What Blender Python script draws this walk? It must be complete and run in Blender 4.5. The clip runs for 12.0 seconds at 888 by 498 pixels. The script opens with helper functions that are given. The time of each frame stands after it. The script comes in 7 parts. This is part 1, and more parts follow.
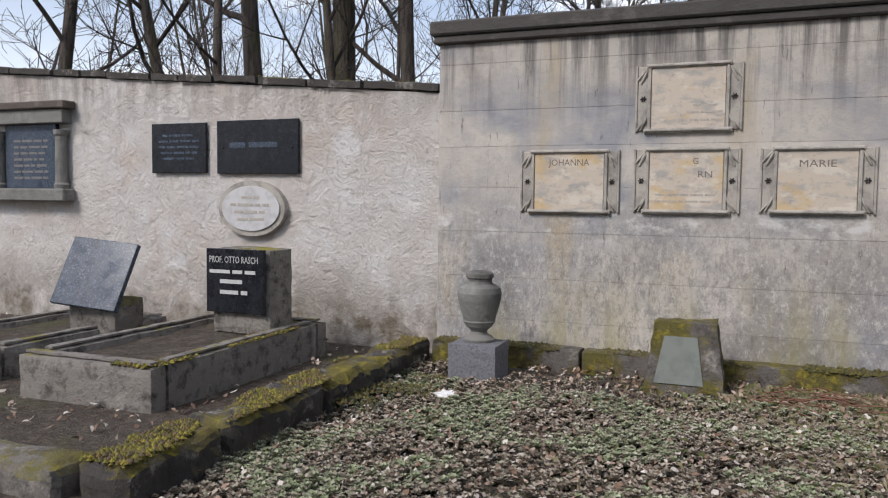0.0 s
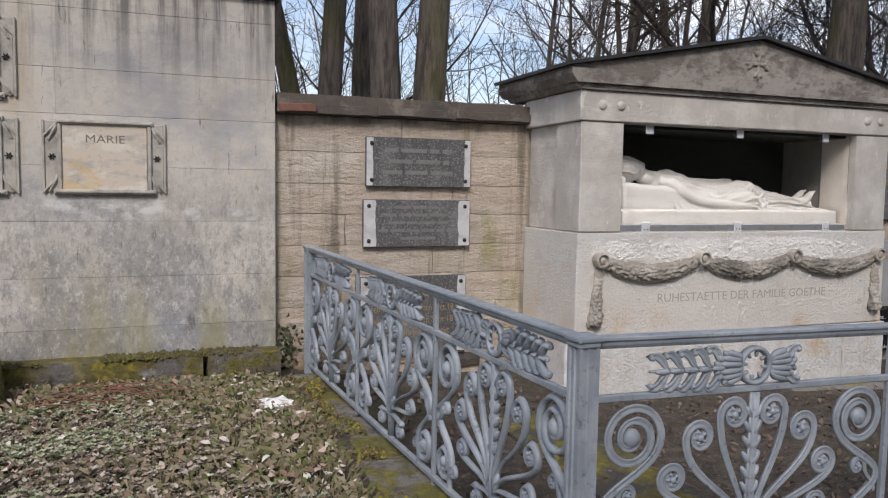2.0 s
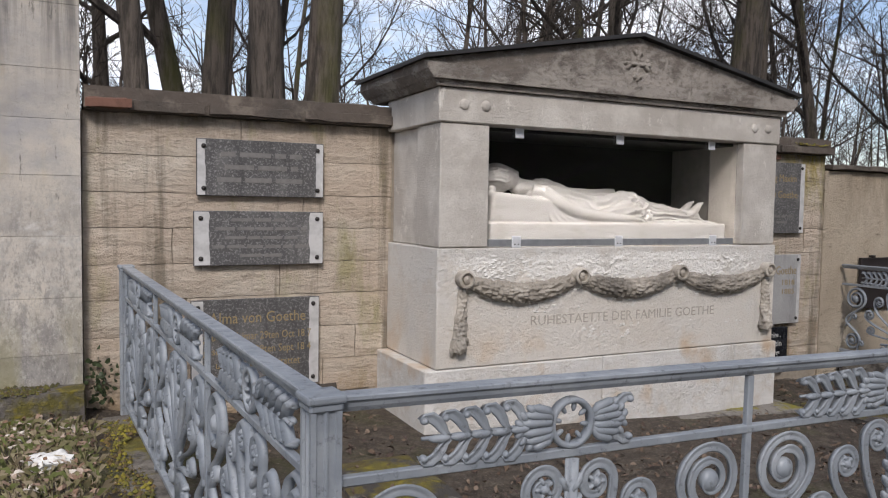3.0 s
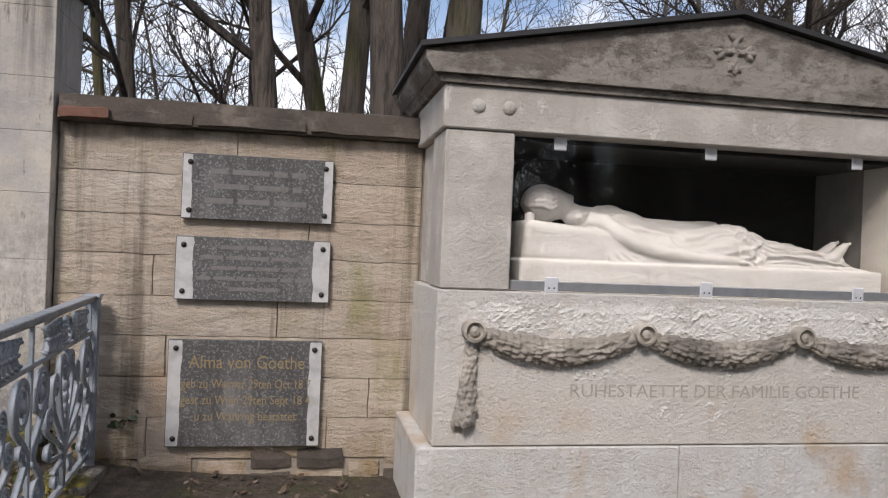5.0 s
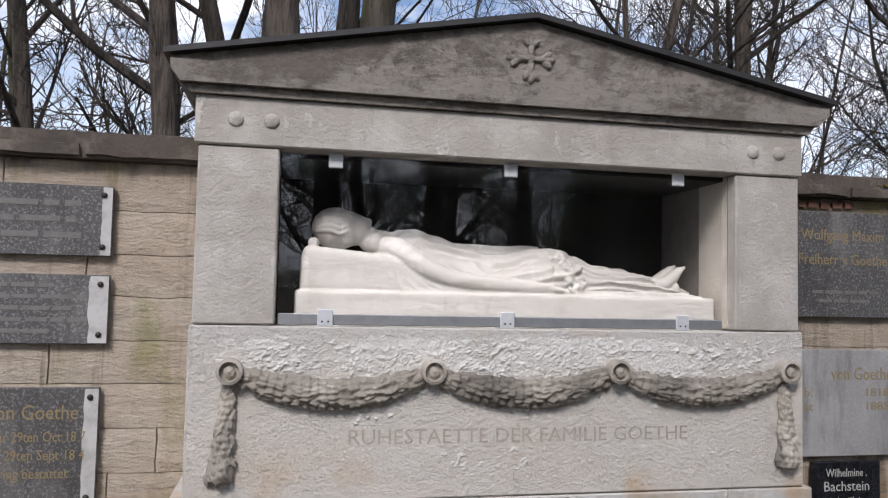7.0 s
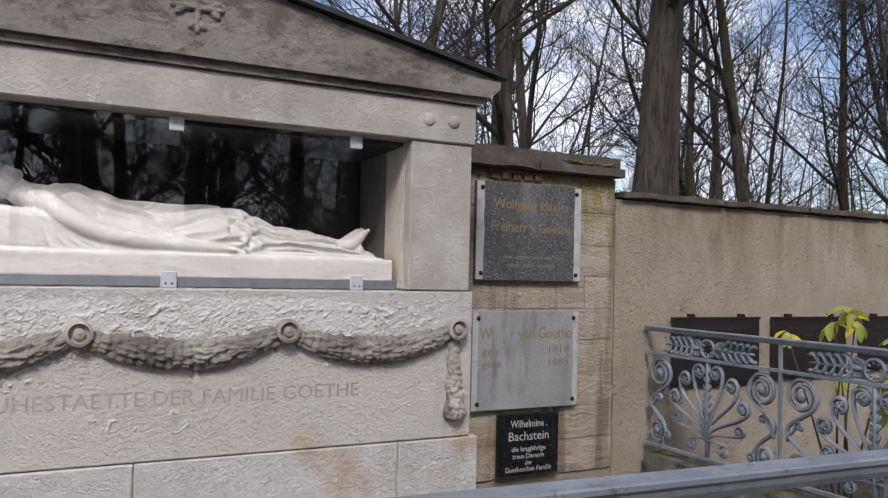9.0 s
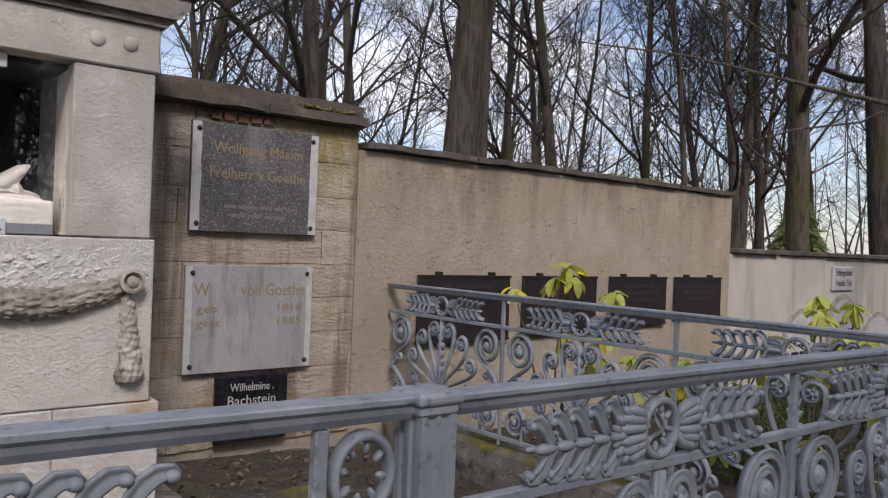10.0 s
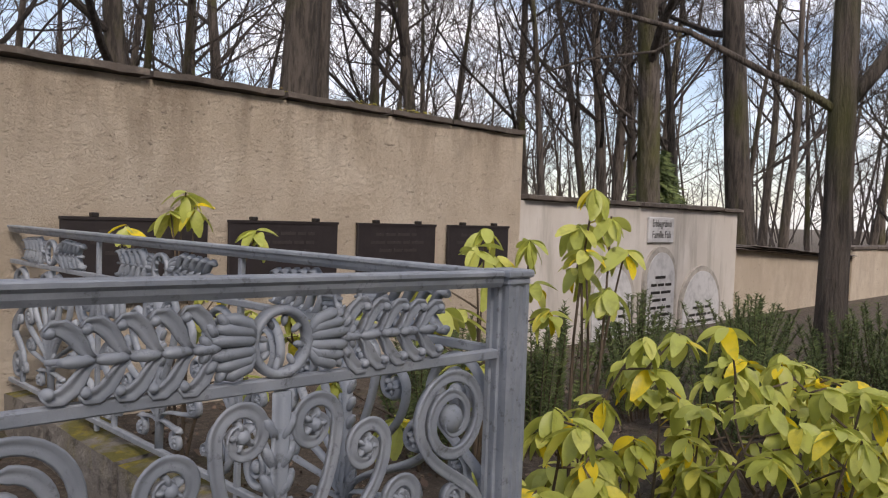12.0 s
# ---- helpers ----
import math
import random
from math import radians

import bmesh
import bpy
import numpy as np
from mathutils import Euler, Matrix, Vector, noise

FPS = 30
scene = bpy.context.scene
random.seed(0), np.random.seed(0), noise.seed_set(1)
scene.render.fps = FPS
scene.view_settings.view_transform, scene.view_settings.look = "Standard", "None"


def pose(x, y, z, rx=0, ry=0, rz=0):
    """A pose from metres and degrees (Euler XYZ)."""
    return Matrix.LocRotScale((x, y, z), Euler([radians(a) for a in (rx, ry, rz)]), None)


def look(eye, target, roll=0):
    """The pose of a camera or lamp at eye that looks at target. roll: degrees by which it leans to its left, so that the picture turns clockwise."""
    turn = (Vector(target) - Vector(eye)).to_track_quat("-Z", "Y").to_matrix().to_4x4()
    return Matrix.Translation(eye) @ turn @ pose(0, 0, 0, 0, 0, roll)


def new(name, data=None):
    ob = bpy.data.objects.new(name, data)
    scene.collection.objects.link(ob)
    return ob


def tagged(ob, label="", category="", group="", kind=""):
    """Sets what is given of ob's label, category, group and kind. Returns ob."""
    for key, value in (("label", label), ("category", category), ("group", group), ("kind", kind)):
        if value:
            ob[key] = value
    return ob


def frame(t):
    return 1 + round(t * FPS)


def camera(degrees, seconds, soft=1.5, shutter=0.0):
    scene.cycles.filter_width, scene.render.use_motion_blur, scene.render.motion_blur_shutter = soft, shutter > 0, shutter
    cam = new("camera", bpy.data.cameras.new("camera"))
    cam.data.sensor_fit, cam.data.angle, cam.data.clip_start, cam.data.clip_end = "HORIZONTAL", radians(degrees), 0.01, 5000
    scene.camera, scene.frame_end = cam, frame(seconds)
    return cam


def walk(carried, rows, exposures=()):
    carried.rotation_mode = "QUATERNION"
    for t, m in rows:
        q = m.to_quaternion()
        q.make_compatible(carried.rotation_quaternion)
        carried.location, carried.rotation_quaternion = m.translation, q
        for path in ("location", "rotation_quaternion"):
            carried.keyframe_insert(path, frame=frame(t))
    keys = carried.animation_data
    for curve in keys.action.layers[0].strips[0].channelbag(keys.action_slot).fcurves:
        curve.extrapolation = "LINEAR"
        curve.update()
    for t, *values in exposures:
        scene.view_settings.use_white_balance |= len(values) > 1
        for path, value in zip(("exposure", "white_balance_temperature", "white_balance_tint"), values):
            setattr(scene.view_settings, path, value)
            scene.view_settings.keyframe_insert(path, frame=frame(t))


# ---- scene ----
cam = camera(60.5, 12.0, 1.15)
METRES, EYE, TILT, LEAN, TURN = 8.0, 1.5, 0.0, 0.0, 21.5
ROWS = [
    (0.0, 0.0, 0.0, 0.0, 0.04, -3.51, -0.68),
    (0.5, 0.0217, -0.003, -0.0006, -11.41, -3.44, -0.69),
    (1.0, 0.042, -0.0088, -0.0006, -22.71, -3.88, -0.77),
    (1.5, 0.0715, -0.0035, -0.001, -33.4, -4.29, -0.8),
    (2.0, 0.1132, 0.0188, 0.0012, -42.17, -4.48, -0.84),
    (2.5, 0.1651, 0.0297, -0.0005, -48.13, -4.11, -0.91),
    (4.5, 0.3807, 0.0378, -0.0077, -37.06, -0.13, -1.9),
    (5.0, 0.42, 0.0429, -0.0111, -31.88, -0.04, -2.33),
    (5.5, 0.4553, 0.0426, -0.0134, -29.35, 0.31, -2.54),
    (6.0, 0.4968, 0.0347, -0.0154, -29.51, 1.23, -2.29),
    (6.5, 0.5359, 0.0293, -0.0147, -31.14, 2.63, -1.77),
    (8.5, 0.5942, -0.0161, -0.0177, -41.77, 3.06, -0.67),
    (9.0, 0.6213, -0.0308, -0.0244, -47.89, 1.84, -1.38),
    (9.5, 0.668, -0.0515, -0.0262, -54.25, 0.72, -2.03),
    (10.0, 0.713, -0.0808, -0.0336, -59.75, -0.23, -2.22),
    (10.5, 0.7545, -0.1083, -0.0347, -63.76, -1.15, -2.24),
    (11.0, 0.8124, -0.131, -0.0407, -66.31, -1.99, -2.02),
    (11.5, 0.8657, -0.1602, -0.0487, -67.09, -2.46, -1.92),
    (12.0, 0.9227, -0.1898, -0.053, -66.08, -2.43, -1.93),
]
EXPOSURES = [(0.0, 0.0, 6250, 14), (2.5, 0.0, 6350, 14), (4.5, 0.03, 6500, 15), (6.5, 0.05, 6250, 15), (8.5, -0.08, 6150, 15), (10.0, -0.06, 6450, 17), (11.0, 0.10, 6600, 18), (12.0, 0.22, 6750, 18)]
walk(cam, [(t, pose(0, 0, EYE, TILT, LEAN, TURN) @ pose(METRES * x, METRES * y, METRES * z, 90 + pitch, roll, yaw)) for t, x, y, z, yaw, pitch, roll in ROWS], EXPOSURES)
# overcast late-winter light: soft sun from the south-west behind thin cloud
SUN_EL, SUN_AZ = 42.0, 205.0
sun = new("sun", bpy.data.lights.new("sun", "SUN"))
sun.data.energy, sun.data.angle, sun.data.color = 2.4, radians(14), (1.0, 0.95, 0.87)
sun.matrix_world = look((math.sin(radians(SUN_AZ)) * 30, math.cos(radians(SUN_AZ)) * 30, 30 * math.tan(radians(SUN_EL))), (0, 0, 0))
world = bpy.data.worlds.new("world")
scene.world = world
world.use_nodes = True
wn, wl = world.node_tree.nodes, world.node_tree.links
wn.clear()
w_out, w_bg, w_sky = wn.new("ShaderNodeOutputWorld"), wn.new("ShaderNodeBackground"), wn.new("ShaderNodeTexSky")
w_sky.sky_type, w_sky.sun_disc = "NISHITA", False
w_sky.sun_elevation, w_sky.sun_rotation = radians(SUN_EL), radians(SUN_AZ)
w_co, w_map, w_noise, w_ramp, w_mix = (wn.new("ShaderNodeTexCoord"), wn.new("ShaderNodeMapping"), wn.new("ShaderNodeTexNoise"),
                                       wn.new("ShaderNodeValToRGB"), wn.new("ShaderNodeMix"))
w_map.inputs["Scale"].default_value = (1.0, 1.0, 2.6)
w_noise.inputs["Scale"].default_value, w_noise.inputs["Detail"].default_value, w_noise.inputs["Roughness"].default_value = 3.2, 7, 0.58
w_ramp.color_ramp.elements[0].position, w_ramp.color_ramp.elements[1].position = 0.43, 0.62
w_mix.data_type = "RGBA"
w_mix.inputs["B"].default_value = (8.3, 8.55, 8.9, 1)
w_bg.inputs["Strength"].default_value = 0.14
wl.new(w_co.outputs["Generated"], w_map.inputs["Vector"])
wl.new(w_map.outputs["Vector"], w_noise.inputs["Vector"])
wl.new(w_noise.outputs["Fac"], w_ramp.inputs["Fac"])
w_sep, w_haze, w_max = wn.new("ShaderNodeSeparateXYZ"), wn.new("ShaderNodeMapRange"), wn.new("ShaderNodeMath")
w_max.operation = "MAXIMUM"
for key, v in (("From Min", 0.02), ("From Max", 0.34), ("To Min", 0.95), ("To Max", 0.0)):
    w_haze.inputs[key].default_value = v
w_west, w_mul = wn.new("ShaderNodeMapRange"), wn.new("ShaderNodeMath")
w_mul.operation = "MULTIPLY"
for key, v in (("From Min", 0.55), ("From Max", -0.25), ("To Min", 0.25), ("To Max", 1.0)):
    w_west.inputs[key].default_value = v
wl.new(w_co.outputs["Generated"], w_sep.inputs[0])
wl.new(w_sep.outputs["Z"], w_haze.inputs["Value"])
wl.new(w_ramp.outputs["Color"], w_max.inputs[0])
wl.new(w_sep.outputs["X"], w_west.inputs["Value"])
wl.new(w_haze.outputs["Result"], w_mul.inputs[0])
wl.new(w_west.outputs["Result"], w_mul.inputs[1])
wl.new(w_mul.outputs[0], w_max.inputs[1])
wl.new(w_max.outputs[0], w_mix.inputs["Factor"])
wl.new(w_sky.outputs["Color"], w_mix.inputs["A"])
wl.new(w_mix.outputs["Result"], w_bg.inputs["Color"])
wl.new(w_bg.outputs["Background"], w_out.inputs["Surface"])


# ---- materials ----
class Mat:
    """A small node builder: world-space position feeds noises, which mix colours and make relief."""

    def __init__(self, name, color, rough=0.85, metal=0.0):
        self.m = bpy.data.materials.new(name)
        self.m.use_nodes = True
        self.t = self.m.node_tree
        self.n, self.l = self.t.nodes, self.t.links
        self.b = self.n["Principled BSDF"]
        self.b.inputs["Roughness"].default_value = rough
        self.b.inputs["Metallic"].default_value = metal
        self.geo = self.n.new("ShaderNodeNewGeometry")
        self.info = self.n.new("ShaderNodeObjectInfo")
        self.c = self.rgb(color)
        self.height = None

    def rgb(self, c):
        node = self.n.new("ShaderNodeRGB")
        node.outputs[0].default_value = (*c, 1)
        return node.outputs[0]

    def noise(self, scale, detail=5, rough=0.6, stretch=(1, 1, 1), lo=0.4, hi=0.6, shift=0.0, distort=0.0):
        mp, nz = self.n.new("ShaderNodeMapping"), self.n.new("ShaderNodeTexNoise")
        mp.inputs["Scale"].default_value = stretch
        mp.inputs["Location"].default_value = (shift, shift * 1.7, shift * 0.6)
        self.l.new(self.geo.outputs["Position"], mp.inputs["Vector"])
        self.l.new(mp.outputs["Vector"], nz.inputs["Vector"])
        nz.inputs["Scale"].default_value, nz.inputs["Detail"].default_value = scale, detail
        nz.inputs["Roughness"].default_value, nz.inputs["Distortion"].default_value = rough, distort
        return self.span(nz.outputs["Fac"], lo, hi)

    def cells(self, scale, lo=0.0, hi=0.3, stretch=(1, 1, 1), feature="DISTANCE_TO_EDGE"):
        mp, v = self.n.new("ShaderNodeMapping"), self.n.new("ShaderNodeTexVoronoi")
        mp.inputs["Scale"].default_value = stretch
        self.l.new(self.geo.outputs["Position"], mp.inputs["Vector"])
        self.l.new(mp.outputs["Vector"], v.inputs["Vector"])
        v.feature = feature
        v.inputs["Scale"].default_value = scale
        return self.span(v.outputs["Distance"], lo, hi)

    def span(self, value, lo, hi, a=0.0, b=1.0):
        mr = self.n.new("ShaderNodeMapRange")
        self.l.new(value, mr.inputs["Value"])
        for key, v in (("From Min", lo), ("From Max", hi), ("To Min", a), ("To Max", b)):
            mr.inputs[key].default_value = v
        return mr.outputs["Result"]

    def axis(self, which, lo, hi):
        s = self.n.new("ShaderNodeSeparateXYZ")
        self.l.new(self.geo.outputs["Position"], s.inputs[0])
        return self.span(s.outputs[which], lo, hi)

    def up(self, lo=0.3, hi=0.8):
        s = self.n.new("ShaderNodeSeparateXYZ")
        self.l.new(self.geo.outputs["Normal"], s.inputs[0])
        return self.span(s.outputs["Z"], lo, hi)

    def op(self, kind, a, b):
        m = self.n.new("ShaderNodeMath")
        m.operation, m.use_clamp = kind, True
        for i, v in enumerate((a, b)):
            if isinstance(v, (int, float)):
                m.inputs[i].default_value = v
            else:
                self.l.new(v, m.inputs[i])
        return m.outputs[0]

    def mix(self, color, fac, blend="MIX"):
        m = self.n.new("ShaderNodeMix")
        m.data_type, m.blend_type = "RGBA", blend
        if isinstance(fac, (int, float)):
            m.inputs["Factor"].default_value = fac
        else:
            self.l.new(fac, m.inputs["Factor"])
        self.l.new(self.c, m.inputs["A"])
        self.l.new(self.rgb(color), m.inputs["B"])
        self.c = m.outputs["Result"]
        return self

    def vary(self, amount=0.25, hue=0.0):
        hs = self.n.new("ShaderNodeHueSaturation")
        self.l.new(self.span(self.info.outputs["Random"], 0, 1, 1 - amount, 1 + amount), hs.inputs["Value"])
        self.l.new(self.span(self.info.outputs["Random"], 0, 1, 0.5 - hue, 0.5 + hue), hs.inputs["Hue"])
        self.l.new(self.c, hs.inputs["Color"])
        self.c = hs.outputs["Color"]
        return self

    def islands(self, color, lo=0.4, hi=0.6):
        return self.mix(color, self.span(self.geo.outputs["Random Per Island"], lo, hi))

    def relief(self, value, strength=0.5, distance=0.01):
        bp = self.n.new("ShaderNodeBump")
        bp.inputs["Strength"].default_value, bp.inputs["Distance"].default_value = strength, distance
        self.l.new(value, bp.inputs["Height"])
        if self.height is not None:
            self.l.new(self.height, bp.inputs["Normal"])
        self.height = bp.outputs["Normal"]
        return self

    def gloss(self, value, lo, hi):
        self.l.new(self.span(value, 0, 1, lo, hi), self.b.inputs["Roughness"])
        return self

    def done(self):
        self.l.new(self.c, self.b.inputs["Base Color"])
        if self.height is not None:
            self.l.new(self.height, self.b.inputs["Normal"])
        return self.m


def stone_panel_wall():
    k = Mat("weathered_ashlar", (0.50, 0.455, 0.40), 0.9)
    k.mix((0.29, 0.29, 0.305), k.noise(0.9, 5, 0.6, (1, 1, 1.6), 0.44, 0.62))
    k.mix((0.60, 0.54, 0.455), k.op("MULTIPLY", k.noise(1.6, 5, 0.6, (1, 1, 1), 0.5, 0.66, 3), 0.7))
    k.mix((0.40, 0.31, 0.17), k.op("MULTIPLY", k.noise(1.3, 4, 0.6, (2.2, 1, 0.5), 0.56, 0.72, 7), 0.6))
    speck = k.op("MULTIPLY", k.noise(30, 8, 0.84, (1, 1, 0.7), 0.50, 0.64), k.axis("Z", 1.65, 1.05))
    dim = k.op("MULTIPLY", k.noise(1.5, 6, 0.66, (1.2, 1, 0.8), 0.44, 0.62, 19), k.axis("Z", 1.7, 1.1))
    k.mix((0.235, 0.22, 0.205), k.op("MULTIPLY", dim, 0.75))
    k.mix((0.13, 0.12, 0.11), k.op("MULTIPLY", speck, 0.6))
    k.mix((0.10, 0.10, 0.09), k.op("MULTIPLY", k.noise(5, 7, 0.8, (1.6, 1, 0.35), 0.58, 0.74, 27), k.op("MULTIPLY", k.axis("Z", 1.6, 1.2), 0.55)))
    pale = k.op("MULTIPLY", k.noise(15, 8, 0.8, (1, 1, 0.8), 0.56, 0.64, 5), k.axis("Z", 1.65, 1.05))
    k.mix((0.60, 0.57, 0.51), k.op("MULTIPLY", pale, 0.7))
    k.mix((0.19, 0.18, 0.17), k.op("MULTIPLY", k.noise(11, 9, 0.88, (1.5, 1, 0.7), 0.50, 0.55, 71), k.op("MULTIPLY", k.axis("Z", 1.85, 1.0), 0.62)))
    k.mix((0.60, 0.57, 0.515), k.op("MULTIPLY", k.noise(13, 9, 0.88, (1.3, 1, 0.8), 0.53, 0.57, 77), k.op("MULTIPLY", k.axis("Z", 1.85, 1.0), 0.6)))
    k.mix((0.36, 0.345, 0.32), k.op("MULTIPLY", k.noise(16, 8, 0.86, (1, 1, 1), 0.52, 0.58, 79), 0.5))
    k.mix((0.10, 0.095, 0.085), k.op("MULTIPLY", k.noise(7, 6, 0.75, (3.0, 1, 0.5), 0.62, 0.68, 83), 0.7))
    k.mix((0.62, 0.60, 0.57), k.op("MULTIPLY", k.noise(3.5, 7, 0.7, (1, 1, 1.6), 0.52, 0.64, 9), k.op("MULTIPLY", k.axis("Z", 1.62, 1.34), k.axis("Z", 1.10, 1.36))))
    blot = k.op("MULTIPLY", k.noise(1.4, 6, 0.68, (1, 1, 0.7), 0.50, 0.64, 33), k.axis("Z", 2.2, 2.75))
    k.mix((0.15, 0.135, 0.12), k.op("MULTIPLY", blot, 0.7))
    streak = k.op("MULTIPLY", k.noise(3.3, 5, 0.7, (2.6, 1, 0.13), 0.48, 0.62, 2), k.axis("Z", 2.05, 2.78))
    k.mix((0.095, 0.09, 0.085), k.op("MULTIPLY", streak, 0.85))
    low = k.op("MULTIPLY", k.noise(2.0, 5, 0.6, (2, 1, 0.35), 0.46, 0.62, 4), k.axis("Z", 1.05, 0.35))
    k.mix((0.30, 0.27, 0.13), k.op("MULTIPLY", low, 0.65))
    k.vary(0.07)
    k.relief(k.noise(60, 5, 0.7, lo=0.2, hi=0.8), 0.35, 0.006)
    k.relief(k.noise(7, 5, 0.65, lo=0.3, hi=0.7), 0.25, 0.02)
    return k.done()


def stone_pink_tablet():
    k = Mat("tablet_sandstone", (0.55, 0.47, 0.38), 0.85)
    k.mix((0.40, 0.37, 0.33), k.noise(5, 4, 0.6, (1, 1, 2.5), 0.5, 0.62, 3))
    k.mix((0.57, 0.41, 0.20), k.op("MULTIPLY", k.noise(2.6, 5, 0.6, (1, 1, 1.4), 0.53, 0.62, 1.3), 0.75))
    k.mix((0.66, 0.60, 0.50), k.op("MULTIPLY", k.noise(4.2, 5, 0.6, (1, 1, 1.8), 0.54, 0.62, 8), 0.7))
    k.mix((0.22, 0.20, 0.18), k.op("MULTIPLY", k.noise(24, 4, 0.7, (1, 1, 1), 0.56, 0.7), 0.4))
    k.relief(k.noise(70, 4, 0.6, lo=0.2, hi=0.8), 0.2, 0.004)
    return k.done()


def stone_tablet_frame():
    k = Mat("tablet_frame_stone", (0.42, 0.385, 0.335), 0.9)
    k.mix((0.20, 0.185, 0.165), k.op("MULTIPLY", k.noise(6, 6, 0.7, (1, 1, 1), 0.45, 0.65), 0.8))
    k.relief(k.noise(60, 4, 0.6, lo=0.2, hi=0.8), 0.3, 0.005)
    return k.done()


def plaster_white():
    k = Mat("rough_white_plaster", (0.67, 0.625, 0.575), 0.92)
    k.mix((0.60, 0.52, 0.45), k.noise(1.1, 5, 0.6, (1, 1, 1), 0.48, 0.68))
    k.mix((0.75, 0.72, 0.685), k.noise(2.2, 5, 0.65, (1, 1, 1), 0.50, 0.66, 6))
    k.mix((0.33, 0.29, 0.25), k.op("MULTIPLY", k.noise(2.4, 6, 0.65, (2.0, 1, 0.35), 0.42, 0.62, 2), k.axis("Z", 2.1, 2.75)))
    k.mix((0.20, 0.165, 0.12), k.op("MULTIPLY", k.noise(2.6, 6, 0.7, (1, 1, 0.8), 0.34, 0.60, 8), k.axis("Z", 0.95, 0.40)))
    k.mix((0.42, 0.37, 0.32), k.op("MULTIPLY", k.noise(9, 6, 0.7, (1.2, 1, 1), 0.58, 0.68, 14, 0.9), 0.55))
    k.relief(k.noise(3.4, 8, 0.70, (1.1, 1, 1.0), 0.34, 0.66, 0, 0.9), 0.6, 0.045)
    k.relief(k.noise(10, 7, 0.72, (0.9, 1, 1.1), 0.42, 0.62, 4, 1.2), 0.55, 0.016)
    k.relief(k.noise(45, 4, 0.7, (1, 1, 1), 0.25, 0.75), 0.4, 0.006)
    return k.done()


def sandstone_tan():
    k = Mat("tan_sandstone", (0.56, 0.46, 0.365), 0.9)
    k.mix((0.63, 0.555, 0.46), k.noise(1.4, 6, 0.66, (1, 1, 2.2), 0.44, 0.64))
    k.mix((0.42, 0.345, 0.27), k.op("MULTIPLY", k.noise(9, 7, 0.78, (0.6, 1, 1.5), 0.50, 0.64, 51), 0.5))
    k.mix((0.42, 0.26, 0.16), k.op("MULTIPLY", k.noise(1.9, 5, 0.6, (1, 1, 1), 0.56, 0.7, 4), k.axis("Z", 1.1, 0.3)))
    k.mix((0.20, 0.165, 0.12), k.op("MULTIPLY", k.noise(2.2, 5, 0.65, (2.4, 1, 0.16), 0.53, 0.65, 11), 0.8))
    # broken dark tone that grows towards the top of the wall
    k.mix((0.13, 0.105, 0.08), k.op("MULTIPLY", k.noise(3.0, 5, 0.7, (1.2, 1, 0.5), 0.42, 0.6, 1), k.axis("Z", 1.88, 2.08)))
    k.mix((0.30, 0.28, 0.10), k.op("MULTIPLY", k.noise(2.0, 5, 0.65, (1.5, 1, 0.5), 0.55, 0.68, 17), 0.6))
    k.mix((0.33, 0.26, 0.05), k.op("MULTIPLY", k.noise(4, 6, 0.7, (1.6, 1, 0.5), 0.40, 0.58, 41), k.op("MULTIPLY", k.axis("X", 7.6, 8.1), k.axis("Z", 1.45, 1.85))))
    k.mix((0.36, 0.25, 0.13), k.op("MULTIPLY", k.noise(3, 6, 0.7, (1, 1, 0.8), 0.45, 0.62, 43), k.axis("Z", 0.45, 0.05)))
    k.mix((0.36, 0.29, 0.22), k.op("MULTIPLY", k.noise(14, 6, 0.7, (0.9, 1, 1.4), 0.55, 0.68, 23), 0.5))
    k.vary(0.06)
    k.relief(k.noise(8, 7, 0.72, (0.5, 1, 1.6), 0.35, 0.65), 0.75, 0.018)
    k.relief(k.noise(40, 5, 0.72, lo=0.25, hi=0.75), 0.7, 0.01)
    return k.done()


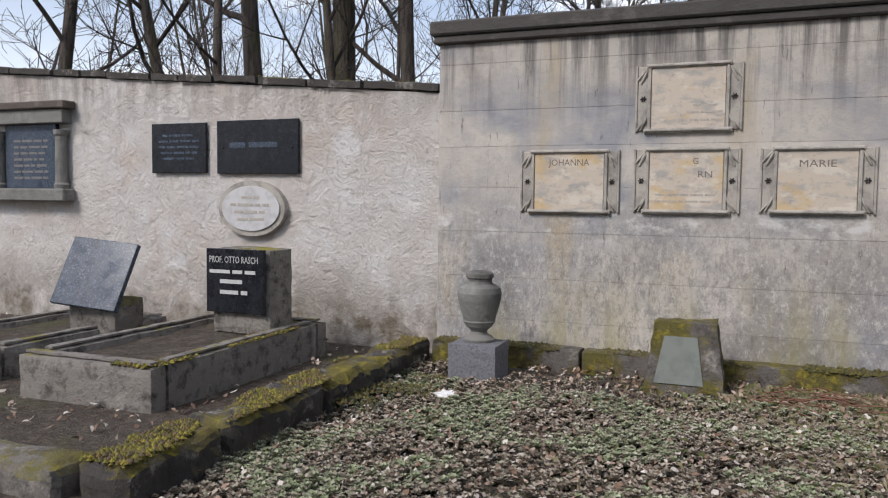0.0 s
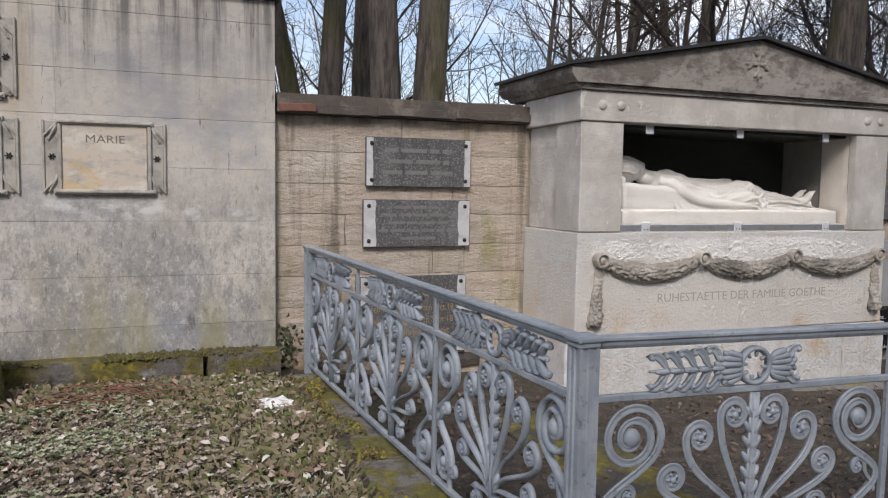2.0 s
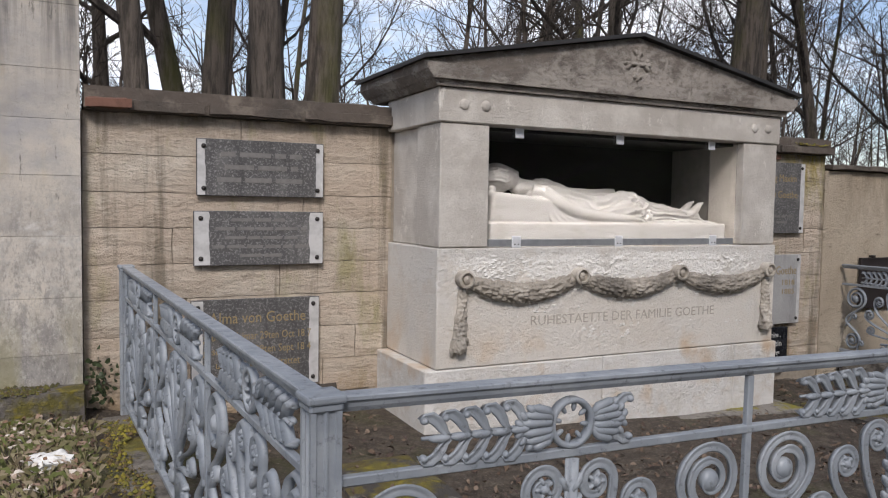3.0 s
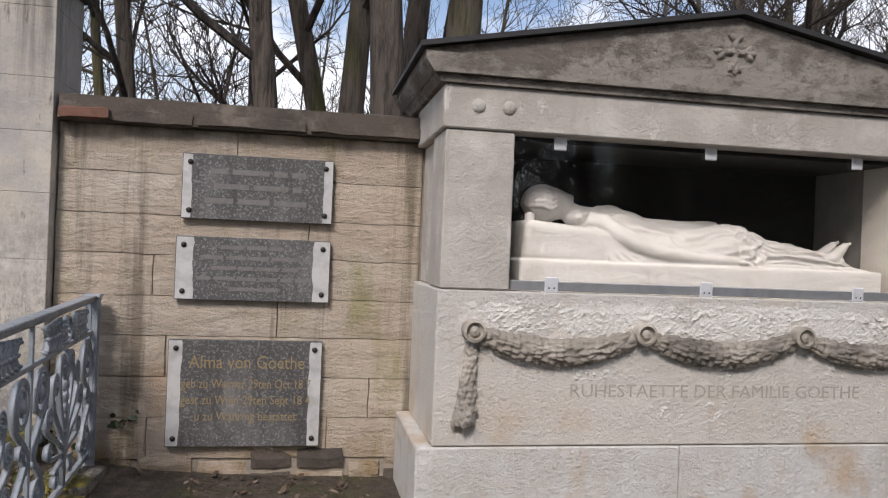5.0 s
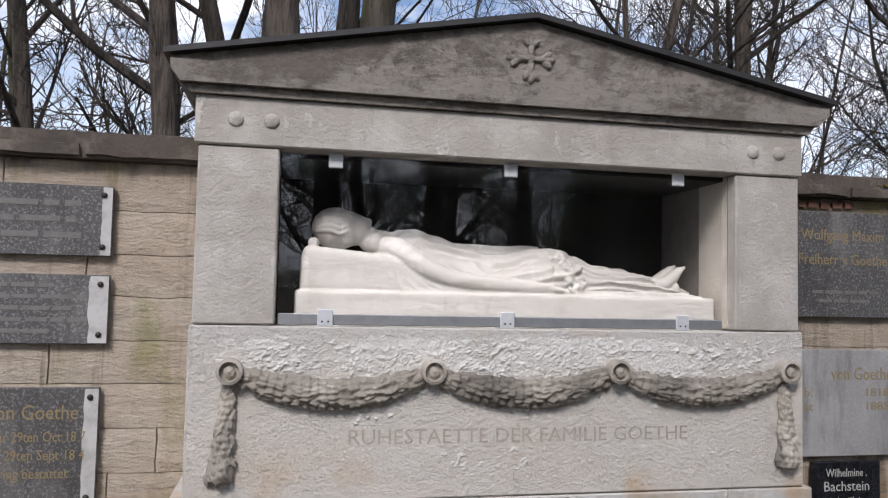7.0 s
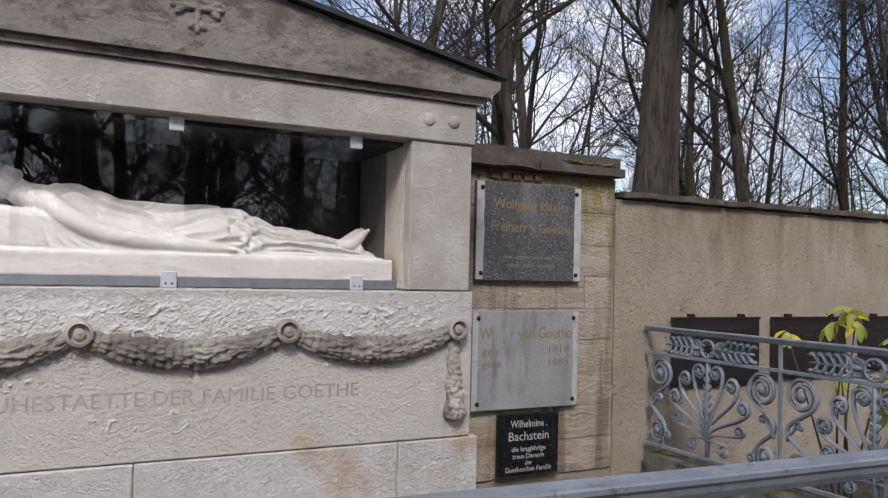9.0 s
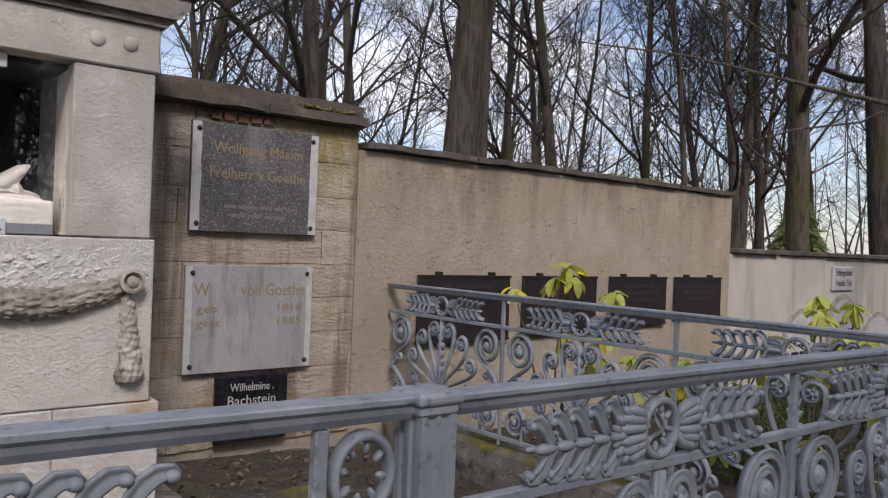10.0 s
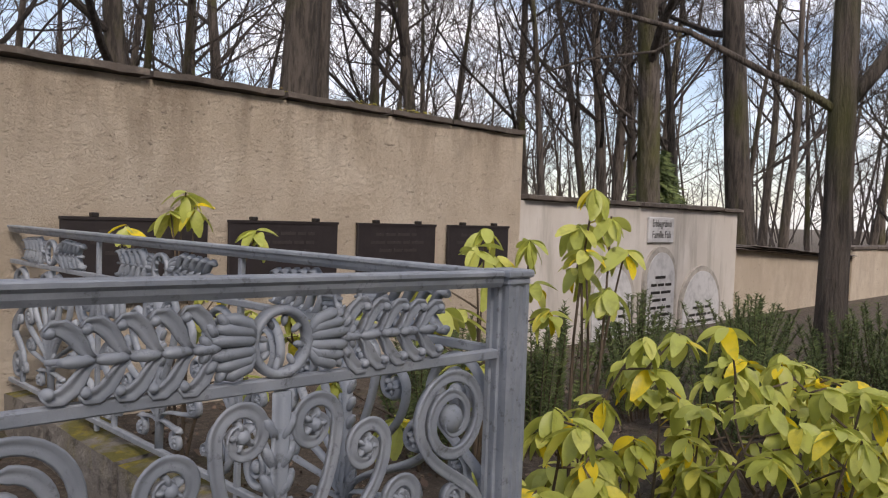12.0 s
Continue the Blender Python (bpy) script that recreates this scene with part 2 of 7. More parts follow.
def tomb_stone(name, flaking, shift):
    k = Mat(name, (0.74, 0.68, 0.605) if flaking else (0.52, 0.48, 0.43), 0.9)
    k.mix((0.67, 0.615, 0.545) if flaking else (0.46, 0.42, 0.37), k.noise(1.7, 5, 0.6, (1, 1, 1.3), 0.45, 0.68, shift))
    k.mix((0.70, 0.66, 0.60), k.op("MULTIPLY", k.noise(2.3, 5, 0.62, (1, 1, 1), 0.48, 0.66, shift + 3), 0.8))
    if flaking:
        patch = k.noise(3.2, 8, 0.78, (1, 1, 1.3), 0.42, 0.51, shift + 1)
        patch = k.op("MULTIPLY", patch, k.op("MAXIMUM", k.span(k.axis("Z", 0.80, 1.0), 0, 1, 0.35, 1.0), k.axis("Z", 0.43, 0.40)))
        k.mix((0.78, 0.75, 0.70), k.op("MULTIPLY", patch, 0.8))
        k.mix((0.42, 0.385, 0.335), k.op("MULTIPLY", k.noise(20, 7, 0.76, (1, 1, 1.6), 0.59, 0.66, 31), k.op("MULTIPLY", patch, 0.45)))
        k.mix((0.82, 0.795, 0.755), k.op("MULTIPLY", k.noise(4.5, 8, 0.76, (1, 1, 1.2), 0.44, 0.54, 61), k.axis("Z", 0.42, 0.40)))
        k.mix((0.62, 0.43, 0.25), k.op("MULTIPLY", k.noise(1.6, 4, 0.55, (1, 1, 0.9), 0.52, 0.66, 21), k.axis("Z", 0.75, 0.38)))
        k.relief(k.op("MULTIPLY", patch, k.noise(26, 6, 0.72, (1, 1, 1.5), 0.35, 0.66)), 0.7, 0.009)
    k.mix((0.30, 0.27, 0.235), k.op("MULTIPLY", k.noise(22, 6, 0.75, (1, 1, 1.5), 0.64, 0.72, shift + 8), 0.35 if flaking else 0.5))
    k.mix((0.40, 0.365, 0.32), k.op("MULTIPLY", k.noise(2.6, 6, 0.7, (2.2, 1, 0.4), 0.57, 0.68, shift + 13), 0.2 if flaking else 0.55))
    k.relief(k.noise(36, 6, 0.74, (1, 1, 1.2), 0.3, 0.72), 0.8 if flaking else 0.65, 0.008)
    k.relief(k.noise(10, 5, 0.66, lo=0.3, hi=0.7), 0.4 if flaking else 0.22, 0.014)
    if not flaking:
        chip = k.noise(3.4, 8, 0.76, (1.3, 1, 0.7), 0.585, 0.62, 91)
        k.mix((0.74, 0.70, 0.635), k.op("MULTIPLY", chip, 0.75))
        k.relief(chip, 0.5, 0.006)
    k.relief(k.noise(30, 5, 0.7, (1, 1, 1.4), 0.30, 0.37, shift + 8), 0.6, 0.006)
    return k.done()


def stone_dark(name="dark_weathered_stone", base=(0.15, 0.135, 0.12), pale=(0.33, 0.30, 0.265)):
    k = Mat(name, base, 0.92)
    k.mix(pale, k.op("MULTIPLY", k.noise(4.5, 6, 0.7, (1, 1, 1), 0.52, 0.66, 2), 0.75))
    k.mix((0.05, 0.045, 0.04), k.op("MULTIPLY", k.noise(2.4, 5, 0.6, (1, 1, 1), 0.5, 0.7, 8), 0.8))
    k.relief(k.noise(40, 5, 0.7, lo=0.2, hi=0.8), 0.6, 0.008)
    k.relief(k.noise(8, 4, 0.6, lo=0.3, hi=0.7), 0.4, 0.02)
    return k.done()


def pediment_stone():
    """Blackened limestone whose dark skin has flaked off in pale, pitted patches."""
    k = Mat("pediment_stone", (0.25, 0.213, 0.182), 0.92)
    k.mix((0.15, 0.128, 0.11), k.op("MULTIPLY", k.noise(1.8, 6, 0.66, (1, 1, 1), 0.46, 0.64, 8), 0.8))
    bare = k.noise(2.3, 9, 0.84, (0.8, 1, 1.4), 0.46, 0.54, 5)
    k.mix((0.50, 0.45, 0.395), k.op("MULTIPLY", bare, 0.8))
    k.mix((0.30, 0.26, 0.22), k.op("MULTIPLY", k.noise(22, 7, 0.78, (1, 1, 1.3), 0.52, 0.62, 2), 0.6))
    k.relief(bare, 0.7, 0.010)
    k.relief(k.noise(20, 8, 0.78, (0.8, 1, 1.3), 0.3, 0.7), 0.9, 0.016)
    k.relief(k.noise(55, 5, 0.7, lo=0.2, hi=0.8), 0.5, 0.006)
    return k.done()


def stone_mossy(name="mossy_stone", base=(0.21, 0.19, 0.165), moss=(0.14, 0.125, 0.03), amount=0.5, all_round=False):
    k = Mat(name, base, 0.95)
    k.mix((0.36, 0.335, 0.29), k.op("MULTIPLY", k.noise(6, 6, 0.7, (1, 1, 1), 0.55, 0.66, 2), 0.8))
    k.mix((0.06, 0.052, 0.045), k.op("MULTIPLY", k.noise(9, 5, 0.7, (1, 1, 1), 0.5, 0.64, 5), 0.8))
    cover = k.op("MULTIPLY", k.noise(2.6, 5, 0.65, (1, 1, 1), 0.66 - amount * 0.4, 0.76 - amount * 0.4, 1), 1.0 if all_round else k.up(0.15, 0.6))
    k.mix(moss, cover)
    k.mix((0.26, 0.21, 0.025), k.op("MULTIPLY", cover, k.noise(14, 4, 0.6, (1, 1, 1), 0.5, 0.66)))
    k.mix((0.10, 0.075, 0.03), k.op("MULTIPLY", cover, k.noise(5, 4, 0.6, (1, 1, 1), 0.52, 0.64, 12)))
    k.relief(k.noise(90, 4, 0.7, lo=0.2, hi=0.8), 0.8, 0.008)
    k.relief(k.noise(14, 5, 0.65, lo=0.3, hi=0.7), 0.6, 0.02)
    return k.done()


def plaster_tan():
    k = Mat("tan_roughcast_plaster", (0.56, 0.465, 0.35), 0.92)
    k.mix((0.66, 0.57, 0.45), k.noise(0.9, 6, 0.66, (1, 1, 1), 0.44, 0.64))
    k.mix((0.47, 0.385, 0.285), k.op("MULTIPLY", k.noise(1.7, 7, 0.7, (1.4, 1, 0.7), 0.46, 0.62, 6), 0.6))
    k.mix((0.34, 0.27, 0.195), k.op("MULTIPLY", k.noise(1.5, 6, 0.66, (1.8, 1, 0.45), 0.44, 0.64, 9), k.axis("Z", 1.0, 1.85)))
    k.mix((0.24, 0.195, 0.15), k.op("MULTIPLY", k.noise(15, 6, 0.72, (0.8, 1, 1.7), 0.62, 0.68, 3), 0.75))
    k.relief(k.noise(7, 8, 0.78, (0.8, 1, 1.3), 0.32, 0.70, 2), 0.5, 0.018)
    k.relief(k.noise(15, 6, 0.72, (0.8, 1, 1.7), 0.68, 0.60, 3), 0.7, 0.014)
    k.relief(k.noise(24, 7, 0.78, (1, 1, 1.2), 0.3, 0.7, 8), 0.8, 0.018)
    k.relief(k.noise(50, 4, 0.7, lo=0.2, hi=0.8), 0.4, 0.006)
    return k.done()


def plaster_grey():
    k = Mat("smooth_grey_plaster", (0.52, 0.475, 0.42), 0.9)
    k.mix((0.60, 0.56, 0.51), k.noise(1.3, 5, 0.6, (1, 1, 0.7), 0.45, 0.65))
    k.mix((0.36, 0.33, 0.28), k.op("MULTIPLY", k.noise(2.0, 5, 0.65, (2, 1, 0.3), 0.52, 0.66, 3), 0.7))
    k.relief(k.noise(40, 4, 0.7, lo=0.2, hi=0.8), 0.3, 0.005)
    return k.done()


def fence_paint():
    k = Mat("grey_blue_iron_paint", (0.245, 0.270, 0.300), 0.42)
    k.mix((0.335, 0.360, 0.390), k.noise(6, 4, 0.6, (1, 1, 1), 0.45, 0.65))
    k.mix((0.09, 0.095, 0.10), k.op("MULTIPLY", k.noise(28, 5, 0.7, (1, 1, 1), 0.57, 0.68, 2), 0.7))
    k.mix((0.17, 0.11, 0.06), k.op("MULTIPLY", k.noise(17, 5, 0.7, (1, 1, 1), 0.68, 0.74, 9), 0.6))
    k.gloss(k.noise(20, 4), 0.38, 0.62)
    k.relief(k.noise(90, 3, 0.6, lo=0.2, hi=0.8), 0.15, 0.003)
    return k.done()


def granite_plate(name, base, wash, rough=0.55, shift=0.0):
    """Polished plate whose ends are washed pale by rain."""
    k = Mat(name, base, rough)
    gain = 2.7 if base[0] < 0.2 else 1.2
    k.mix((base[0] * gain, base[1] * gain, base[2] * gain), k.noise(60, 4, 0.8, (1, 1, 1), 0.53, 0.58))
    k.mix(wash, k.op("MULTIPLY", k.noise(2.6, 5, 0.6, (1, 1, 0.5), 0.52, 0.72, shift), 0.45))
    k.mix((base[0] * 0.45, base[1] * 0.45, base[2] * 0.45), k.op("MULTIPLY", k.noise(5, 5, 0.65, (2, 1, 0.35), 0.52, 0.68, shift + 4), 0.6))
    k.gloss(k.noise(8, 4), rough - 0.1, rough + 0.15)
    return k.done()


def plain(name, color, rough=0.8, metal=0.0, scale=30, dark=0.6, amount=0.5):
    k = Mat(name, color, rough, metal)
    k.mix(tuple(c * dark for c in color), k.op("MULTIPLY", k.noise(scale, 5, 0.65, (1, 1, 1), 0.45, 0.65), amount))
    k.relief(k.noise(scale * 2.5, 4, 0.6, lo=0.2, hi=0.8), 0.2, 0.004)
    return k.done()


def bark(name, base, moss):
    k = Mat(name, base, 0.95)
    k.mix(tuple(c * 0.4 for c in base), k.noise(9, 5, 0.7, (1, 1, 0.16), 0.45, 0.6))
    k.mix((0.085, 0.085, 0.02), k.op("MULTIPLY", k.noise(0.9, 4, 0.6, (1, 1, 0.35), 0.52, 0.66), moss))
    k.vary(0.25)
    k.relief(k.noise(12, 5, 0.7, (1, 1, 0.14), 0.35, 0.65), 1.0, 0.035)
    return k.done()


def leaf_mat(name, base, other, third, gloss=0.4):
    k = Mat(name, base, gloss)
    k.mix(other, k.span(k.info.outputs["Random"], 0.45, 0.75))
    k.mix(third, k.span(k.info.outputs["Random"], 0.86, 0.92))
    k.mix(tuple(c * 0.5 for c in base), k.op("MULTIPLY", k.noise(18, 4, 0.6, (1, 1, 1), 0.5, 0.7), 0.5))
    m = k.done()
    tr, mx = k.n.new("ShaderNodeBsdfTranslucent"), k.n.new("ShaderNodeMixShader")
    k.l.new(k.c, tr.inputs["Color"])
    mx.inputs["Fac"].default_value = 0.35
    k.l.new(k.b.outputs["BSDF"], mx.inputs[1])
    k.l.new(tr.outputs["BSDF"], mx.inputs[2])
    k.l.new(mx.outputs["Shader"], k.n["Material Output"].inputs["Surface"])
    return m


def stuff_mat(name, colors, rough=0.9):
    """Loose small pieces, coloured piece by piece."""
    k = Mat(name, colors[0], rough)
    step = 1.0 / len(colors)
    for i, c in enumerate(colors[1:], 1):
        k.islands(c, step * i - 0.02, step * i + 0.02)
    k.mix(tuple(v * 0.4 for v in colors[0]), k.op("MULTIPLY", k.noise(3.0, 4, 0.6, (1, 1, 1), 0.5, 0.7), 0.35))
    return k.done()


def soil():
    k = Mat("leafy_soil", (0.085, 0.066, 0.05), 0.97)
    k.mix((0.15, 0.12, 0.09), k.noise(11, 6, 0.7, (1, 1, 1), 0.46, 0.62))
    k.mix((0.10, 0.105, 0.035), k.op("MULTIPLY", k.noise(1.4, 4, 0.6, (1, 1, 1), 0.54, 0.68, 4), 0.7))
    k.mix((0.30, 0.245, 0.19), k.op("MULTIPLY", k.noise(45, 4, 0.75, (1, 1, 1), 0.58, 0.66), 0.7))
    k.relief(k.noise(30, 5, 0.7, lo=0.25, hi=0.75), 1.0, 0.03)
    return k.done()


def glass_mat():
    m = bpy.data.materials.new("window_glass")
    m.use_nodes = True
    b = m.node_tree.nodes["Principled BSDF"]
    b.inputs["Base Color"].default_value = (1, 1, 1, 1)
    b.inputs["Roughness"].default_value, b.inputs["Transmission Weight"].default_value, b.inputs["IOR"].default_value = 0.0, 1.0, 1.52
    return m


M_ASHLAR, M_TABLET, M_TABFRAME = stone_panel_wall(), stone_pink_tablet(), stone_tablet_frame()
M_PLASTER, M_SAND, M_ROUGHCAST, M_GREYPLASTER = plaster_white(), sandstone_tan(), plaster_tan(), plaster_grey()
M_TOMB, M_TOMBFLAKE, M_PEDIMENT = tomb_stone("tomb_limestone", False, 0), tomb_stone("flaking_tomb_limestone", True, 2), pediment_stone()
M_GARLAND = stone_dark("garland_stone", (0.30, 0.268, 0.225), (0.50, 0.455, 0.395))
M_DROP = stone_dark("pale_carved_stone", (0.44, 0.395, 0.335), (0.64, 0.59, 0.52))
M_TABLETTER = plain("dark_carved_letter", (0.20, 0.17, 0.145), 0.95)
M_LETTER = plain("carved_letter_stone", (0.45, 0.405, 0.345), 0.95)
M_CAP = stone_dark("cap_stone", (0.075, 0.068, 0.062), (0.14, 0.125, 0.11))
M_CAPB = stone_dark("brown_coping_stone", (0.105, 0.085, 0.07), (0.22, 0.185, 0.15))
M_MOSSY, M_MOSSTOP = stone_mossy(), stone_mossy("moss_covered_stone", (0.07, 0.062, 0.055), (0.15, 0.125, 0.025), 0.55)
M_MOSSALL = stone_mossy("moss_grown_stone", (0.14, 0.125, 0.11), (0.115, 0.10, 0.025), 0.55, True)
M_CONCRETE = stone_mossy("grave_border_concrete", (0.265, 0.24, 0.21), (0.27, 0.24, 0.03), 0.28)
M_FENCE = fence_paint()
M_PLATE = granite_plate("grey_granite_plate", (0.085, 0.082, 0.081), (0.36, 0.345, 0.33))
M_PLATE2 = granite_plate("pale_marble_plate", (0.33, 0.325, 0.32), (0.56, 0.55, 0.54), 0.6, 3)
M_WASH = plain("rain_washed_granite", (0.56, 0.55, 0.54), 0.7, 0, 9, 0.6, 0.6)
M_BLACK = granite_plate("black_granite", (0.012, 0.013, 0.016), (0.03, 0.03, 0.034), 0.22)
M_DARKPLATE = plain("dark_bronze_plate", (0.035, 0.028, 0.028), 0.5, 0.2, 12)
M_SLATE = granite_plate("blue_slate_plate", (0.045, 0.058, 0.08), (0.09, 0.105, 0.13), 0.3)
M_GOLD = plain("worn_gold_letter", (0.33, 0.25, 0.13), 0.6, 0.1, 60)
M_WHITE_LETTER = plain("pale_letter", (0.55, 0.55, 0.53), 0.7)
M_BAR = plain("worn_letter", (0.195, 0.185, 0.175), 0.8)
M_BOLT = plain("dark_iron_bolt", (0.05, 0.045, 0.042), 0.5, 0.6)
marble = Mat("white_marble", (0.50, 0.485, 0.465), 0.55)
marble.mix((0.36, 0.33, 0.285), marble.op("MULTIPLY", marble.noise(9, 7, 0.74, (0.7, 1, 1.6), 0.50, 0.66), 0.55))
marble.mix((0.26, 0.235, 0.20), marble.op("MULTIPLY", marble.noise(26, 6, 0.75, (0.6, 1, 1.3), 0.60, 0.68, 4), 0.5))
marble.relief(marble.noise(9, 3, 0.5, (0.6, 1.3, 1.5), 0.36, 0.64, 2, 0.6), 0.25, 0.012)
marble.relief(marble.noise(40, 4, 0.6, (1, 1, 1), 0.3, 0.7), 0.2, 0.004)
M_MARBLE = marble.done()
M_ZINC = plain("zinc_bar", (0.40, 0.41, 0.42), 0.45, 0.6, 12, 0.7, 0.5)
M_CLIP = plain("steel_clip", (0.74, 0.75, 0.77), 0.45, 0.25, 30, 0.8, 0.4)
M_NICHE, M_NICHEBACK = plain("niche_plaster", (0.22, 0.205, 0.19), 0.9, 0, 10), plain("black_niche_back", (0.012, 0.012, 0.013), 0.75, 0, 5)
M_GLASS = glass_mat()
M_ROOFMETAL = plain("dark_roof_sheet", (0.05, 0.048, 0.048), 0.5, 0.3, 6)
M_URN = stone_dark("urn_stone", (0.205, 0.20, 0.18), (0.30, 0.29, 0.26))
M_GRANITE = plain("rough_grey_granite", (0.19, 0.19, 0.205), 0.9, 0, 60, 0.45, 0.8)
M_BARK, M_TWIG = bark("tree_bark", (0.125, 0.102, 0.083), 0.8), bark("twig_bark", (0.088, 0.071, 0.060), 0.15)
M_RHODO = leaf_mat("rhododendron_leaf", (0.54, 0.58, 0.13), (0.70, 0.70, 0.17), (0.95, 0.74, 0.03))
M_STEM = plain("shrub_stem", (0.13, 0.095, 0.065), 0.9)
M_YEW = stuff_mat("yew_needles", [(0.085, 0.12, 0.035), (0.14, 0.175, 0.055), (0.06, 0.085, 0.03)])
M_SOIL = soil()
M_SEDUM = stuff_mat("sedum_rosettes", [(0.30, 0.325, 0.20), (0.39, 0.41, 0.28), (0.27, 0.235, 0.18), (0.22, 0.255, 0.135)])
M_SEDUMBROWN = stuff_mat("withered_sedum", [(0.29, 0.235, 0.18), (0.19, 0.15, 0.115), (0.36, 0.305, 0.24), (0.14, 0.105, 0.08), (0.31, 0.295, 0.215), (0.45, 0.40, 0.33)])
M_DEADLEAF = stuff_mat("dead_leaves", [(0.34, 0.235, 0.17), (0.21, 0.13, 0.085), (0.46, 0.36, 0.29), (0.15, 0.095, 0.065), (0.60, 0.54, 0.47)])
M_GRASS = stuff_mat("winter_grass", [(0.24, 0.215, 0.11), (0.34, 0.29, 0.19), (0.14, 0.16, 0.05), (0.28, 0.23, 0.15)])
M_MOSS = stuff_mat("moss_cushions", [(0.16, 0.145, 0.025), (0.25, 0.21, 0.03), (0.09, 0.08, 0.025), (0.15, 0.10, 0.04), (0.11, 0.08, 0.045)])
M_MOSSDARK = stuff_mat("dark_moss", [(0.085, 0.08, 0.02), (0.12, 0.105, 0.022), (0.06, 0.055, 0.02), (0.10, 0.07, 0.03)])
M_STICK = plain("reddish_dry_stems", (0.20, 0.095, 0.06), 0.9)
M_LITTER = plain("white_crumpled_litter", (0.80, 0.79, 0.76), 0.8)
M_CHAPEL, M_CHAPELROOF = plain("pale_chapel_render", (0.62, 0.58, 0.50), 0.9, 0, 2), plain("dark_chapel_roof", (0.06, 0.055, 0.055), 0.8, 0, 4)
M_MORTAR = plain("mortar", (0.36, 0.31, 0.25), 0.95, 0, 20)
M_REDBRICK = plain("bare_red_brick", (0.17, 0.085, 0.06), 0.95, 0, 25)
M_DARKLEAF = stuff_mat("rotting_leaves", [(0.14, 0.095, 0.065), (0.10, 0.065, 0.045), (0.20, 0.145, 0.105), (0.075, 0.05, 0.04)])
M_IVY = plain("ivy_leaf", (0.05, 0.07, 0.03), 0.45, 0, 12)
for dull in (M_BLACK, M_SLATE):
    dull.node_tree.nodes["Principled BSDF"].inputs["Specular IOR Level"].default_value = 0.22
crust = Mat("flaking_crust", (0.83, 0.80, 0.75), 0.95)
crust.mix((0.66, 0.615, 0.55), crust.op("MULTIPLY", crust.noise(11, 7, 0.75, (1, 1, 1.6), 0.50, 0.62), 0.7))
crust.mix((0.33, 0.295, 0.25), crust.op("MULTIPLY", crust.noise(34, 7, 0.78, (0.8, 1, 1.4), 0.58, 0.64, 6), 0.5))
crust.relief(crust.noise(24, 8, 0.8, (0.8, 1, 1.4), 0.3, 0.7, 3), 0.7, 0.010)
crust.relief(crust.noise(60, 5, 0.7, lo=0.25, hi=0.75), 0.6, 0.005)
M_TOMBCRUST = crust.done()


# ---- helpers of this scene ----
rnd = random.Random(11)


def mesh_from(bm, name, smooth=False):
    bmesh.ops.recalc_face_normals(bm, faces=bm.faces)
    me = bpy.data.meshes.new(name)
    bm.to_mesh(me)
    bm.free()
    if smooth:
        for p in me.polygons:
            p.use_smooth = True
    return me


def part(name, bm, material, parent=None, label="", smooth=False):
    """Links a bmesh as one mesh object under a thing or a part."""
    me = mesh_from(bm, name, smooth)
    me.materials.append(material)
    return put(name, me, parent, label=label)


def put(name, me, parent=None, m=None, label=""):
    ob = new(name, me)
    if parent is not None:
        ob.parent = parent
    if m is not None:
        ob.matrix_basis = m
    if label:
        ob["label"] = label
    return ob


def thing(name, label, category, group=""):
    return tagged(new(name), label, category, group)


def raw(name, verts, faces, material, smooth=False):
    me = bpy.data.meshes.new(name)
    me.from_pydata([tuple(v) for v in verts], [], [tuple(f) for f in faces])
    me.materials.append(material)
    if smooth:
        for p in me.polygons:
            p.use_smooth = True
    return me


def box(bm, x0, x1, y0, y1, z0, z1, bevel=0.0, seg=1):
    made = bmesh.ops.create_cube(bm, size=1, matrix=Matrix.Translation(((x0 + x1) / 2, (y0 + y1) / 2, (z0 + z1) / 2)) @ Matrix.Diagonal((x1 - x0, y1 - y0, z1 - z0, 1)))
    if bevel:
        edges = {e for v in made["verts"] for e in v.link_edges}
        bmesh.ops.bevel(bm, geom=list(edges), offset=bevel, segments=seg, affect="EDGES", profile=0.5)
    return bm


def cube(*a, **k):
    return box(bmesh.new(), *a, **k)


def rough_box(x0, x1, y0, y1, z0, z1, step=0.06, amount=0.015, scale=6.0, bevel=0.015):
    """A worn stone: a finely cut box whose faces are knocked about."""
    bm = cube(x0, x1, y0, y1, z0, z1)
    for axis, a, b in ((0, x0, x1), (1, y0, y1), (2, z0, z1)):
        n = max(1, min(70, int((b - a) / step)))
        for i in range(1, n):
            co, no = [0, 0, 0], [0, 0, 0]
            co[axis], no[axis] = a + (b - a) * i / n, 1
            bmesh.ops.bisect_plane(bm, geom=bm.verts[:] + bm.edges[:] + bm.faces[:], plane_co=co, plane_no=no)
    mid = Vector(((x0 + x1) / 2, (y0 + y1) / 2, (z0 + z1) / 2))
    half = Vector(((x1 - x0) / 2, (y1 - y0) / 2, (z1 - z0) / 2))
    for v in bm.verts:
        d = v.co - mid
        near = sum(1 for i in range(3) if abs(abs(d[i]) - half[i]) < 1e-4)
        if near >= 2:
            v.co -= Vector([math.copysign(bevel, d[i]) if abs(abs(d[i]) - half[i]) < 1e-4 else 0 for i in range(3)])
        v.co += noise.noise_vector(v.co * scale) * amount + noise.noise_vector(v.co * scale * 3.1) * amount * 0.4
    return bm


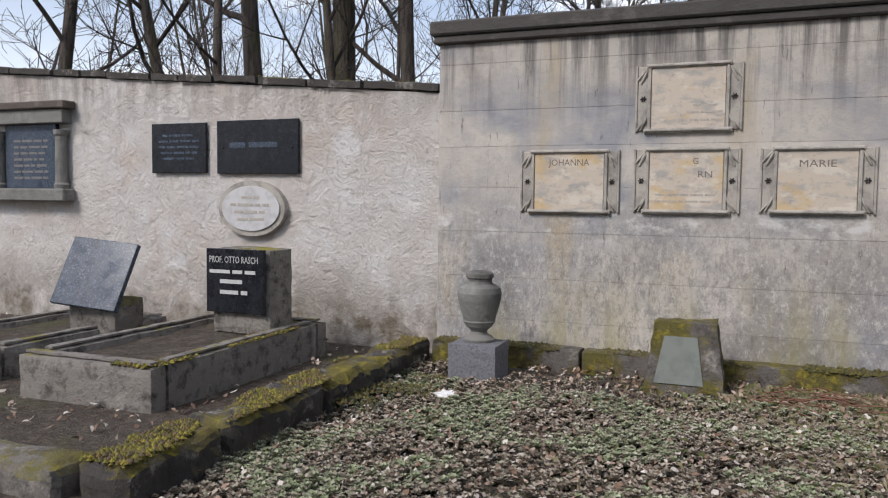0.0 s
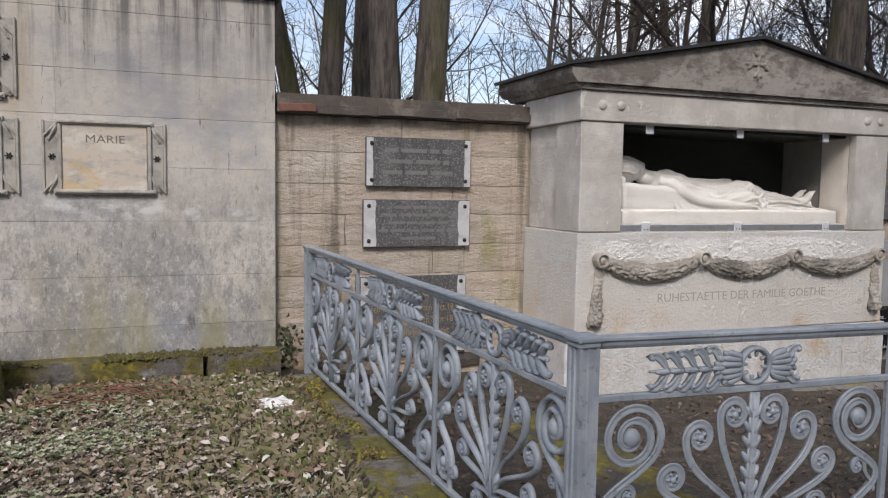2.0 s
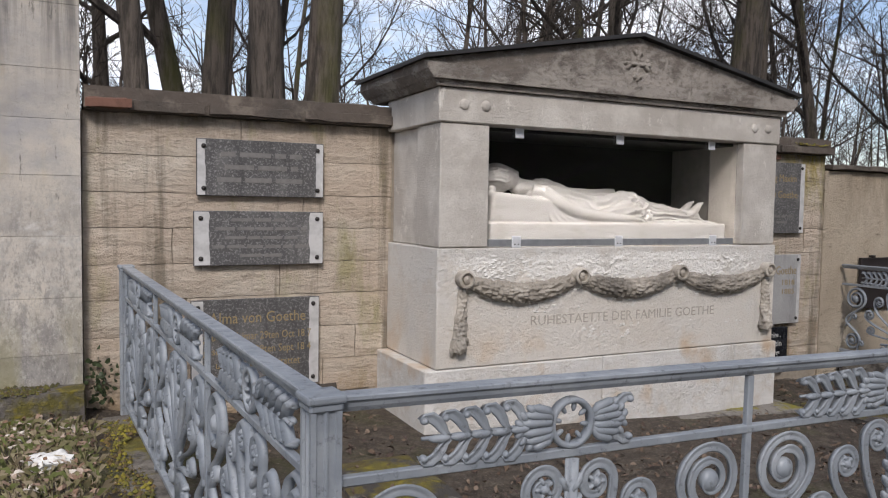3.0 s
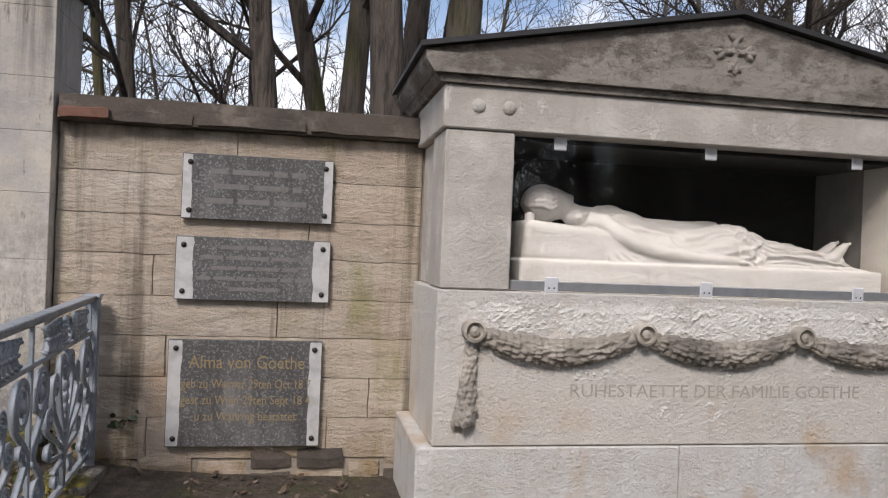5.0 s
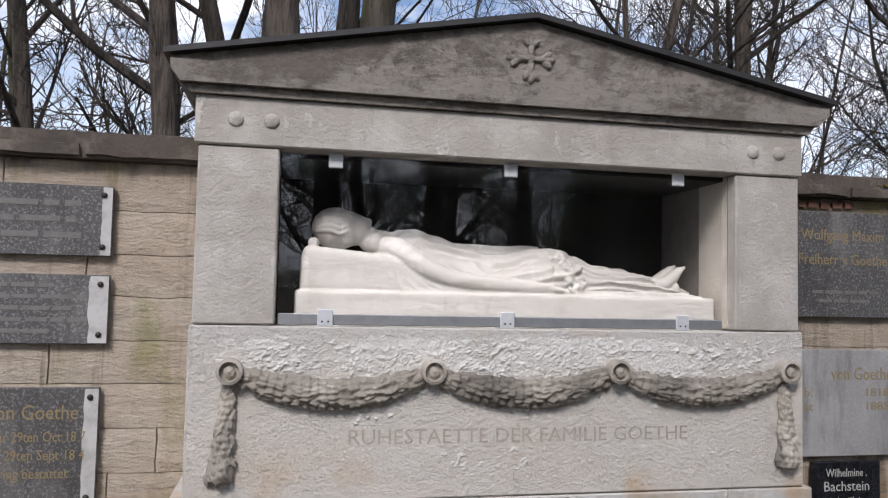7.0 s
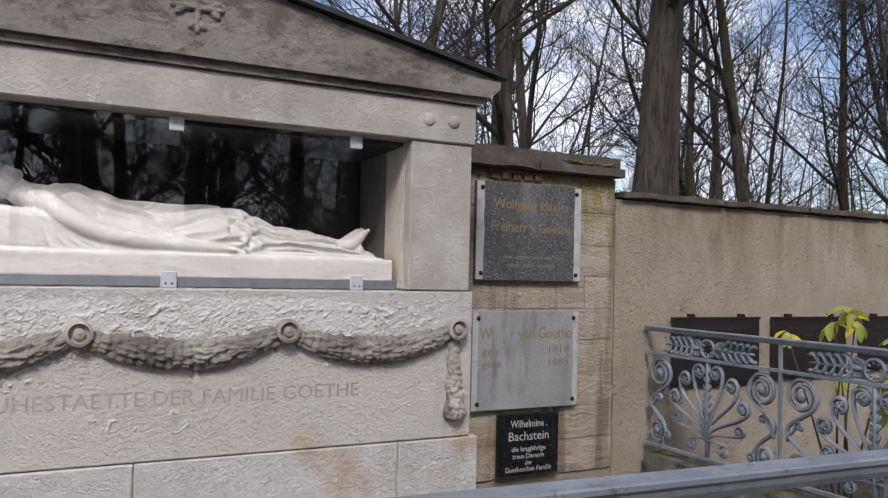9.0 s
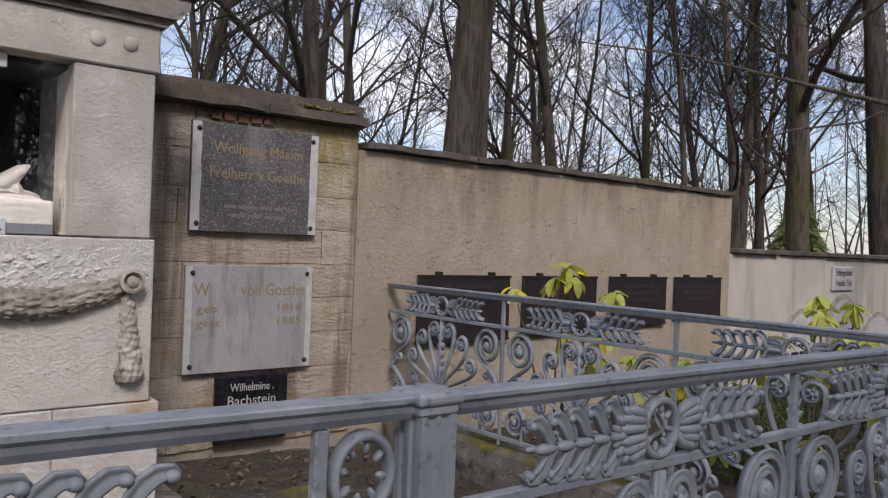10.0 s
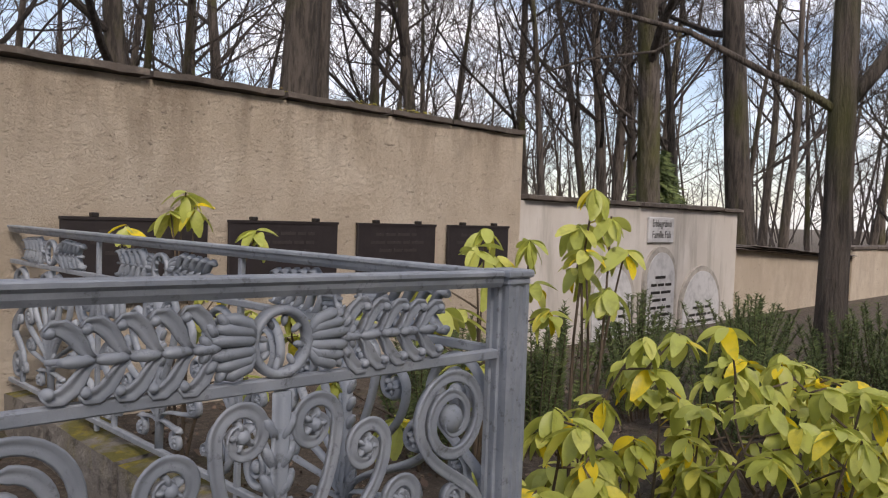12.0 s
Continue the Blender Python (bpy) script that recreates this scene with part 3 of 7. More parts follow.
def tube(bm, pts, radii, sides=6, cap=True):
    """A tapered tube along points."""
    pts = [Vector(p) for p in pts]
    rings, side = [], None
    for i, p in enumerate(pts):
        d = (pts[min(i + 1, len(pts) - 1)] - pts[max(i - 1, 0)]).normalized()
        if side is None:
            side = d.orthogonal().normalized()
        side = (side - d * side.dot(d)).normalized()
        up = d.cross(side)
        r = radii[i] if hasattr(radii, "__len__") else radii
        rings.append([bm.verts.new(p + (side * math.cos(a) + up * math.sin(a)) * r) for a in [2 * math.pi * k / sides for k in range(sides)]])
    for a, b in zip(rings, rings[1:]):
        for k in range(sides):
            bm.faces.new((a[k], a[(k + 1) % sides], b[(k + 1) % sides], b[k]))
    if cap:
        bm.faces.new(rings[0][::-1])
        bm.faces.new(rings[-1])
    return bm


def lathe(bm, profile, sides=32, at=(0, 0, 0)):
    rings = [[bm.verts.new((at[0] + r * math.cos(2 * math.pi * k / sides), at[1] + r * math.sin(2 * math.pi * k / sides), at[2] + z)) for k in range(sides)] for r, z in profile]
    for a, b in zip(rings, rings[1:]):
        for k in range(sides):
            bm.faces.new((a[k], a[(k + 1) % sides], b[(k + 1) % sides], b[k]))
    bm.faces.new(rings[0][::-1])
    bm.faces.new(rings[-1])
    return bm


def blob(bm, m, seg=8, rings=5):
    bmesh.ops.create_uvsphere(bm, u_segments=seg, v_segments=rings, radius=1, matrix=m)
    return bm


def prism(bm, outline, y0, y1):
    """An outline in x and z, drawn out from y0 to y1."""
    a = [bm.verts.new((x, y0, z)) for x, z in outline]
    b = [bm.verts.new((x, y1, z)) for x, z in outline]
    n = len(a)
    bm.faces.new(a)
    bm.faces.new(b[::-1])
    for i in range(n):
        bm.faces.new((a[i], b[i], b[(i + 1) % n], a[(i + 1) % n]))
    return bm


def words(text, size, x, y, z, material, parent, align="CENTER", width=0.0, depth=0.001):
    """Lettering on a face that looks to -y; z is its baseline."""
    cu = bpy.data.curves.new("lettering", "FONT")
    cu.body, cu.size, cu.align_x, cu.extrude, cu.resolution_u = text, size, align, depth, 2
    tmp = bpy.data.objects.new("lettering", cu)
    scene.collection.objects.link(tmp)
    bpy.context.view_layer.update()
    me = bpy.data.meshes.new_from_object(tmp)
    bpy.data.objects.remove(tmp)
    me.materials.clear()
    me.materials.append(material)
    s = 1.0
    if width and len(me.vertices):
        xs = [v.co.x for v in me.vertices]
        s = width / (max(xs) - min(xs))
        for v in me.vertices:
            v.co.x *= s
    whole = bmesh.new()
    whole.from_mesh(me)
    left, letters = set(whole.verts), []
    while left:
        stack, seen = [left.pop()], set()
        while stack:
            v = stack.pop()
            seen.add(v)
            for e in v.link_edges:
                o = e.other_vert(v)
                if o in left:
                    left.discard(o)
                    stack.append(o)
        letters.append((min(v.co.x for v in seen), max(v.co.x for v in seen), seen))
    letters.sort(key=lambda q: q[0])
    groups, reach = [], None
    for a, b, seen in letters:
        if reach is None or a - reach > 0.17 * size * (s if width else 1.0):
            groups.append(set())
            reach = b
        groups[-1] |= seen
        reach = max(reach, b)
    for grp in groups:
        table = {v: i for i, v in enumerate(sorted(grp, key=lambda v: v.index))}
        fs = [tuple(table[v] for v in f.verts) for f in whole.faces if f.verts[0] in grp]
        put("lettering", raw("lettering", [v.co.copy() for v in table], fs, material), parent, pose(x, y, z, 90, 0, 0))
    whole.free()


def bars(lines, size, x, y, z, material, parent):
    """Unreadable lines of writing: rows of word-long bars. lines: their widths."""
    for i, w in enumerate(lines):
        cx = x - w / 2
        while cx < x + w / 2 - size:
            l = min(rnd.uniform(1.5, 5) * size, x + w / 2 - cx)
            part("writing_bar", cube(cx, cx + l, y - 0.001, y + 0.001, z - i * size * 1.9, z - i * size * 1.9 + size * 0.7), material, parent)
            cx += l + size * 0.6


def ground_z(x, y):
    """The lie of the land: a level bed to the west, then falling eastwards."""
    def ease(a, b, v):
        u = min(1, max(0, (v - a) / (b - a)))
        return u * u * (3 - 2 * u)
    z = 0.18 - 0.12 * ease(1.4, 2.2, x) - 0.34 * min(1, max(0, (x - 2) / 7.5))
    if y < 2.2 and x < 2:
        z -= 0.04 * ease(2.2, 0.5, y)
    if 1.0 < y < 6.2:
        z -= 0.085 * math.exp(-((x + 2.33) / 0.34) ** 2) * ease(1.0, 2.0, y) * ease(6.2, 5.2, y)
    return z + 0.012 * noise.noise((x * 1.3, y * 1.3, 0)) + 0.006 * noise.noise((x * 5, y * 5, 3))


# ---- ground ----
def build_ground():
    xs = sorted(set([-1500, -600, -250, -120, -60, -35] + [-20 + 1.0 * i for i in range(11)] + [-9 + 0.14 * i for i in range(200)] + [19.5 + i * 2 for i in range(8)] + [60, 120, 250, 600, 1500]))
    ys = sorted(set([-1500, -600, -250, -120, -60, -30, -15, -8, -4] + [-2 + 0.16 * i for i in range(60)] + [8, 10, 13, 17, 22, 30, 45, 70, 120, 250, 600, 1500]))
    verts = [(x, y, ground_z(x, y)) for y in ys for x in xs]
    n = len(xs)
    faces = [(j * n + i, j * n + i + 1, (j + 1) * n + i + 1, (j + 1) * n + i) for j in range(len(ys) - 1) for i in range(n - 1)]
    tagged(new("ground", raw("ground", verts, faces, M_SOIL, True)), "dark leafy cemetery soil with moss and plant remains", "ground", kind="structure")


build_ground()

# ---- the wall, stretch by stretch ----
WALL_A = (-2.46, 1.60, 6.10)


def structure(name, bm, material, label, smooth=False):
    return tagged(part(name, bm, material, None, "", smooth), label, name.split("_")[0], kind="structure")


# west: white plaster wall, its top falling eastwards, with a mossy stone crest
wall_1 = structure("wall_1", prism(bmesh.new(), [(-16, -0.2), (-2.46, -0.2), (-2.46, 2.44), (-7.75, 2.86), (-16, 3.3)], 6.15, 6.60), M_PLASTER, "rough white plastered cemetery wall with brown stains")


def crest(x0, x1, z_at, y0, y1, h, material, parent, name="coping_stone", step=0.5):
    x = x0
    while x < x1 - 0.05:
        l = min(step * rnd.uniform(0.7, 1.4), x1 - x)
        if x1 - (x + l) < 0.15:
            l = x1 - x
        za, zb = z_at(x), z_at(x + l)
        dy, dz = rnd.uniform(-0.012, 0.012), rnd.uniform(-0.006, 0.006)
        bm = rough_box(x + 0.004, x + l - 0.004, y0 + dy, y1, dz, h + dz, 0.09, 0.012, 7.0, 0.012)
        for v in bm.verts:
            v.co.z += za + (zb - za) * (v.co.x - x) / l
        part(name, bm, material, parent)
        x += l


crest(-9.0, -2.47, lambda x: 2.44 + 0.0794 * (-2.46 - x), 6.10, 6.62, 0.085, M_MOSSTOP, wall_1)

# the tall ashlar wall with the four tablets
wall_2 = structure("wall_2", cube(-2.455, 1.595, 6.13, 6.60, -0.2, 2.83), M_MORTAR, "tall weathered grey ashlar wall with dark runoff streaks")
COURSES_A = [0.30, 0.53, 0.88, 1.26, 1.63, 1.97, 2.27, 2.66, 2.832]
for ci, (za, zb) in enumerate(zip(COURSES_A, COURSES_A[1:])):
    cuts = [-2.46, rnd.uniform(-1.2, 0.6), 1.60]
    for xa, xb in zip(cuts, cuts[1:]):
        if xb - xa > 0.25:
            part("stone_block", cube(xa + 0.0004, xb - 0.0004, 6.10, 6.605, za + 0.0008, zb - 0.0008, bevel=0.0012), M_ASHLAR, wall_2)
        else:
            part("stone_block", cube(xa + 0.0012, xb - 0.0012, 6.101, 6.6, za + 0.002, zb - 0.002, bevel=0.0025), M_ASHLAR, wall_2)
cap_bm = box(bmesh.new(), -2.50, 1.64, 6.05, 6.65, 2.834, 2.90, 0.012)
part("cap_slab", cap_bm, M_CAP, wall_2, "dark blackened stone cap slab")
part("cap_slab", box(bmesh.new(), -2.53, 1.67, 6.02, 6.68, 2.902, 3.02, 0.015), M_CAP, wall_2, "dark blackened stone cap slab")
crest(-2.42, 1.62, lambda x: 0.02, 5.85, 6.12, 0.33, M_MOSSALL, wall_2, "plinth_stone", 1.3)

# tan sandstone wall on both sides of the tomb
wall_3 = structure("wall_3", cube(1.605, 8.44, 6.215, 6.60, -0.8, 2.05), M_MORTAR, "tan sandstone ashlar wall with rough courses")


def courses(x0, x1, zs, parent, material):
    for i, (za, zb) in enumerate(zip(zs, zs[1:])):
        x = x0
        while x < x1 - 0.01:
            l = rnd.uniform(0.8, 1.5) if (x > x0 or i % 2) else rnd.uniform(0.4, 0.9)
            if x1 - x - l < 0.25:
                l = x1 - x
            part("stone_block", rough_box(x - 0.001, x + l + 0.001, 6.193 + rnd.uniform(0, 0.004), 6.26, za - 0.0025, zb + 0.0025, 0.05, 0.007, 8.0, 0.005), material, parent)
            x += l


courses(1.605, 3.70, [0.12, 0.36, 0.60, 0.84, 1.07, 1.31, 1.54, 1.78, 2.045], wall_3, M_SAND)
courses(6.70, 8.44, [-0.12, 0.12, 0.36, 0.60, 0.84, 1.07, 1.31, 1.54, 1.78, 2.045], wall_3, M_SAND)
# broken footing where the facing has fallen
for x0, x1, z0 in ((1.62, 3.64, -0.30), (6.82, 8.42, -0.68)):
    x = x0
    while x < x1:
        l = rnd.uniform(0.16, 0.34)
        z = z0
        while z < z0 + 0.40:
            h = rnd.uniform(0.09, 0.15)
            part("footing_stone", rough_box(x, min(x1, x + l) - 0.012, 6.17 + rnd.uniform(0, 0.03), 6.25, z, z + h - 0.012, 0.05, 0.012, 9, 0.012), M_CAPB if rnd.random() < 0.5 else M_SAND, wall_3)
            z += h
        x += l
for x0, x1 in ((1.605, 3.70), (6.72, 8.47)):
    crest(x0, x1, lambda x: 2.05, 6.09, 6.62, 0.085, M_CAPB, wall_3, "coping_stone", 0.8)
    crest(x0 + 0.02, x1 - 0.03, lambda x: 2.137, 6.14, 6.60, 0.075, M_CAPB, wall_3, "coping_slab", 1.1)
for x0, x1 in ((1.62, 3.69), (6.73, 8.43)):
    part("coping_core", cube(x0, x1, 6.13, 6.58, 2.052, 2.195), M_CAPB, wall_3)
for i in range(5):
    part("brick", rough_box(7.33 + i * 0.09, 7.41 + i * 0.09, 6.165, 6.21, 1.975 + rnd.uniform(-0.01, 0.01), 2.03, 0.03, 0.006, 12, 0.006), M_REDBRICK, wall_3)

part("brick", rough_box(1.615, 1.90, 6.075, 6.30, 2.054, 2.125, 0.04, 0.010, 10, 0.01), M_REDBRICK, wall_3, "broken red tile at the end of the coping")

# roughcast wall with four dark plates, then lower stretches eastwards
wall_4 = structure("wall_4", cube(8.44, 13.32, 6.19, 6.60, -0.8, 1.90), M_ROUGHCAST, "tan roughcast cemetery wall under a thin stone coping")
crest(8.46, 13.34, lambda x: 1.902, 6.13, 6.64, 0.065, M_CAPB, wall_4, "coping_slab", 0.95)
wall_5 = structure("wall_5", cube(13.32, 18.26, 6.20, 6.55, -1.0, 1.27), M_GREYPLASTER, "smooth grey plastered wall with set-in memorial tablets")
crest(13.36, 18.34, lambda x: 1.272, 6.13, 6.60, 0.065, M_CAPB, wall_5, "coping_slab", 0.95)
wall_6 = structure("wall_6", prism(bmesh.new(), [(18.26, -1), (23.2, -1), (23.2, 0.52), (18.26, 0.74)], 6.22, 6.55), M_ROUGHCAST, "low roughcast wall with loose slate coping")
for k in range(3):
    crest(18.28 + 0.2 * k, 23.2, lambda x: 0.742 + 0.028 * k - 0.0445 * (x - 18.26), 6.10 - 0.03 * k, 6.62, 0.026, M_CAPB, wall_6, "slate", 0.9)
wall_7 = structure("wall_7", cube(23.2, 34, 6.15, 6.55, -1, 0.70), M_ROUGHCAST, "tan roughcast wall beyond a tree trunk")
crest(23.16, 34, lambda x: 0.702, 6.10, 6.62, 0.07, M_CAPB, wall_7, "coping_slab", 1.2)

# ---- tomb ----
tomb = thing("tomb", "pale limestone family tomb with pediment and glazed niche", "tomb")
TX0, TX1, TY = 3.68, 6.74, 5.33
part("base_course", box(bmesh.new(), 3.59, 5.02, 5.325, 6.19, -0.55, 0.405, 0.008), M_TOMBFLAKE, tomb)
part("base_course", box(bmesh.new(), 5.023, 6.32, 5.326, 6.19, -0.55, 0.405, 0.006), M_TOMBFLAKE, tomb)
part("base_course", box(bmesh.new(), 6.323, 6.80, 5.325, 6.19, -0.55, 0.405, 0.006), M_TOMBFLAKE, tomb)
part("plinth_step", rough_box(3.40, 6.98, 5.12, 6.15, -0.75, -0.12, 0.12, 0.012, 4, 0.015), M_CONCRETE, tomb)
part("pedestal", box(bmesh.new(), TX0 - 0.012, TX1 + 0.012, TY, 6.19, 0.411, 1.205, 0.006), M_TOMBFLAKE, tomb, "flaking limestone front block")
part("pillar", box(bmesh.new(), TX0, 4.04, TY, 5.70, 1.21, 2.018, 0.007), M_TOMB, tomb)
part("pillar", box(bmesh.new(), 6.36, TX1 - 0.012, TY, 5.70, 1.21, 2.018, 0.007), M_TOMB, tomb)
part("side_wall", box(bmesh.new(), TX0 + 0.03, 4.02, 5.703, 6.19, 1.21, 2.018, 0.004), M_TOMB, tomb)
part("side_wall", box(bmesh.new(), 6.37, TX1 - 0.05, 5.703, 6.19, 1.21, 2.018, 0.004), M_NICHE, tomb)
part("niche_back", box(bmesh.new(), 4.02, 6.37, 6.15, 6.188, 1.212, 2.016, 0.002), M_NICHEBACK, tomb, "black back of the niche")
part("entablature", box(bmesh.new(), 3.662, 6.742, TY - 0.014, 6.20, 2.022, 2.245, 0.008), M_TOMB, tomb)
# black board added below the pale entablature: the ceiling's shade is its colour
part("niche_ceiling", box(bmesh.new(), 4.045, 6.355, 5.44, 6.148, 1.995, 2.0185, 0.002), M_NICHEBACK, tomb, "black board added to darken the niche ceiling")
part("cornice", prism(bmesh.new(), [(3.64, 2.247), (6.765, 2.247), (6.80, 2.285), (3.605, 2.285)], TY - 0.035, 6.45), M_PEDIMENT, tomb)
part("cornice", prism(bmesh.new(), [(3.60, 2.288), (6.805, 2.288), (6.865, 2.345), (6.865, 2.385), (3.555, 2.385), (3.555, 2.345)], TY - 0.068, 6.52), M_PEDIMENT, tomb)
part("pediment", prism(bmesh.new(), [(3.555, 2.388), (6.865, 2.388), (6.865, 2.403), (5.245, 2.712), (3.555, 2.403)], TY - 0.04, 6.50), M_PEDIMENT, tomb, "blackened limestone pediment")
roof_bm = bmesh.new()
for sgn in (-1, 1):
    ex = 3.525 if sgn < 0 else 6.90
    prism(roof_bm, [(5.245, 2.719), (ex, 2.402), (ex, 2.428), (5.245, 2.745)][::sgn], TY - 0.085, 6.55)
part("roof", roof_bm, M_ROOFMETAL, tomb, "dark sheet metal roof edge")
# flaked crust on the front: thick above the garlands, in scattered scabs below
verts, faces, nx, nz = [], [], 440, 114
for j in range(nz + 1):
    for i in range(nx + 1):
        x, z = TX0 + 3.05 * i / nx, 0.42 + 0.78 * j / nz
        q = noise.fractal((x * 2.2, z * 3.0, 3.7), 1.0, 2.2, 5)
        fine = noise.fractal((x * 30, z * 42, 1.3), 0.5, 2.1, 3)
        ends = max(0.0, 1 - (x - TX0) / 0.28, 1 - (TX0 + 3.05 - x) / 0.22) * 0.35
        thick = max(min(1.0, max(0.0, (z - 0.90) / 0.12)) * 0.95, ends) - 0.52
        h = thick + q * 0.75 + fine * 0.55
        if 4.33 < x < 6.15 and 0.645 < z < 0.75:
            h = min(h, -0.1)
        edge = min(1, 12 * i / nx, 12 * (nx - i) / nx, 8 * (nz - j) / nz)
        verts.append((x, TY + 0.004 - edge * (0.0045 + 0.009 * max(0.0, min(1.0, h * 2.0)) * (0.35 + 1.3 * abs(fine))) if h > -0.02 else TY + 0.004, z))
for j in range(nz):
    for i in range(nx):
        a = j * (nx + 1) + i
        faces.append((a, a + 1, a + nx + 2, a + nx + 1))
put("flaked_crust", raw("flaked_crust", verts, faces, M_TOMBCRUST), tomb, label="pale flaking crust of the front")
# cross on the pediment
cross = bmesh.new()
for a in (0, 90, 180, 270):
    for u, w, ru, rw in ((0.045, 0.0, 0.050, 0.017), (0.082, 0.022, 0.030, 0.018), (0.082, -0.022, 0.030, 0.018), (0.098, 0.0, 0.028, 0.016)):
        tilt = 40 if w > 0 else -40 if w < 0 else 0
        blob(cross, pose(5.225, TY - 0.040, 2.522, 0, a, 0) @ pose(u, 0, w, 0, -tilt, 0) @ Matrix.Diagonal((ru, 0.022, rw, 1)), 12, 8)
blob(cross, pose(5.225, TY - 0.040, 2.522) @ Matrix.Diagonal((0.026, 0.024, 0.026, 1)), 12, 8)
cross_relief = part("cross_relief", cross, M_PEDIMENT, tomb, "weathered carved cross")
fuse = cross_relief.modifiers.new("carve", "REMESH")
fuse.mode, fuse.voxel_size, fuse.use_smooth_shade = "VOXEL", 0.004, True
for x in (3.84, 4.0, 6.45, 6.60):
    bm = bmesh.new()
    blob(bm, pose(x, TY - 0.014, 2.14) @ Matrix.Diagonal((0.036, 0.018, 0.036, 1)), 16, 8)
    part("round_boss", bm, M_TOMB, tomb, smooth=True)


def garland_leaves(bm, at, along, r, n, size):
    """Overlapping laurel leaves round a bundle that hangs before the face."""
    side = Vector((0, -1, 0))
    up = along.cross(side).normalized()
    for _ in range(n):
        a = rnd.uniform(-1.35, 1.35)
        out = side * math.cos(a) + up * math.sin(a)
        tip = (along + up * rnd.uniform(-0.35, 0.35) + out * 0.04).normalized()
        w = tip.cross(out).normalized()
        c = at + out * (r - 0.006)
        p = [c - tip * size * 0.5, c + w * size * 0.26 + out * 0.004, c + tip * size * 0.55 + out * 0.008, c - w * size * 0.26 + out * 0.004]
        top = c + out * 0.024
        vs = [bm.verts.new(q) for q in p] + [bm.verts.new(top)]
        for i in range(4):
            bm.faces.new((vs[i], vs[(i + 1) % 4], vs[4]))
        bm.faces.new((vs[3], vs[2], vs[1], vs[0]))


def carved(ob, voxel):
    rm = ob.modifiers.new("carve", "REMESH")
    rm.mode, rm.voxel_size, rm.use_smooth_shade = "VOXEL", voxel, False


ROS = [3.855, 4.775, 5.70, 6.635]
for x0, x1 in zip(ROS, ROS[1:]):
    bm, pts, rad = bmesh.new(), [], []
    for i in range(25):
        u = i / 24
        pts.append(Vector((x0 + (x1 - x0) * u, TY + 0.0, 1.005 - 0.105 * (1 - (2 * u - 1) ** 2) ** 0.85)))
        rad.append(0.026 + 0.042 * math.sin(math.pi * u) ** 0.7)
    tube(bm, pts, rad, 10)
    for i in range(2, 23):
        d = (pts[i + 1] - pts[i - 1]).normalized()
        garland_leaves(bm, pts[i], d if i > 12 else -d, rad[i] * 0.98, 9, 0.075)
    carved(part("garland", bm, M_GARLAND, tomb, "carved stone laurel swag"), 0.0046)
for x, lean in ((ROS[0], -0.03), (ROS[3], 0.012)):
    bm, pts, rad = bmesh.new(), [], []
    for i in range(15):
        u = i / 14
        pts.append(Vector((x + lean * u, TY, 0.95 - 0.43 * u)))
        rad.append(0.018 + 0.034 * u ** 0.8 + (0.012 if i > 11 else 0))
    tube(bm, pts, rad, 10)
    for i in range(1, 14):
        garland_leaves(bm, pts[i], Vector((rnd.uniform(-0.6, 0.6), 0, -1)).normalized(), rad[i], 8, 0.075)
    carved(part("garland_drop", bm, M_DROP, tomb, "carved stone hanging leaf drop"), 0.0046)
for x in ROS:
    bm = bmesh.new()
    for r0, r1, y in ((0.040, 0.058, 0.070), (0.0, 0.024, 0.066)):
        n = 24
        ring = [[(x + r * math.cos(2 * math.pi * k / n), TY - d, 1.005 + r * math.sin(2 * math.pi * k / n)) for k in range(n)] for r, d in ((r1, -0.01), (r1, y), (r0 + 0.004, y + 0.006), (r0 + 0.001, 0.048 if r0 else y + 0.01))]
        vs = [[bm.verts.new(c) for c in q] for q in ring]
        for a, b in zip(vs, vs[1:]):
            for k in range(n):
                bm.faces.new((a[k], a[(k + 1) % n], b[(k + 1) % n], b[k]))
        bm.faces.new(vs[-1])
    part("rosette", bm, M_DROP, tomb, smooth=False)
words("RUHESTAETTE DER FAMILIE GOETHE", 0.098, 5.24, TY - 0.0005, 0.665, M_LETTER, tomb, width=1.70, depth=0.0007)

# glazing of the niche
glazing = thing("niche_glazing", "glass pane held by steel clips on a zinc bar", "glazing")
bm = box(bmesh.new(), 4.05, 6.355, 5.395, 5.401, 1.235, 2.015)
pane = part("glass_pane", bm, M_GLASS, glazing)
pane.visible_shadow = False
part("zinc_bar", box(bmesh.new(), 4.055, 6.30, 5.352, 5.392, 1.212, 1.262, 0.004), M_ZINC, glazing)
for x in (4.27, 5.145, 6.07):
    bm = box(bmesh.new(), x - 0.036, x + 0.036, 5.338, 5.349, 1.205, 1.285, 0.004)
    clip = part("steel_clip", bm, M_CLIP, glazing)
    for dx in (-0.014, 0.014):
        bm = bmesh.new()
        blob(bm, pose(x + dx, 5.337, 1.228) @ Matrix.Diagonal((0.005, 0.003, 0.005, 1)), 8, 5)
        part("screw", bm, M_BOLT, clip)
for x in (4.30, 5.16, 6.06):
    part("steel_clip", box(bmesh.new(), x - 0.034, x + 0.034, 5.372, 5.384, 1.95, 2.018, 0.004), M_CLIP, glazing)


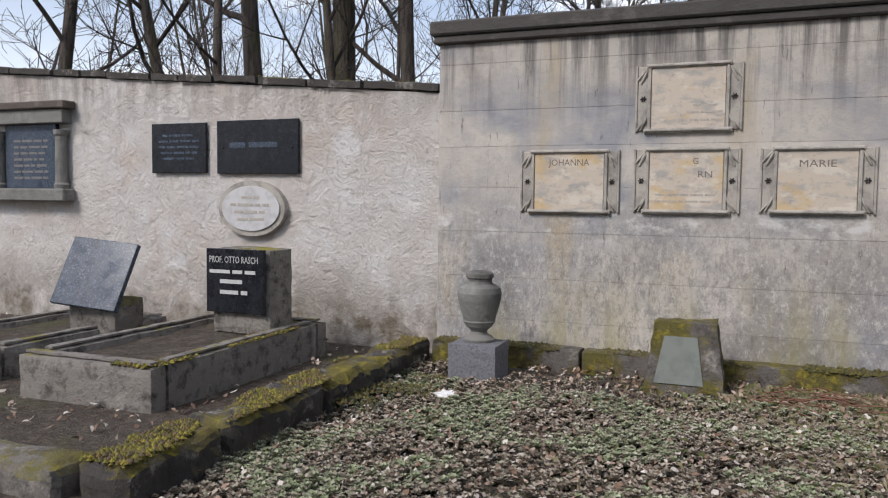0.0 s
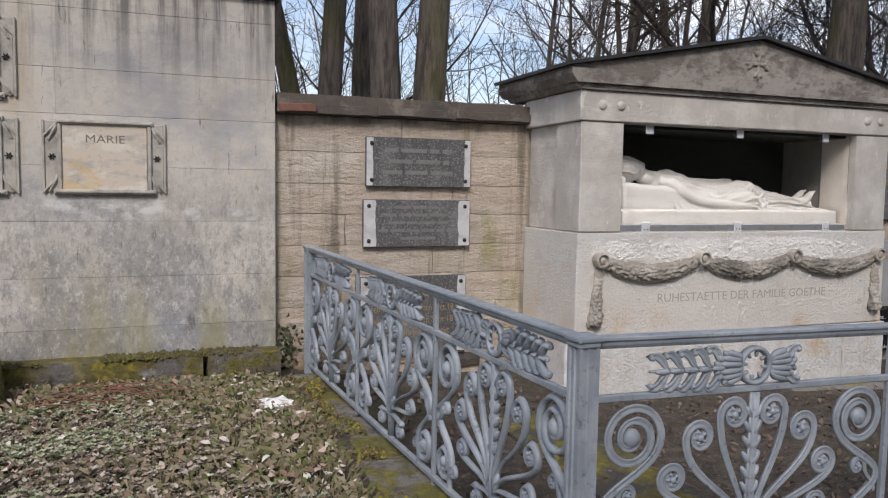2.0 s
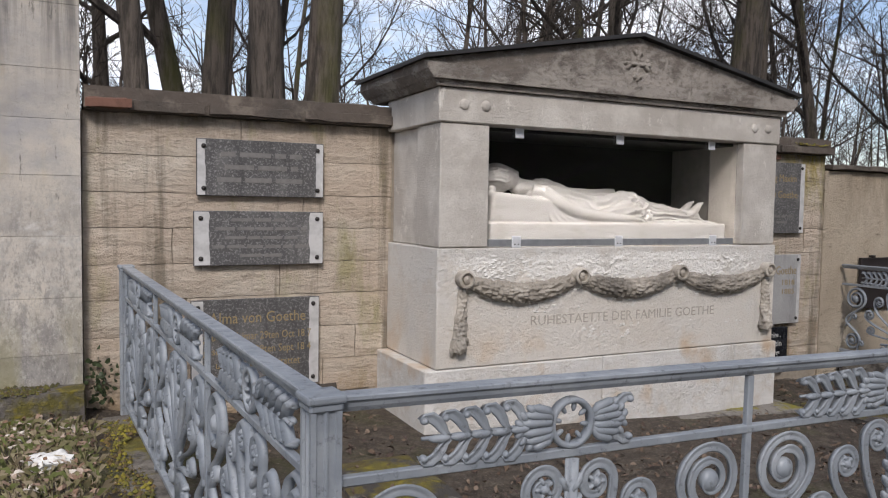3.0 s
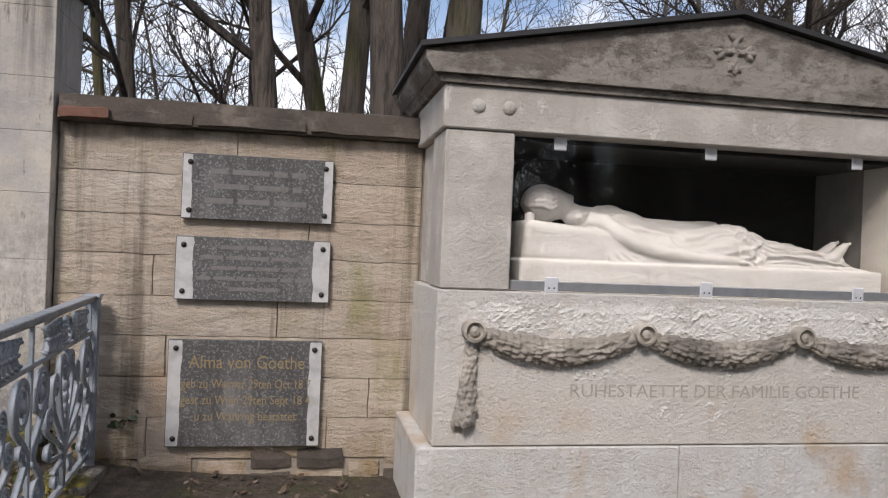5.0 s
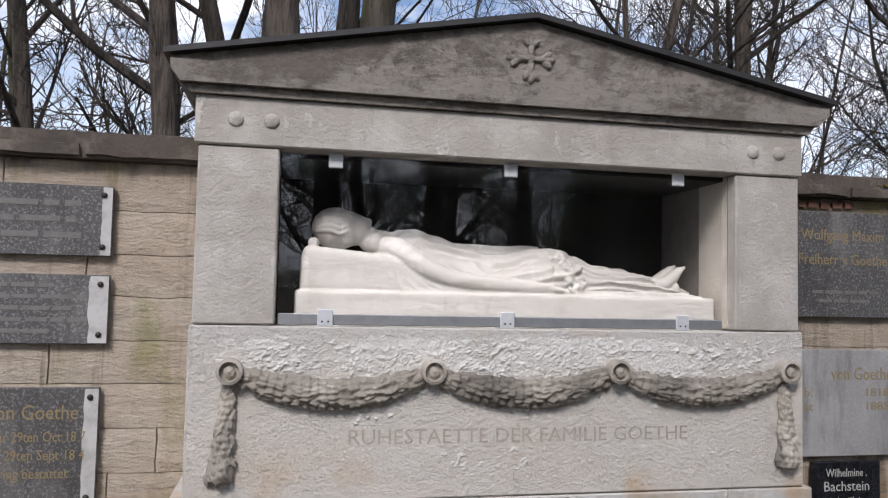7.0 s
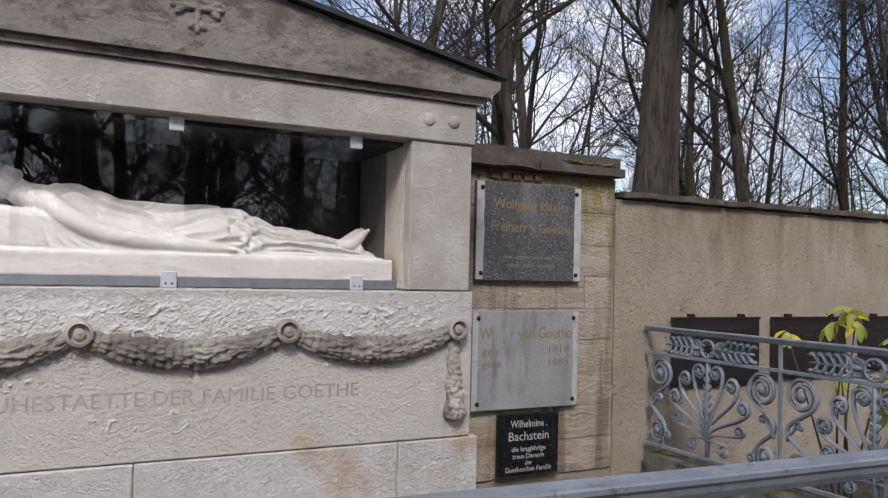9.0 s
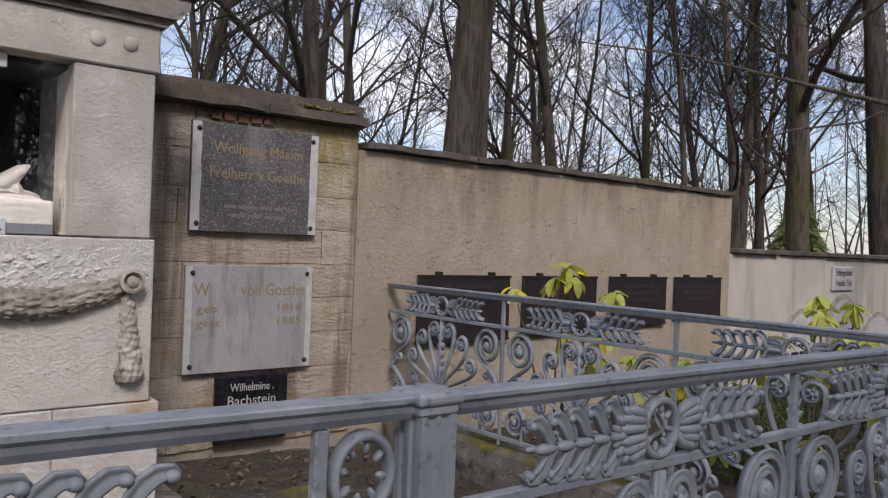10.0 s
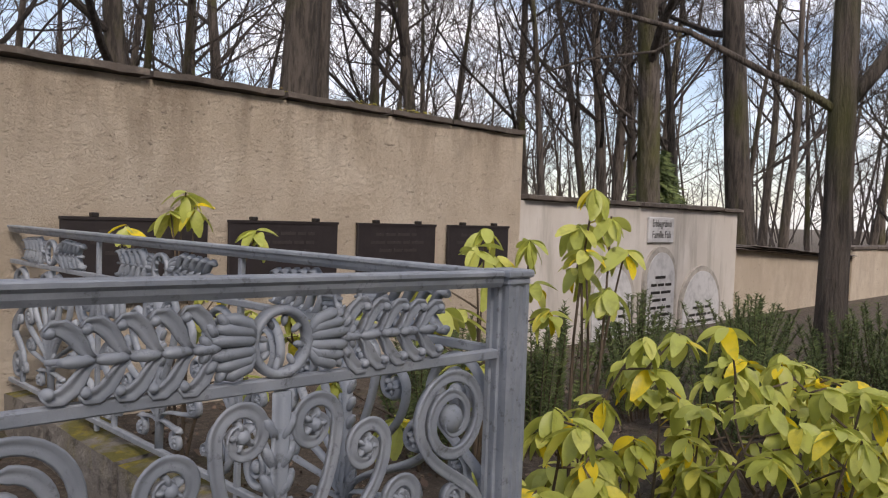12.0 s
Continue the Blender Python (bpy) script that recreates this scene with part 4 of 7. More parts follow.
# ---- reclining marble figure, one mesh ----
def build_statue():
    bm = bmesh.new()
    box(bm, 4.13, 6.32, 5.46, 6.02, 1.215, 1.372, 0.014, 2)
    # cloth-covered pillow block, its top falling a little to the head's end
    pil = bmesh.new()
    box(pil, 4.15, 4.80, 5.485, 6.0, 1.36, 1.588, 0.035, 3)
    for v in pil.verts:
        v.co.z -= 0.30 * max(0.0, v.co.x - 4.60) * (1 if v.co.z > 1.45 else 0)
        v.co.x -= 0.05 * (v.co.z - 1.36) * (-1 if v.co.x < 4.4 else 1)
    pil.to_mesh(tmp := bpy.data.meshes.new("pillow"))
    bm.from_mesh(tmp)
    pil.free()
    bpy.data.meshes.remove(tmp)
    # body under drapery: sections along x as (x, half width, top z)
    secs = [(4.52, 0.10, 1.60), (4.58, 0.18, 1.645), (4.66, 0.215, 1.675), (4.74, 0.22, 1.678), (4.84, 0.21, 1.650), (4.96, 0.195, 1.612), (5.12, 0.195, 1.595), (5.28, 0.205, 1.595), (5.40, 0.21, 1.605), (5.50, 0.21, 1.600),
            (5.60, 0.20, 1.555), (5.72, 0.185, 1.518), (5.88, 0.17, 1.495), (6.02, 0.15, 1.470), (6.14, 0.13, 1.445), (6.24, 0.12, 1.40), (6.30, 0.10, 1.378)]

    def section(x):
        for p, q in zip(secs, secs[1:]):
            if x <= q[0]:
                u = max(0.0, (x - p[0]) / (q[0] - p[0]))
                u = u * u * (3 - 2 * u)
                return [a + (b - a) * u for a, b in zip(p[1:], q[1:])]
        return secs[-1][1:]

    cloth, rings, n = bmesh.new(), [], 110
    for i in range(330):
        x = 4.52 + 1.78 * i / 329
        w, top = section(x)
        ring = []
        for j in range(n):
            a = math.pi * j / (n - 1)
            c, q = math.cos(a), math.sin(a)
            warp = 1.1 * noise.noise((x * 1.6, a * 0.7, 2)) + 0.35 * noise.noise((x * 5, a * 2, 7))
            if x < 5.45:
                # cloth drawn from the breast slantwise to the hip
                phase = 5.2 * (a - 0.95 * (x - 4.7)) + 2.2 * warp
            else:
                # long folds running down to the feet
                phase = 7.5 * a + 1.2 * (x - 5.45) + 1.6 * warp
            ridge = 1 - abs(math.sin(phase))
            fold = 0.052 * (ridge ** 1.6 - 0.33) * (0.4 + 0.6 * noise.noise((x * 3, a * 2, 11)) ** 2 + 0.4) * (0.35 + 0.65 * q)
            fold += 0.016 * (1 - abs(math.sin(2.3 * phase + 3 * warp))) * min(1.0, max(0.0, (x - 4.75) * 6)) + 0.008 * noise.noise((x * 9, a * 4, 5))
            ring.append(cloth.verts.new((x, 5.74 - (w + fold) * c, 1.36 + (top - 1.36 + fold) * (max(0.0, q) ** 0.75))))
        rings.append(ring)
    for a, b in zip(rings, rings[1:]):
        for j in range(n - 1):
            cloth.faces.new((a[j], a[j + 1], b[j + 1], b[j]))
        cloth.faces.new((a[n - 1], a[0], b[0], b[n - 1]))
    cloth.faces.new(rings[0])
    cloth.faces.new(rings[-1][::-1])
    # head lying back on the pillow, waved hair, brow, nose, lips, chin and throat
    blob(bm, pose(4.335, 5.74, 1.685) @ Matrix.Diagonal((0.125, 0.115, 0.105, 1)), 24, 16)
    blob(bm, pose(4.415, 5.74, 1.690, 0, 8, 0) @ Matrix.Diagonal((0.100, 0.078, 0.085, 1)), 24, 16)
    blob(bm, pose(4.405, 5.74, 1.765, 0, 20, 0) @ Matrix.Diagonal((0.030, 0.016, 0.022, 1)), 12, 8)
    blob(bm, pose(4.452, 5.74, 1.753) @ Matrix.Diagonal((0.018, 0.026, 0.014, 1)), 12, 8)
    blob(bm, pose(4.488, 5.74, 1.728) @ Matrix.Diagonal((0.028, 0.032, 0.026, 1)), 12, 8)
    for k in range(15):
        p = -1.75 + 0.25 * k
        pts = [(4.335 + 0.127 * math.cos(t), 5.74 + 0.117 * math.sin(t) * math.sin(p + 0.12 * math.sin(7 * t)), 1.685 + 0.107 * math.sin(t) * math.cos(p + 0.12 * math.sin(7 * t))) for t in (1.15, 1.5, 1.85, 2.2, 2.55, 2.9)]
        tube(bm, pts, [0.006, 0.011, 0.013, 0.013, 0.011, 0.006], 7)
    blob(bm, pose(4.215, 5.60, 1.605) @ Matrix.Diagonal((0.03, 0.03, 0.028, 1)), 10, 8)
    blob(bm, pose(4.54, 5.74, 1.62) @ Matrix.Diagonal((0.09, 0.085, 0.055, 1)), 14, 10)
    tube(bm, [(4.46, 5.74, 1.665), (4.53, 5.74, 1.640), (4.62, 5.74, 1.61)], [0.055, 0.055, 0.075], 14)
    # arm lying along the side, with its hand
    tube(bm, [(4.56, 5.60, 1.60), (4.62, 5.555, 1.585), (4.69, 5.525, 1.535), (4.78, 5.510, 1.485), (4.88, 5.505, 1.447), (5.00, 5.505, 1.425), (5.12, 5.510, 1.415), (5.25, 5.520, 1.408), (5.36, 5.530, 1.403), (5.44, 5.535, 1.398)],
         [0.05, 0.062, 0.060, 0.055, 0.050, 0.047, 0.043, 0.036, 0.029, 0.026], 18)
    for k in range(4):
        tube(bm, [(5.42, 5.520 + 0.014 * k, 1.402), (5.48, 5.508 + 0.017 * k, 1.396), (5.525, 5.505 + 0.018 * k, 1.380)], [0.012, 0.011, 0.007], 8)
    # sleeve cloth hanging behind the arm down to the slab
    for k in range(7):
        x = 4.60 + 0.045 * k
        tube(bm, [(x - 0.03, 5.52, 1.56 - 0.02 * k), (x + 0.01, 5.497, 1.47 - 0.012 * k), (x + 0.05 + 0.02 * k, 5.488, 1.385), (x + 0.14 + 0.03 * k, 5.487, 1.376)], [0.006, 0.012, 0.013, 0.005], 7)
    # bunched flowers and cloth across the thighs
    for k in range(130):
        a = rnd.uniform(0.02, math.pi)
        x = 5.53 + rnd.uniform(-0.055, 0.055) + 0.03 * math.cos(a)
        w, top = section(x)
        blob(bm, pose(x, 5.74 - (w + 0.012) * math.cos(a), 1.37 + (top - 1.362) * math.sin(a) ** 0.75, rnd.uniform(0, 180), rnd.uniform(0, 180)) @ Matrix.Diagonal((0.021, 0.014, 0.010, 1)), 7, 5)
    # crossed bare feet
    for dy, dz in ((-0.055, 0.0), (0.05, 0.008)):
        tube(bm, [(6.06, 5.71 + dy, 1.435), (6.13, 5.71 + dy, 1.445 + dz), (6.18, 5.71 + dy, 1.485 + dz), (6.225, 5.71 + dy, 1.530 + dz)], [0.036, 0.038, 0.034, 0.020], 14)
        blob(bm, pose(6.185, 5.71 + dy, 1.42) @ Matrix.Diagonal((0.035, 0.032, 0.04, 1)), 12, 8)
        for k in range(4):
            blob(bm, pose(6.235 - 0.004 * k, 5.69 + dy + 0.015 * k, 1.538 + dz - 0.004 * k) @ Matrix.Diagonal((0.013, 0.008, 0.011, 1)), 8, 6)
    for k in range(16):
        x, y = rnd.uniform(5.62, 6.22), 5.74 - rnd.uniform(0.18, 0.24)
        tube(bm, [(x - 0.18, y + 0.02, 1.388), (x - 0.05, y, 1.386), (x + 0.07, y + 0.01, 1.376)], [0.006, 0.013, 0.005], 6)
    cloth.to_mesh(tmp := bpy.data.meshes.new("cloth"))
    bm.from_mesh(tmp)
    cloth.free()
    bpy.data.meshes.remove(tmp)
    me = mesh_from(bm, "marble_statue", True)
    me.materials.append(M_MARBLE)
    ob = tagged(new("marble_statue", me), "white marble figure lying draped on a bed slab", "statue")
    rm = ob.modifiers.new("carve", "REMESH")
    rm.mode, rm.voxel_size, rm.use_smooth_shade = "VOXEL", 0.0058, True
    sm = ob.modifiers.new("soften", "SMOOTH")
    sm.factor, sm.iterations = 0.35, 1


build_statue()


# ---- plates and tablets on the walls ----
def bolt(parent, x, y, z, r=0.016):
    bm = bmesh.new()
    blob(bm, pose(x, y, z) @ Matrix.Diagonal((r, r * 0.7, r, 1)), 12, 8)
    part("bolt", bm, M_BOLT, parent, smooth=True)


def wall_plate(x0, x1, z0, z1, y, material, label, bolts=True, thick=0.03, wash=0.0, group=""):
    t = thing("memorial_plate", label, "memorial plate", group)
    part("plate", box(bmesh.new(), x0, x1, y - thick - 0.012, y - 0.012, z0, z1, 0.004), material, t)
    f = y - thick - 0.012
    if bolts:
        for x in (x0 + 0.045, x1 - 0.045):
            for z in (z0 + 0.05, z1 - 0.05):
                bolt(t, x, f - 0.004, z)
    if wash:
        for x, s in ((x0 + 0.004, 1), (x1 - 0.004, -1)):
            a, b = [], []
            for i in range(13):
                u = i / 12
                w = wash * (0.85 + 0.10 * noise.noise((x * 3, u * 4, z0 * 5)) + 0.08 * noise.noise((x * 3, u * 23, z0 * 5)))
                a.append((x, z0 + 0.006 + (z1 - z0 - 0.012) * u))
                b.append((x + s * w, a[-1][1]))
            bm = bmesh.new()
            va = [bm.verts.new((p[0], f - 0.0012, p[1])) for p in a]
            vb = [bm.verts.new((p[0], f - 0.0012, p[1])) for p in b]
            for i in range(12):
                bm.faces.new((va[i], vb[i], vb[i + 1], va[i + 1]))
            part("rain_stain", bm, M_WASH, t, "pale rain-washed strip")
    for sx in (x0 + 0.1, x1 - 0.1):
        box(bm := bmesh.new(), sx - 0.015, sx + 0.015, y - 0.0125, y + 0.03, (z0 + z1) / 2 - 0.02, (z0 + z1) / 2 + 0.02)
        part("wall_dowel", bm, M_BOLT, t)
    return t, f - 0.001


GR = "plates beside the tomb"
p, f = wall_plate(2.29, 3.155, 1.525, 1.905, 6.19, M_PLATE, "weathered grey granite plate bolted to the sandstone wall", wash=0.06, group=GR)
bars([0.55, 0.5, 0.6], 0.045, 2.72, f, 1.79, M_BAR, p)
p, f = wall_plate(2.27, 3.155, 1.055, 1.425, 6.19, M_PLATE, "grey granite plate with pale washed ends", wash=0.11, group=GR)
bars([0.4, 0.62, 0.5, 0.66, 0.3], 0.032, 2.72, f, 1.355, M_BAR, p)
p, f = wall_plate(2.25, 3.13, 0.20, 0.825, 6.19, M_PLATE, "large grey granite plate with worn gilt lettering", wash=0.085, group=GR)
words("Alma von Goethe", 0.11, 2.70, f, 0.66, M_GOLD, p, width=0.66)
for i, s in enumerate(("geb zu Weimar 29ten Oct 18 7", "gest zu Wien 29ten Sept 18 4", "u zu Wahring bestattet")):
    words(s, 0.075, 2.70, f, 0.545 - 0.095 * i, M_GOLD, p, width=0.74 if i < 2 else 0.58)
p, f = wall_plate(7.21, 8.09, 1.265, 1.955, 6.19, M_PLATE, "dark stained granite plate with traces of gilt lettering", wash=0.07, group=GR)
words("Wolfgang Maxim", 0.10, 7.66, f, 1.77, M_GOLD, p, width=0.62)
words("Freiherr v Goethe", 0.10, 7.66, f, 1.61, M_GOLD, p, width=0.66)
bars([0.5, 0.4], 0.03, 7.68, f, 1.42, M_BAR, p)
p, f = wall_plate(7.20, 8.08, 0.37, 1.055, 6.19, M_PLATE2, "pale grey marble plate with worn gilt lettering", wash=0.05, group=GR)
words("W        von Goethe", 0.12, 7.64, f, 0.86, M_GOLD, p, width=0.76)
words("geb.              1818", 0.075, 7.64, f, 0.755, M_GOLD, p, width=0.72)
words("gest              1885", 0.075, 7.64, f, 0.665, M_GOLD, p, width=0.72)
p, f = wall_plate(7.41, 7.91, -0.085, 0.34, 6.17, M_BLACK, "black polished granite plate with pale lettering", bolts=False, group=GR)
for s, size, z, w in (("Wilhelmine .", 0.075, 0.245, 0.30), ("Bachstein", 0.09, 0.155, 0.33), ("die langjährige", 0.05, 0.08, 0.28), ("treue Dienerin", 0.05, 0.03, 0.26), ("der", 0.045, -0.015, 0.06), ("Goetheschen Familie", 0.05, -0.06, 0.38)):
    words(s, size, 7.66, f, z, M_WHITE_LETTER, p, width=w)
for x0, x1, zb in ((8.99, 9.94, 0.47), (10.10, 11.04, 0.49), (11.24, 12.11, 0.53), (12.27, 13.10, 0.58)):
    t = thing("memorial_plate", "dark bronze memorial plate hung on the roughcast wall", "memorial plate", "dark plates")
    part("plate", box(bmesh.new(), x0, x1, 6.145, 6.17, zb, 1.0, 0.004), M_DARKPLATE, t)
    for a in ((x0, x1, 0.985, 1.0), (x0, x1, zb, zb + 0.015)):
        part("plate_rim", cube(a[0] - 0.004, a[1] + 0.004, 6.138, 6.171, a[2], a[3] + 0.004), M_DARKPLATE, t)
    bars([0.5, 0.6, 0.42], 0.035, (x0 + x1) / 2, 6.144, 0.9, plain("dull_bronze_letter", (0.06, 0.05, 0.048), 0.45, 0.3), t)
    for x in (x0 + 0.2, x1 - 0.2):
        part("hook", box(bmesh.new(), x - 0.022, x + 0.022, 6.135, 6.19, 1.004, 1.03, 0.004), M_BOLT, t)

# tablets in the smooth wall farther east
t = thing("memorial_tablet", "small framed rectangular tablet with dark lettering", "memorial tablet", "tablets in the grey wall")
part("plate", box(bmesh.new(), 15.76, 16.37, 6.165, 6.202, 0.84, 1.16, 0.01), M_WASH, t)
words("Erbbegräbnis", 0.13, 16.065, 6.163, 1.04, M_BOLT, t, width=0.46)
words("Familie Falk", 0.13, 16.065, 6.163, 0.90, M_BOLT, t, width=0.46)


def arched(x0, x1, z0, z1, lines, y=6.2):
    t = thing("memorial_tablet", "round-headed pale stone tablet with worn lettering", "memorial tablet", "tablets in the grey wall")
    r, cx = (x1 - x0) / 2, (x0 + x1) / 2
    for grow, ya, yb, mat, name in ((0.07, y - 0.035, y + 0.002, M_TABFRAME, "frame"), (0.0, y - 0.045, y - 0.01, M_WASH, "plate")):
        pts = [(x0 - grow, z0), (x1 + grow, z0)] + [(cx + (r + grow) * math.cos(math.pi * k / 20), z1 - r + (r + grow) * math.sin(math.pi * k / 20)) for k in range(21)]
        part(name, prism(bmesh.new(), pts, ya, yb), mat, t)
    bars(lines, 0.05, cx, y - 0.047, z1 - r, M_BOLT, t)


arched(15.76, 16.42, -0.5, 0.72, [0.3, 0.5, 0.5, 0.4, 0.5, 0.45, 0.3, 0.5])
arched(16.68, 17.70, -0.5, 0.46, [0.5, 0.7, 0.8, 0.6, 0.7])
arched(14.60, 15.42, -0.5, 0.56, [0.3, 0.6, 0.6, 0.5, 0.6])


# the four framed tablets of the tall wall
def framed_tablet(x0, x1, z0, z1, label, rows):
    t = thing("framed_tablet", label, "memorial tablet", "tablets of the tall wall")
    y, cx = 6.10, (x0 + x1) / 2
    ix0, ix1 = x0 + 0.115, x1 - 0.115
    part("backing", box(bmesh.new(), x0 + 0.02, x1 - 0.02, y - 0.012, y + 0.004, z0 + 0.02, z1 - 0.015, 0.004), M_TABFRAME, t)
    part("plate", box(bmesh.new(), ix0 + 0.01, ix1 - 0.01, y - 0.022, y - 0.008, z0 + 0.025, z1 - 0.025, 0.003), M_TABLET, t, "sandstone plate stained orange and grey")
    for a, b, c, d in ((ix0 - 0.03, ix1 + 0.03, z1 - 0.035, z1), (ix0 - 0.045, ix1 + 0.045, z0, z0 + 0.035)):
        bm = box(bmesh.new(), a, b, y - 0.035, y, c, d, 0.006)
        box(bm, a + 0.012, b - 0.012, y - 0.045, y - 0.03, c + 0.01, d - 0.008, 0.004)
        part("moulding", bm, M_TABFRAME, t)
    for x in (ix0 - 0.006, ix1 + 0.006):
        part("moulding", box(bmesh.new(), x - 0.012, x + 0.012, y - 0.032, y - 0.002, z0 + 0.03, z1 - 0.03, 0.004), M_TABFRAME, t)
    for x in (x0 + 0.012, x1 - 0.012):
        part("moulding", box(bmesh.new(), x - 0.008, x + 0.008, y - 0.022, y, z0 + 0.01, z1 - 0.01, 0.003), M_TABFRAME, t)
    for sx in (-1, 1):
        for sz in (-1, 1):
            bm = bmesh.new()
            for off in (0.0, 0.032):
                xa, za = (cx + sx * (x1 - x0) / 2 * 0.97 - sx * off, (z0 + z1) / 2 + sz * (z1 - z0) / 2 * 0.93)
                xb, zb = (cx + sx * ((x1 - x0) / 2 - 0.105) , (z0 + z1) / 2 + sz * (z1 - z0) * 0.26 - sz * off * 0.6)
                if sz > 0:
                    xa, xb = xb, xa
                tube(bm, [(xa, y - 0.016, za), ((xa + xb) / 2, y - 0.022, (za + zb) / 2), (xb, y - 0.016, zb)], [0.006, 0.012, 0.008], 6)
            part("torch_relief", bm, M_TABFRAME, t)
        bm = bmesh.new()
        for k in range(6):
            a = math.pi * k / 3
            blob(bm, pose(cx + sx * ((x1 - x0) / 2 - 0.062) + 0.014 * math.cos(a), y - 0.018, (z0 + z1) / 2 + 0.014 * math.sin(a), 0, -math.degrees(a), 0) @ Matrix.Diagonal((0.011, 0.007, 0.005, 1)), 8, 5)
        part("star_bolt", bm, M_BOLT, t)
    for r in rows:
        if r[0] == "w":
            words(r[1], r[2], cx + r[3], y - 0.0225, z1 + r[4], M_TABLETTER, t, width=r[5])
        else:
            bars([r[1]], 0.022, cx + r[2], y - 0.0225, z1 + r[3], M_LETTER, t)


framed_tablet(-0.82, -0.035, 2.05, 2.575, "framed sandstone tablet with an orange stained corner", [("b", 0.2, 0.14, -0.33), ("b", 0.26, 0.12, -0.38), ("b", 0.4, 0.03, -0.44)])
framed_tablet(-1.73, -0.92, 1.42, 1.935, "framed sandstone tablet with a worn name", [("w", "JOHANNA", 0.075, 0.0, -0.13, 0.33)])
framed_tablet(-0.82, -0.035, 1.43, 1.94, "framed pinkish sandstone tablet with broken lettering", [("w", "G", 0.07, 0.07, -0.13, 0.04), ("w", "RN", 0.07, 0.14, -0.23, 0.10), ("b", 0.44, 0.0, -0.37), ("b", 0.46, 0.0, -0.42)])
framed_tablet(0.09, 0.86, 1.44, 1.935, "framed sandstone tablet with an orange stain and a name", [("w", "MARIE", 0.075, 0.0, -0.15, 0.24)])

# plates on the white wall
t, f = wall_plate(-5.59, -4.92, 1.76, 2.25, 6.15, M_BLACK, "weathered black granite plate on the white wall", bolts=False, group="plates of the white wall")
bars([0.4, 0.5, 0.5, 0.45, 0.4], 0.03, -5.25, f, 2.12, M_SLATE, t)
t, f = wall_plate(-4.79, -3.87, 1.75, 2.26, 6.15, M_BLACK, "large black granite plate on the white wall", bolts=False, group="plates of the white wall")
bars([0.62], 0.07, -4.33, f, 2.0, M_SLATE, t)
for x in (-4.72, -3.94):
    bolt(t, x, f - 0.003, 2.0, 0.012)
med = thing("oval_medallion", "pale oval stone medallion with worn lettering", "memorial tablet")
for grow, ya, yb, mat, name in ((0.05, 6.08, 6.155, M_TABFRAME, "wreath_frame"), (0.0, 6.065, 6.10, M_PLATE2, "plate")):
    bm = prism(bmesh.new(), [(-4.375 + (0.325 + grow) * math.cos(2 * math.pi * k / 48), 1.42 + (0.215 + grow) * math.sin(2 * math.pi * k / 48)) for k in range(48)], ya, yb)
    part(name, bm, M_WASH if name == "plate" else mat, med)
bars([0.2, 0.45, 0.36, 0.3], 0.036, -4.375, 6.063, 1.51, M_LETTER, med)
aed = thing("wall_aedicule", "small stone aedicule framing a dark inscribed plate", "memorial tablet")
part("plate", box(bmesh.new(), -7.63, -6.88, 6.10, 6.15, 1.60, 2.29, 0.004), M_SLATE, aed)
bars([0.5] * 7, 0.035, -7.25, 6.098, 2.1, M_BAR, aed)
for x in (-7.72, -6.79):
    bm = bmesh.new()
    lathe(bm, [(0.075, 0), (0.085, 0.04), (0.065, 0.06), (0.06, 0.55), (0.075, 0.57), (0.08, 0.62)], 20, (x, 6.09, 1.60))
    part("column", bm, M_URN, aed, smooth=False)
part("cornice", box(bmesh.new(), -7.90, -6.64, 5.98, 6.15, 2.44, 2.52, 0.012), M_CAPB, aed)
part("lintel", box(bmesh.new(), -7.84, -6.70, 6.02, 6.15, 2.29, 2.437, 0.008), M_URN, aed)
part("sill", box(bmesh.new(), -7.88, -6.66, 5.99, 6.15, 1.46, 1.597, 0.015), M_URN, aed)


# ---- iron fence round the family plot ----
def bar2d(pts, w, depth, bm=None):
    """A fluted iron strip along points (x, z); w: widths."""
    bm = bm or bmesh.new()
    n, rings = len(pts), []
    for i, (x, z) in enumerate(pts):
        a, b = pts[max(i - 1, 0)], pts[min(i + 1, n - 1)]
        d = Vector((b[0] - a[0], b[1] - a[1]))
        if d.length < 1e-9:
            d = Vector((0, 1))
        d.normalize()
        nx, nz = -d.y, d.x
        wi = (w[i] if hasattr(w, "__len__") else w) / 2
        prof = ((1.0, -0.75), (0.72, -1.0), (0.25, -0.62), (-0.25, -0.62), (-0.72, -1.0), (-1.0, -0.75), (0.0, 0.85))
        rings.append([bm.verts.new((x + nx * wi * u, v * depth / 2, z + nz * wi * u)) for u, v in prof])
    for a, b in zip(rings, rings[1:]):
        for k in range(7):
            bm.faces.new((a[k], a[(k + 1) % 7], b[(k + 1) % 7], b[k]))
    bm.faces.new(rings[0])
    bm.faces.new(rings[-1][::-1])
    return bm


def bezier(p0, p1, p2, p3, n=14):
    out = []
    for i in range(1, n + 1):
        u = i / n
        c = ((1 - u) ** 3, 3 * u * (1 - u) ** 2, 3 * u * u * (1 - u), u ** 3)
        out.append(tuple(sum(k * q[j] for k, q in zip(c, (p0, p1, p2, p3))) for j in (0, 1)))
    return out


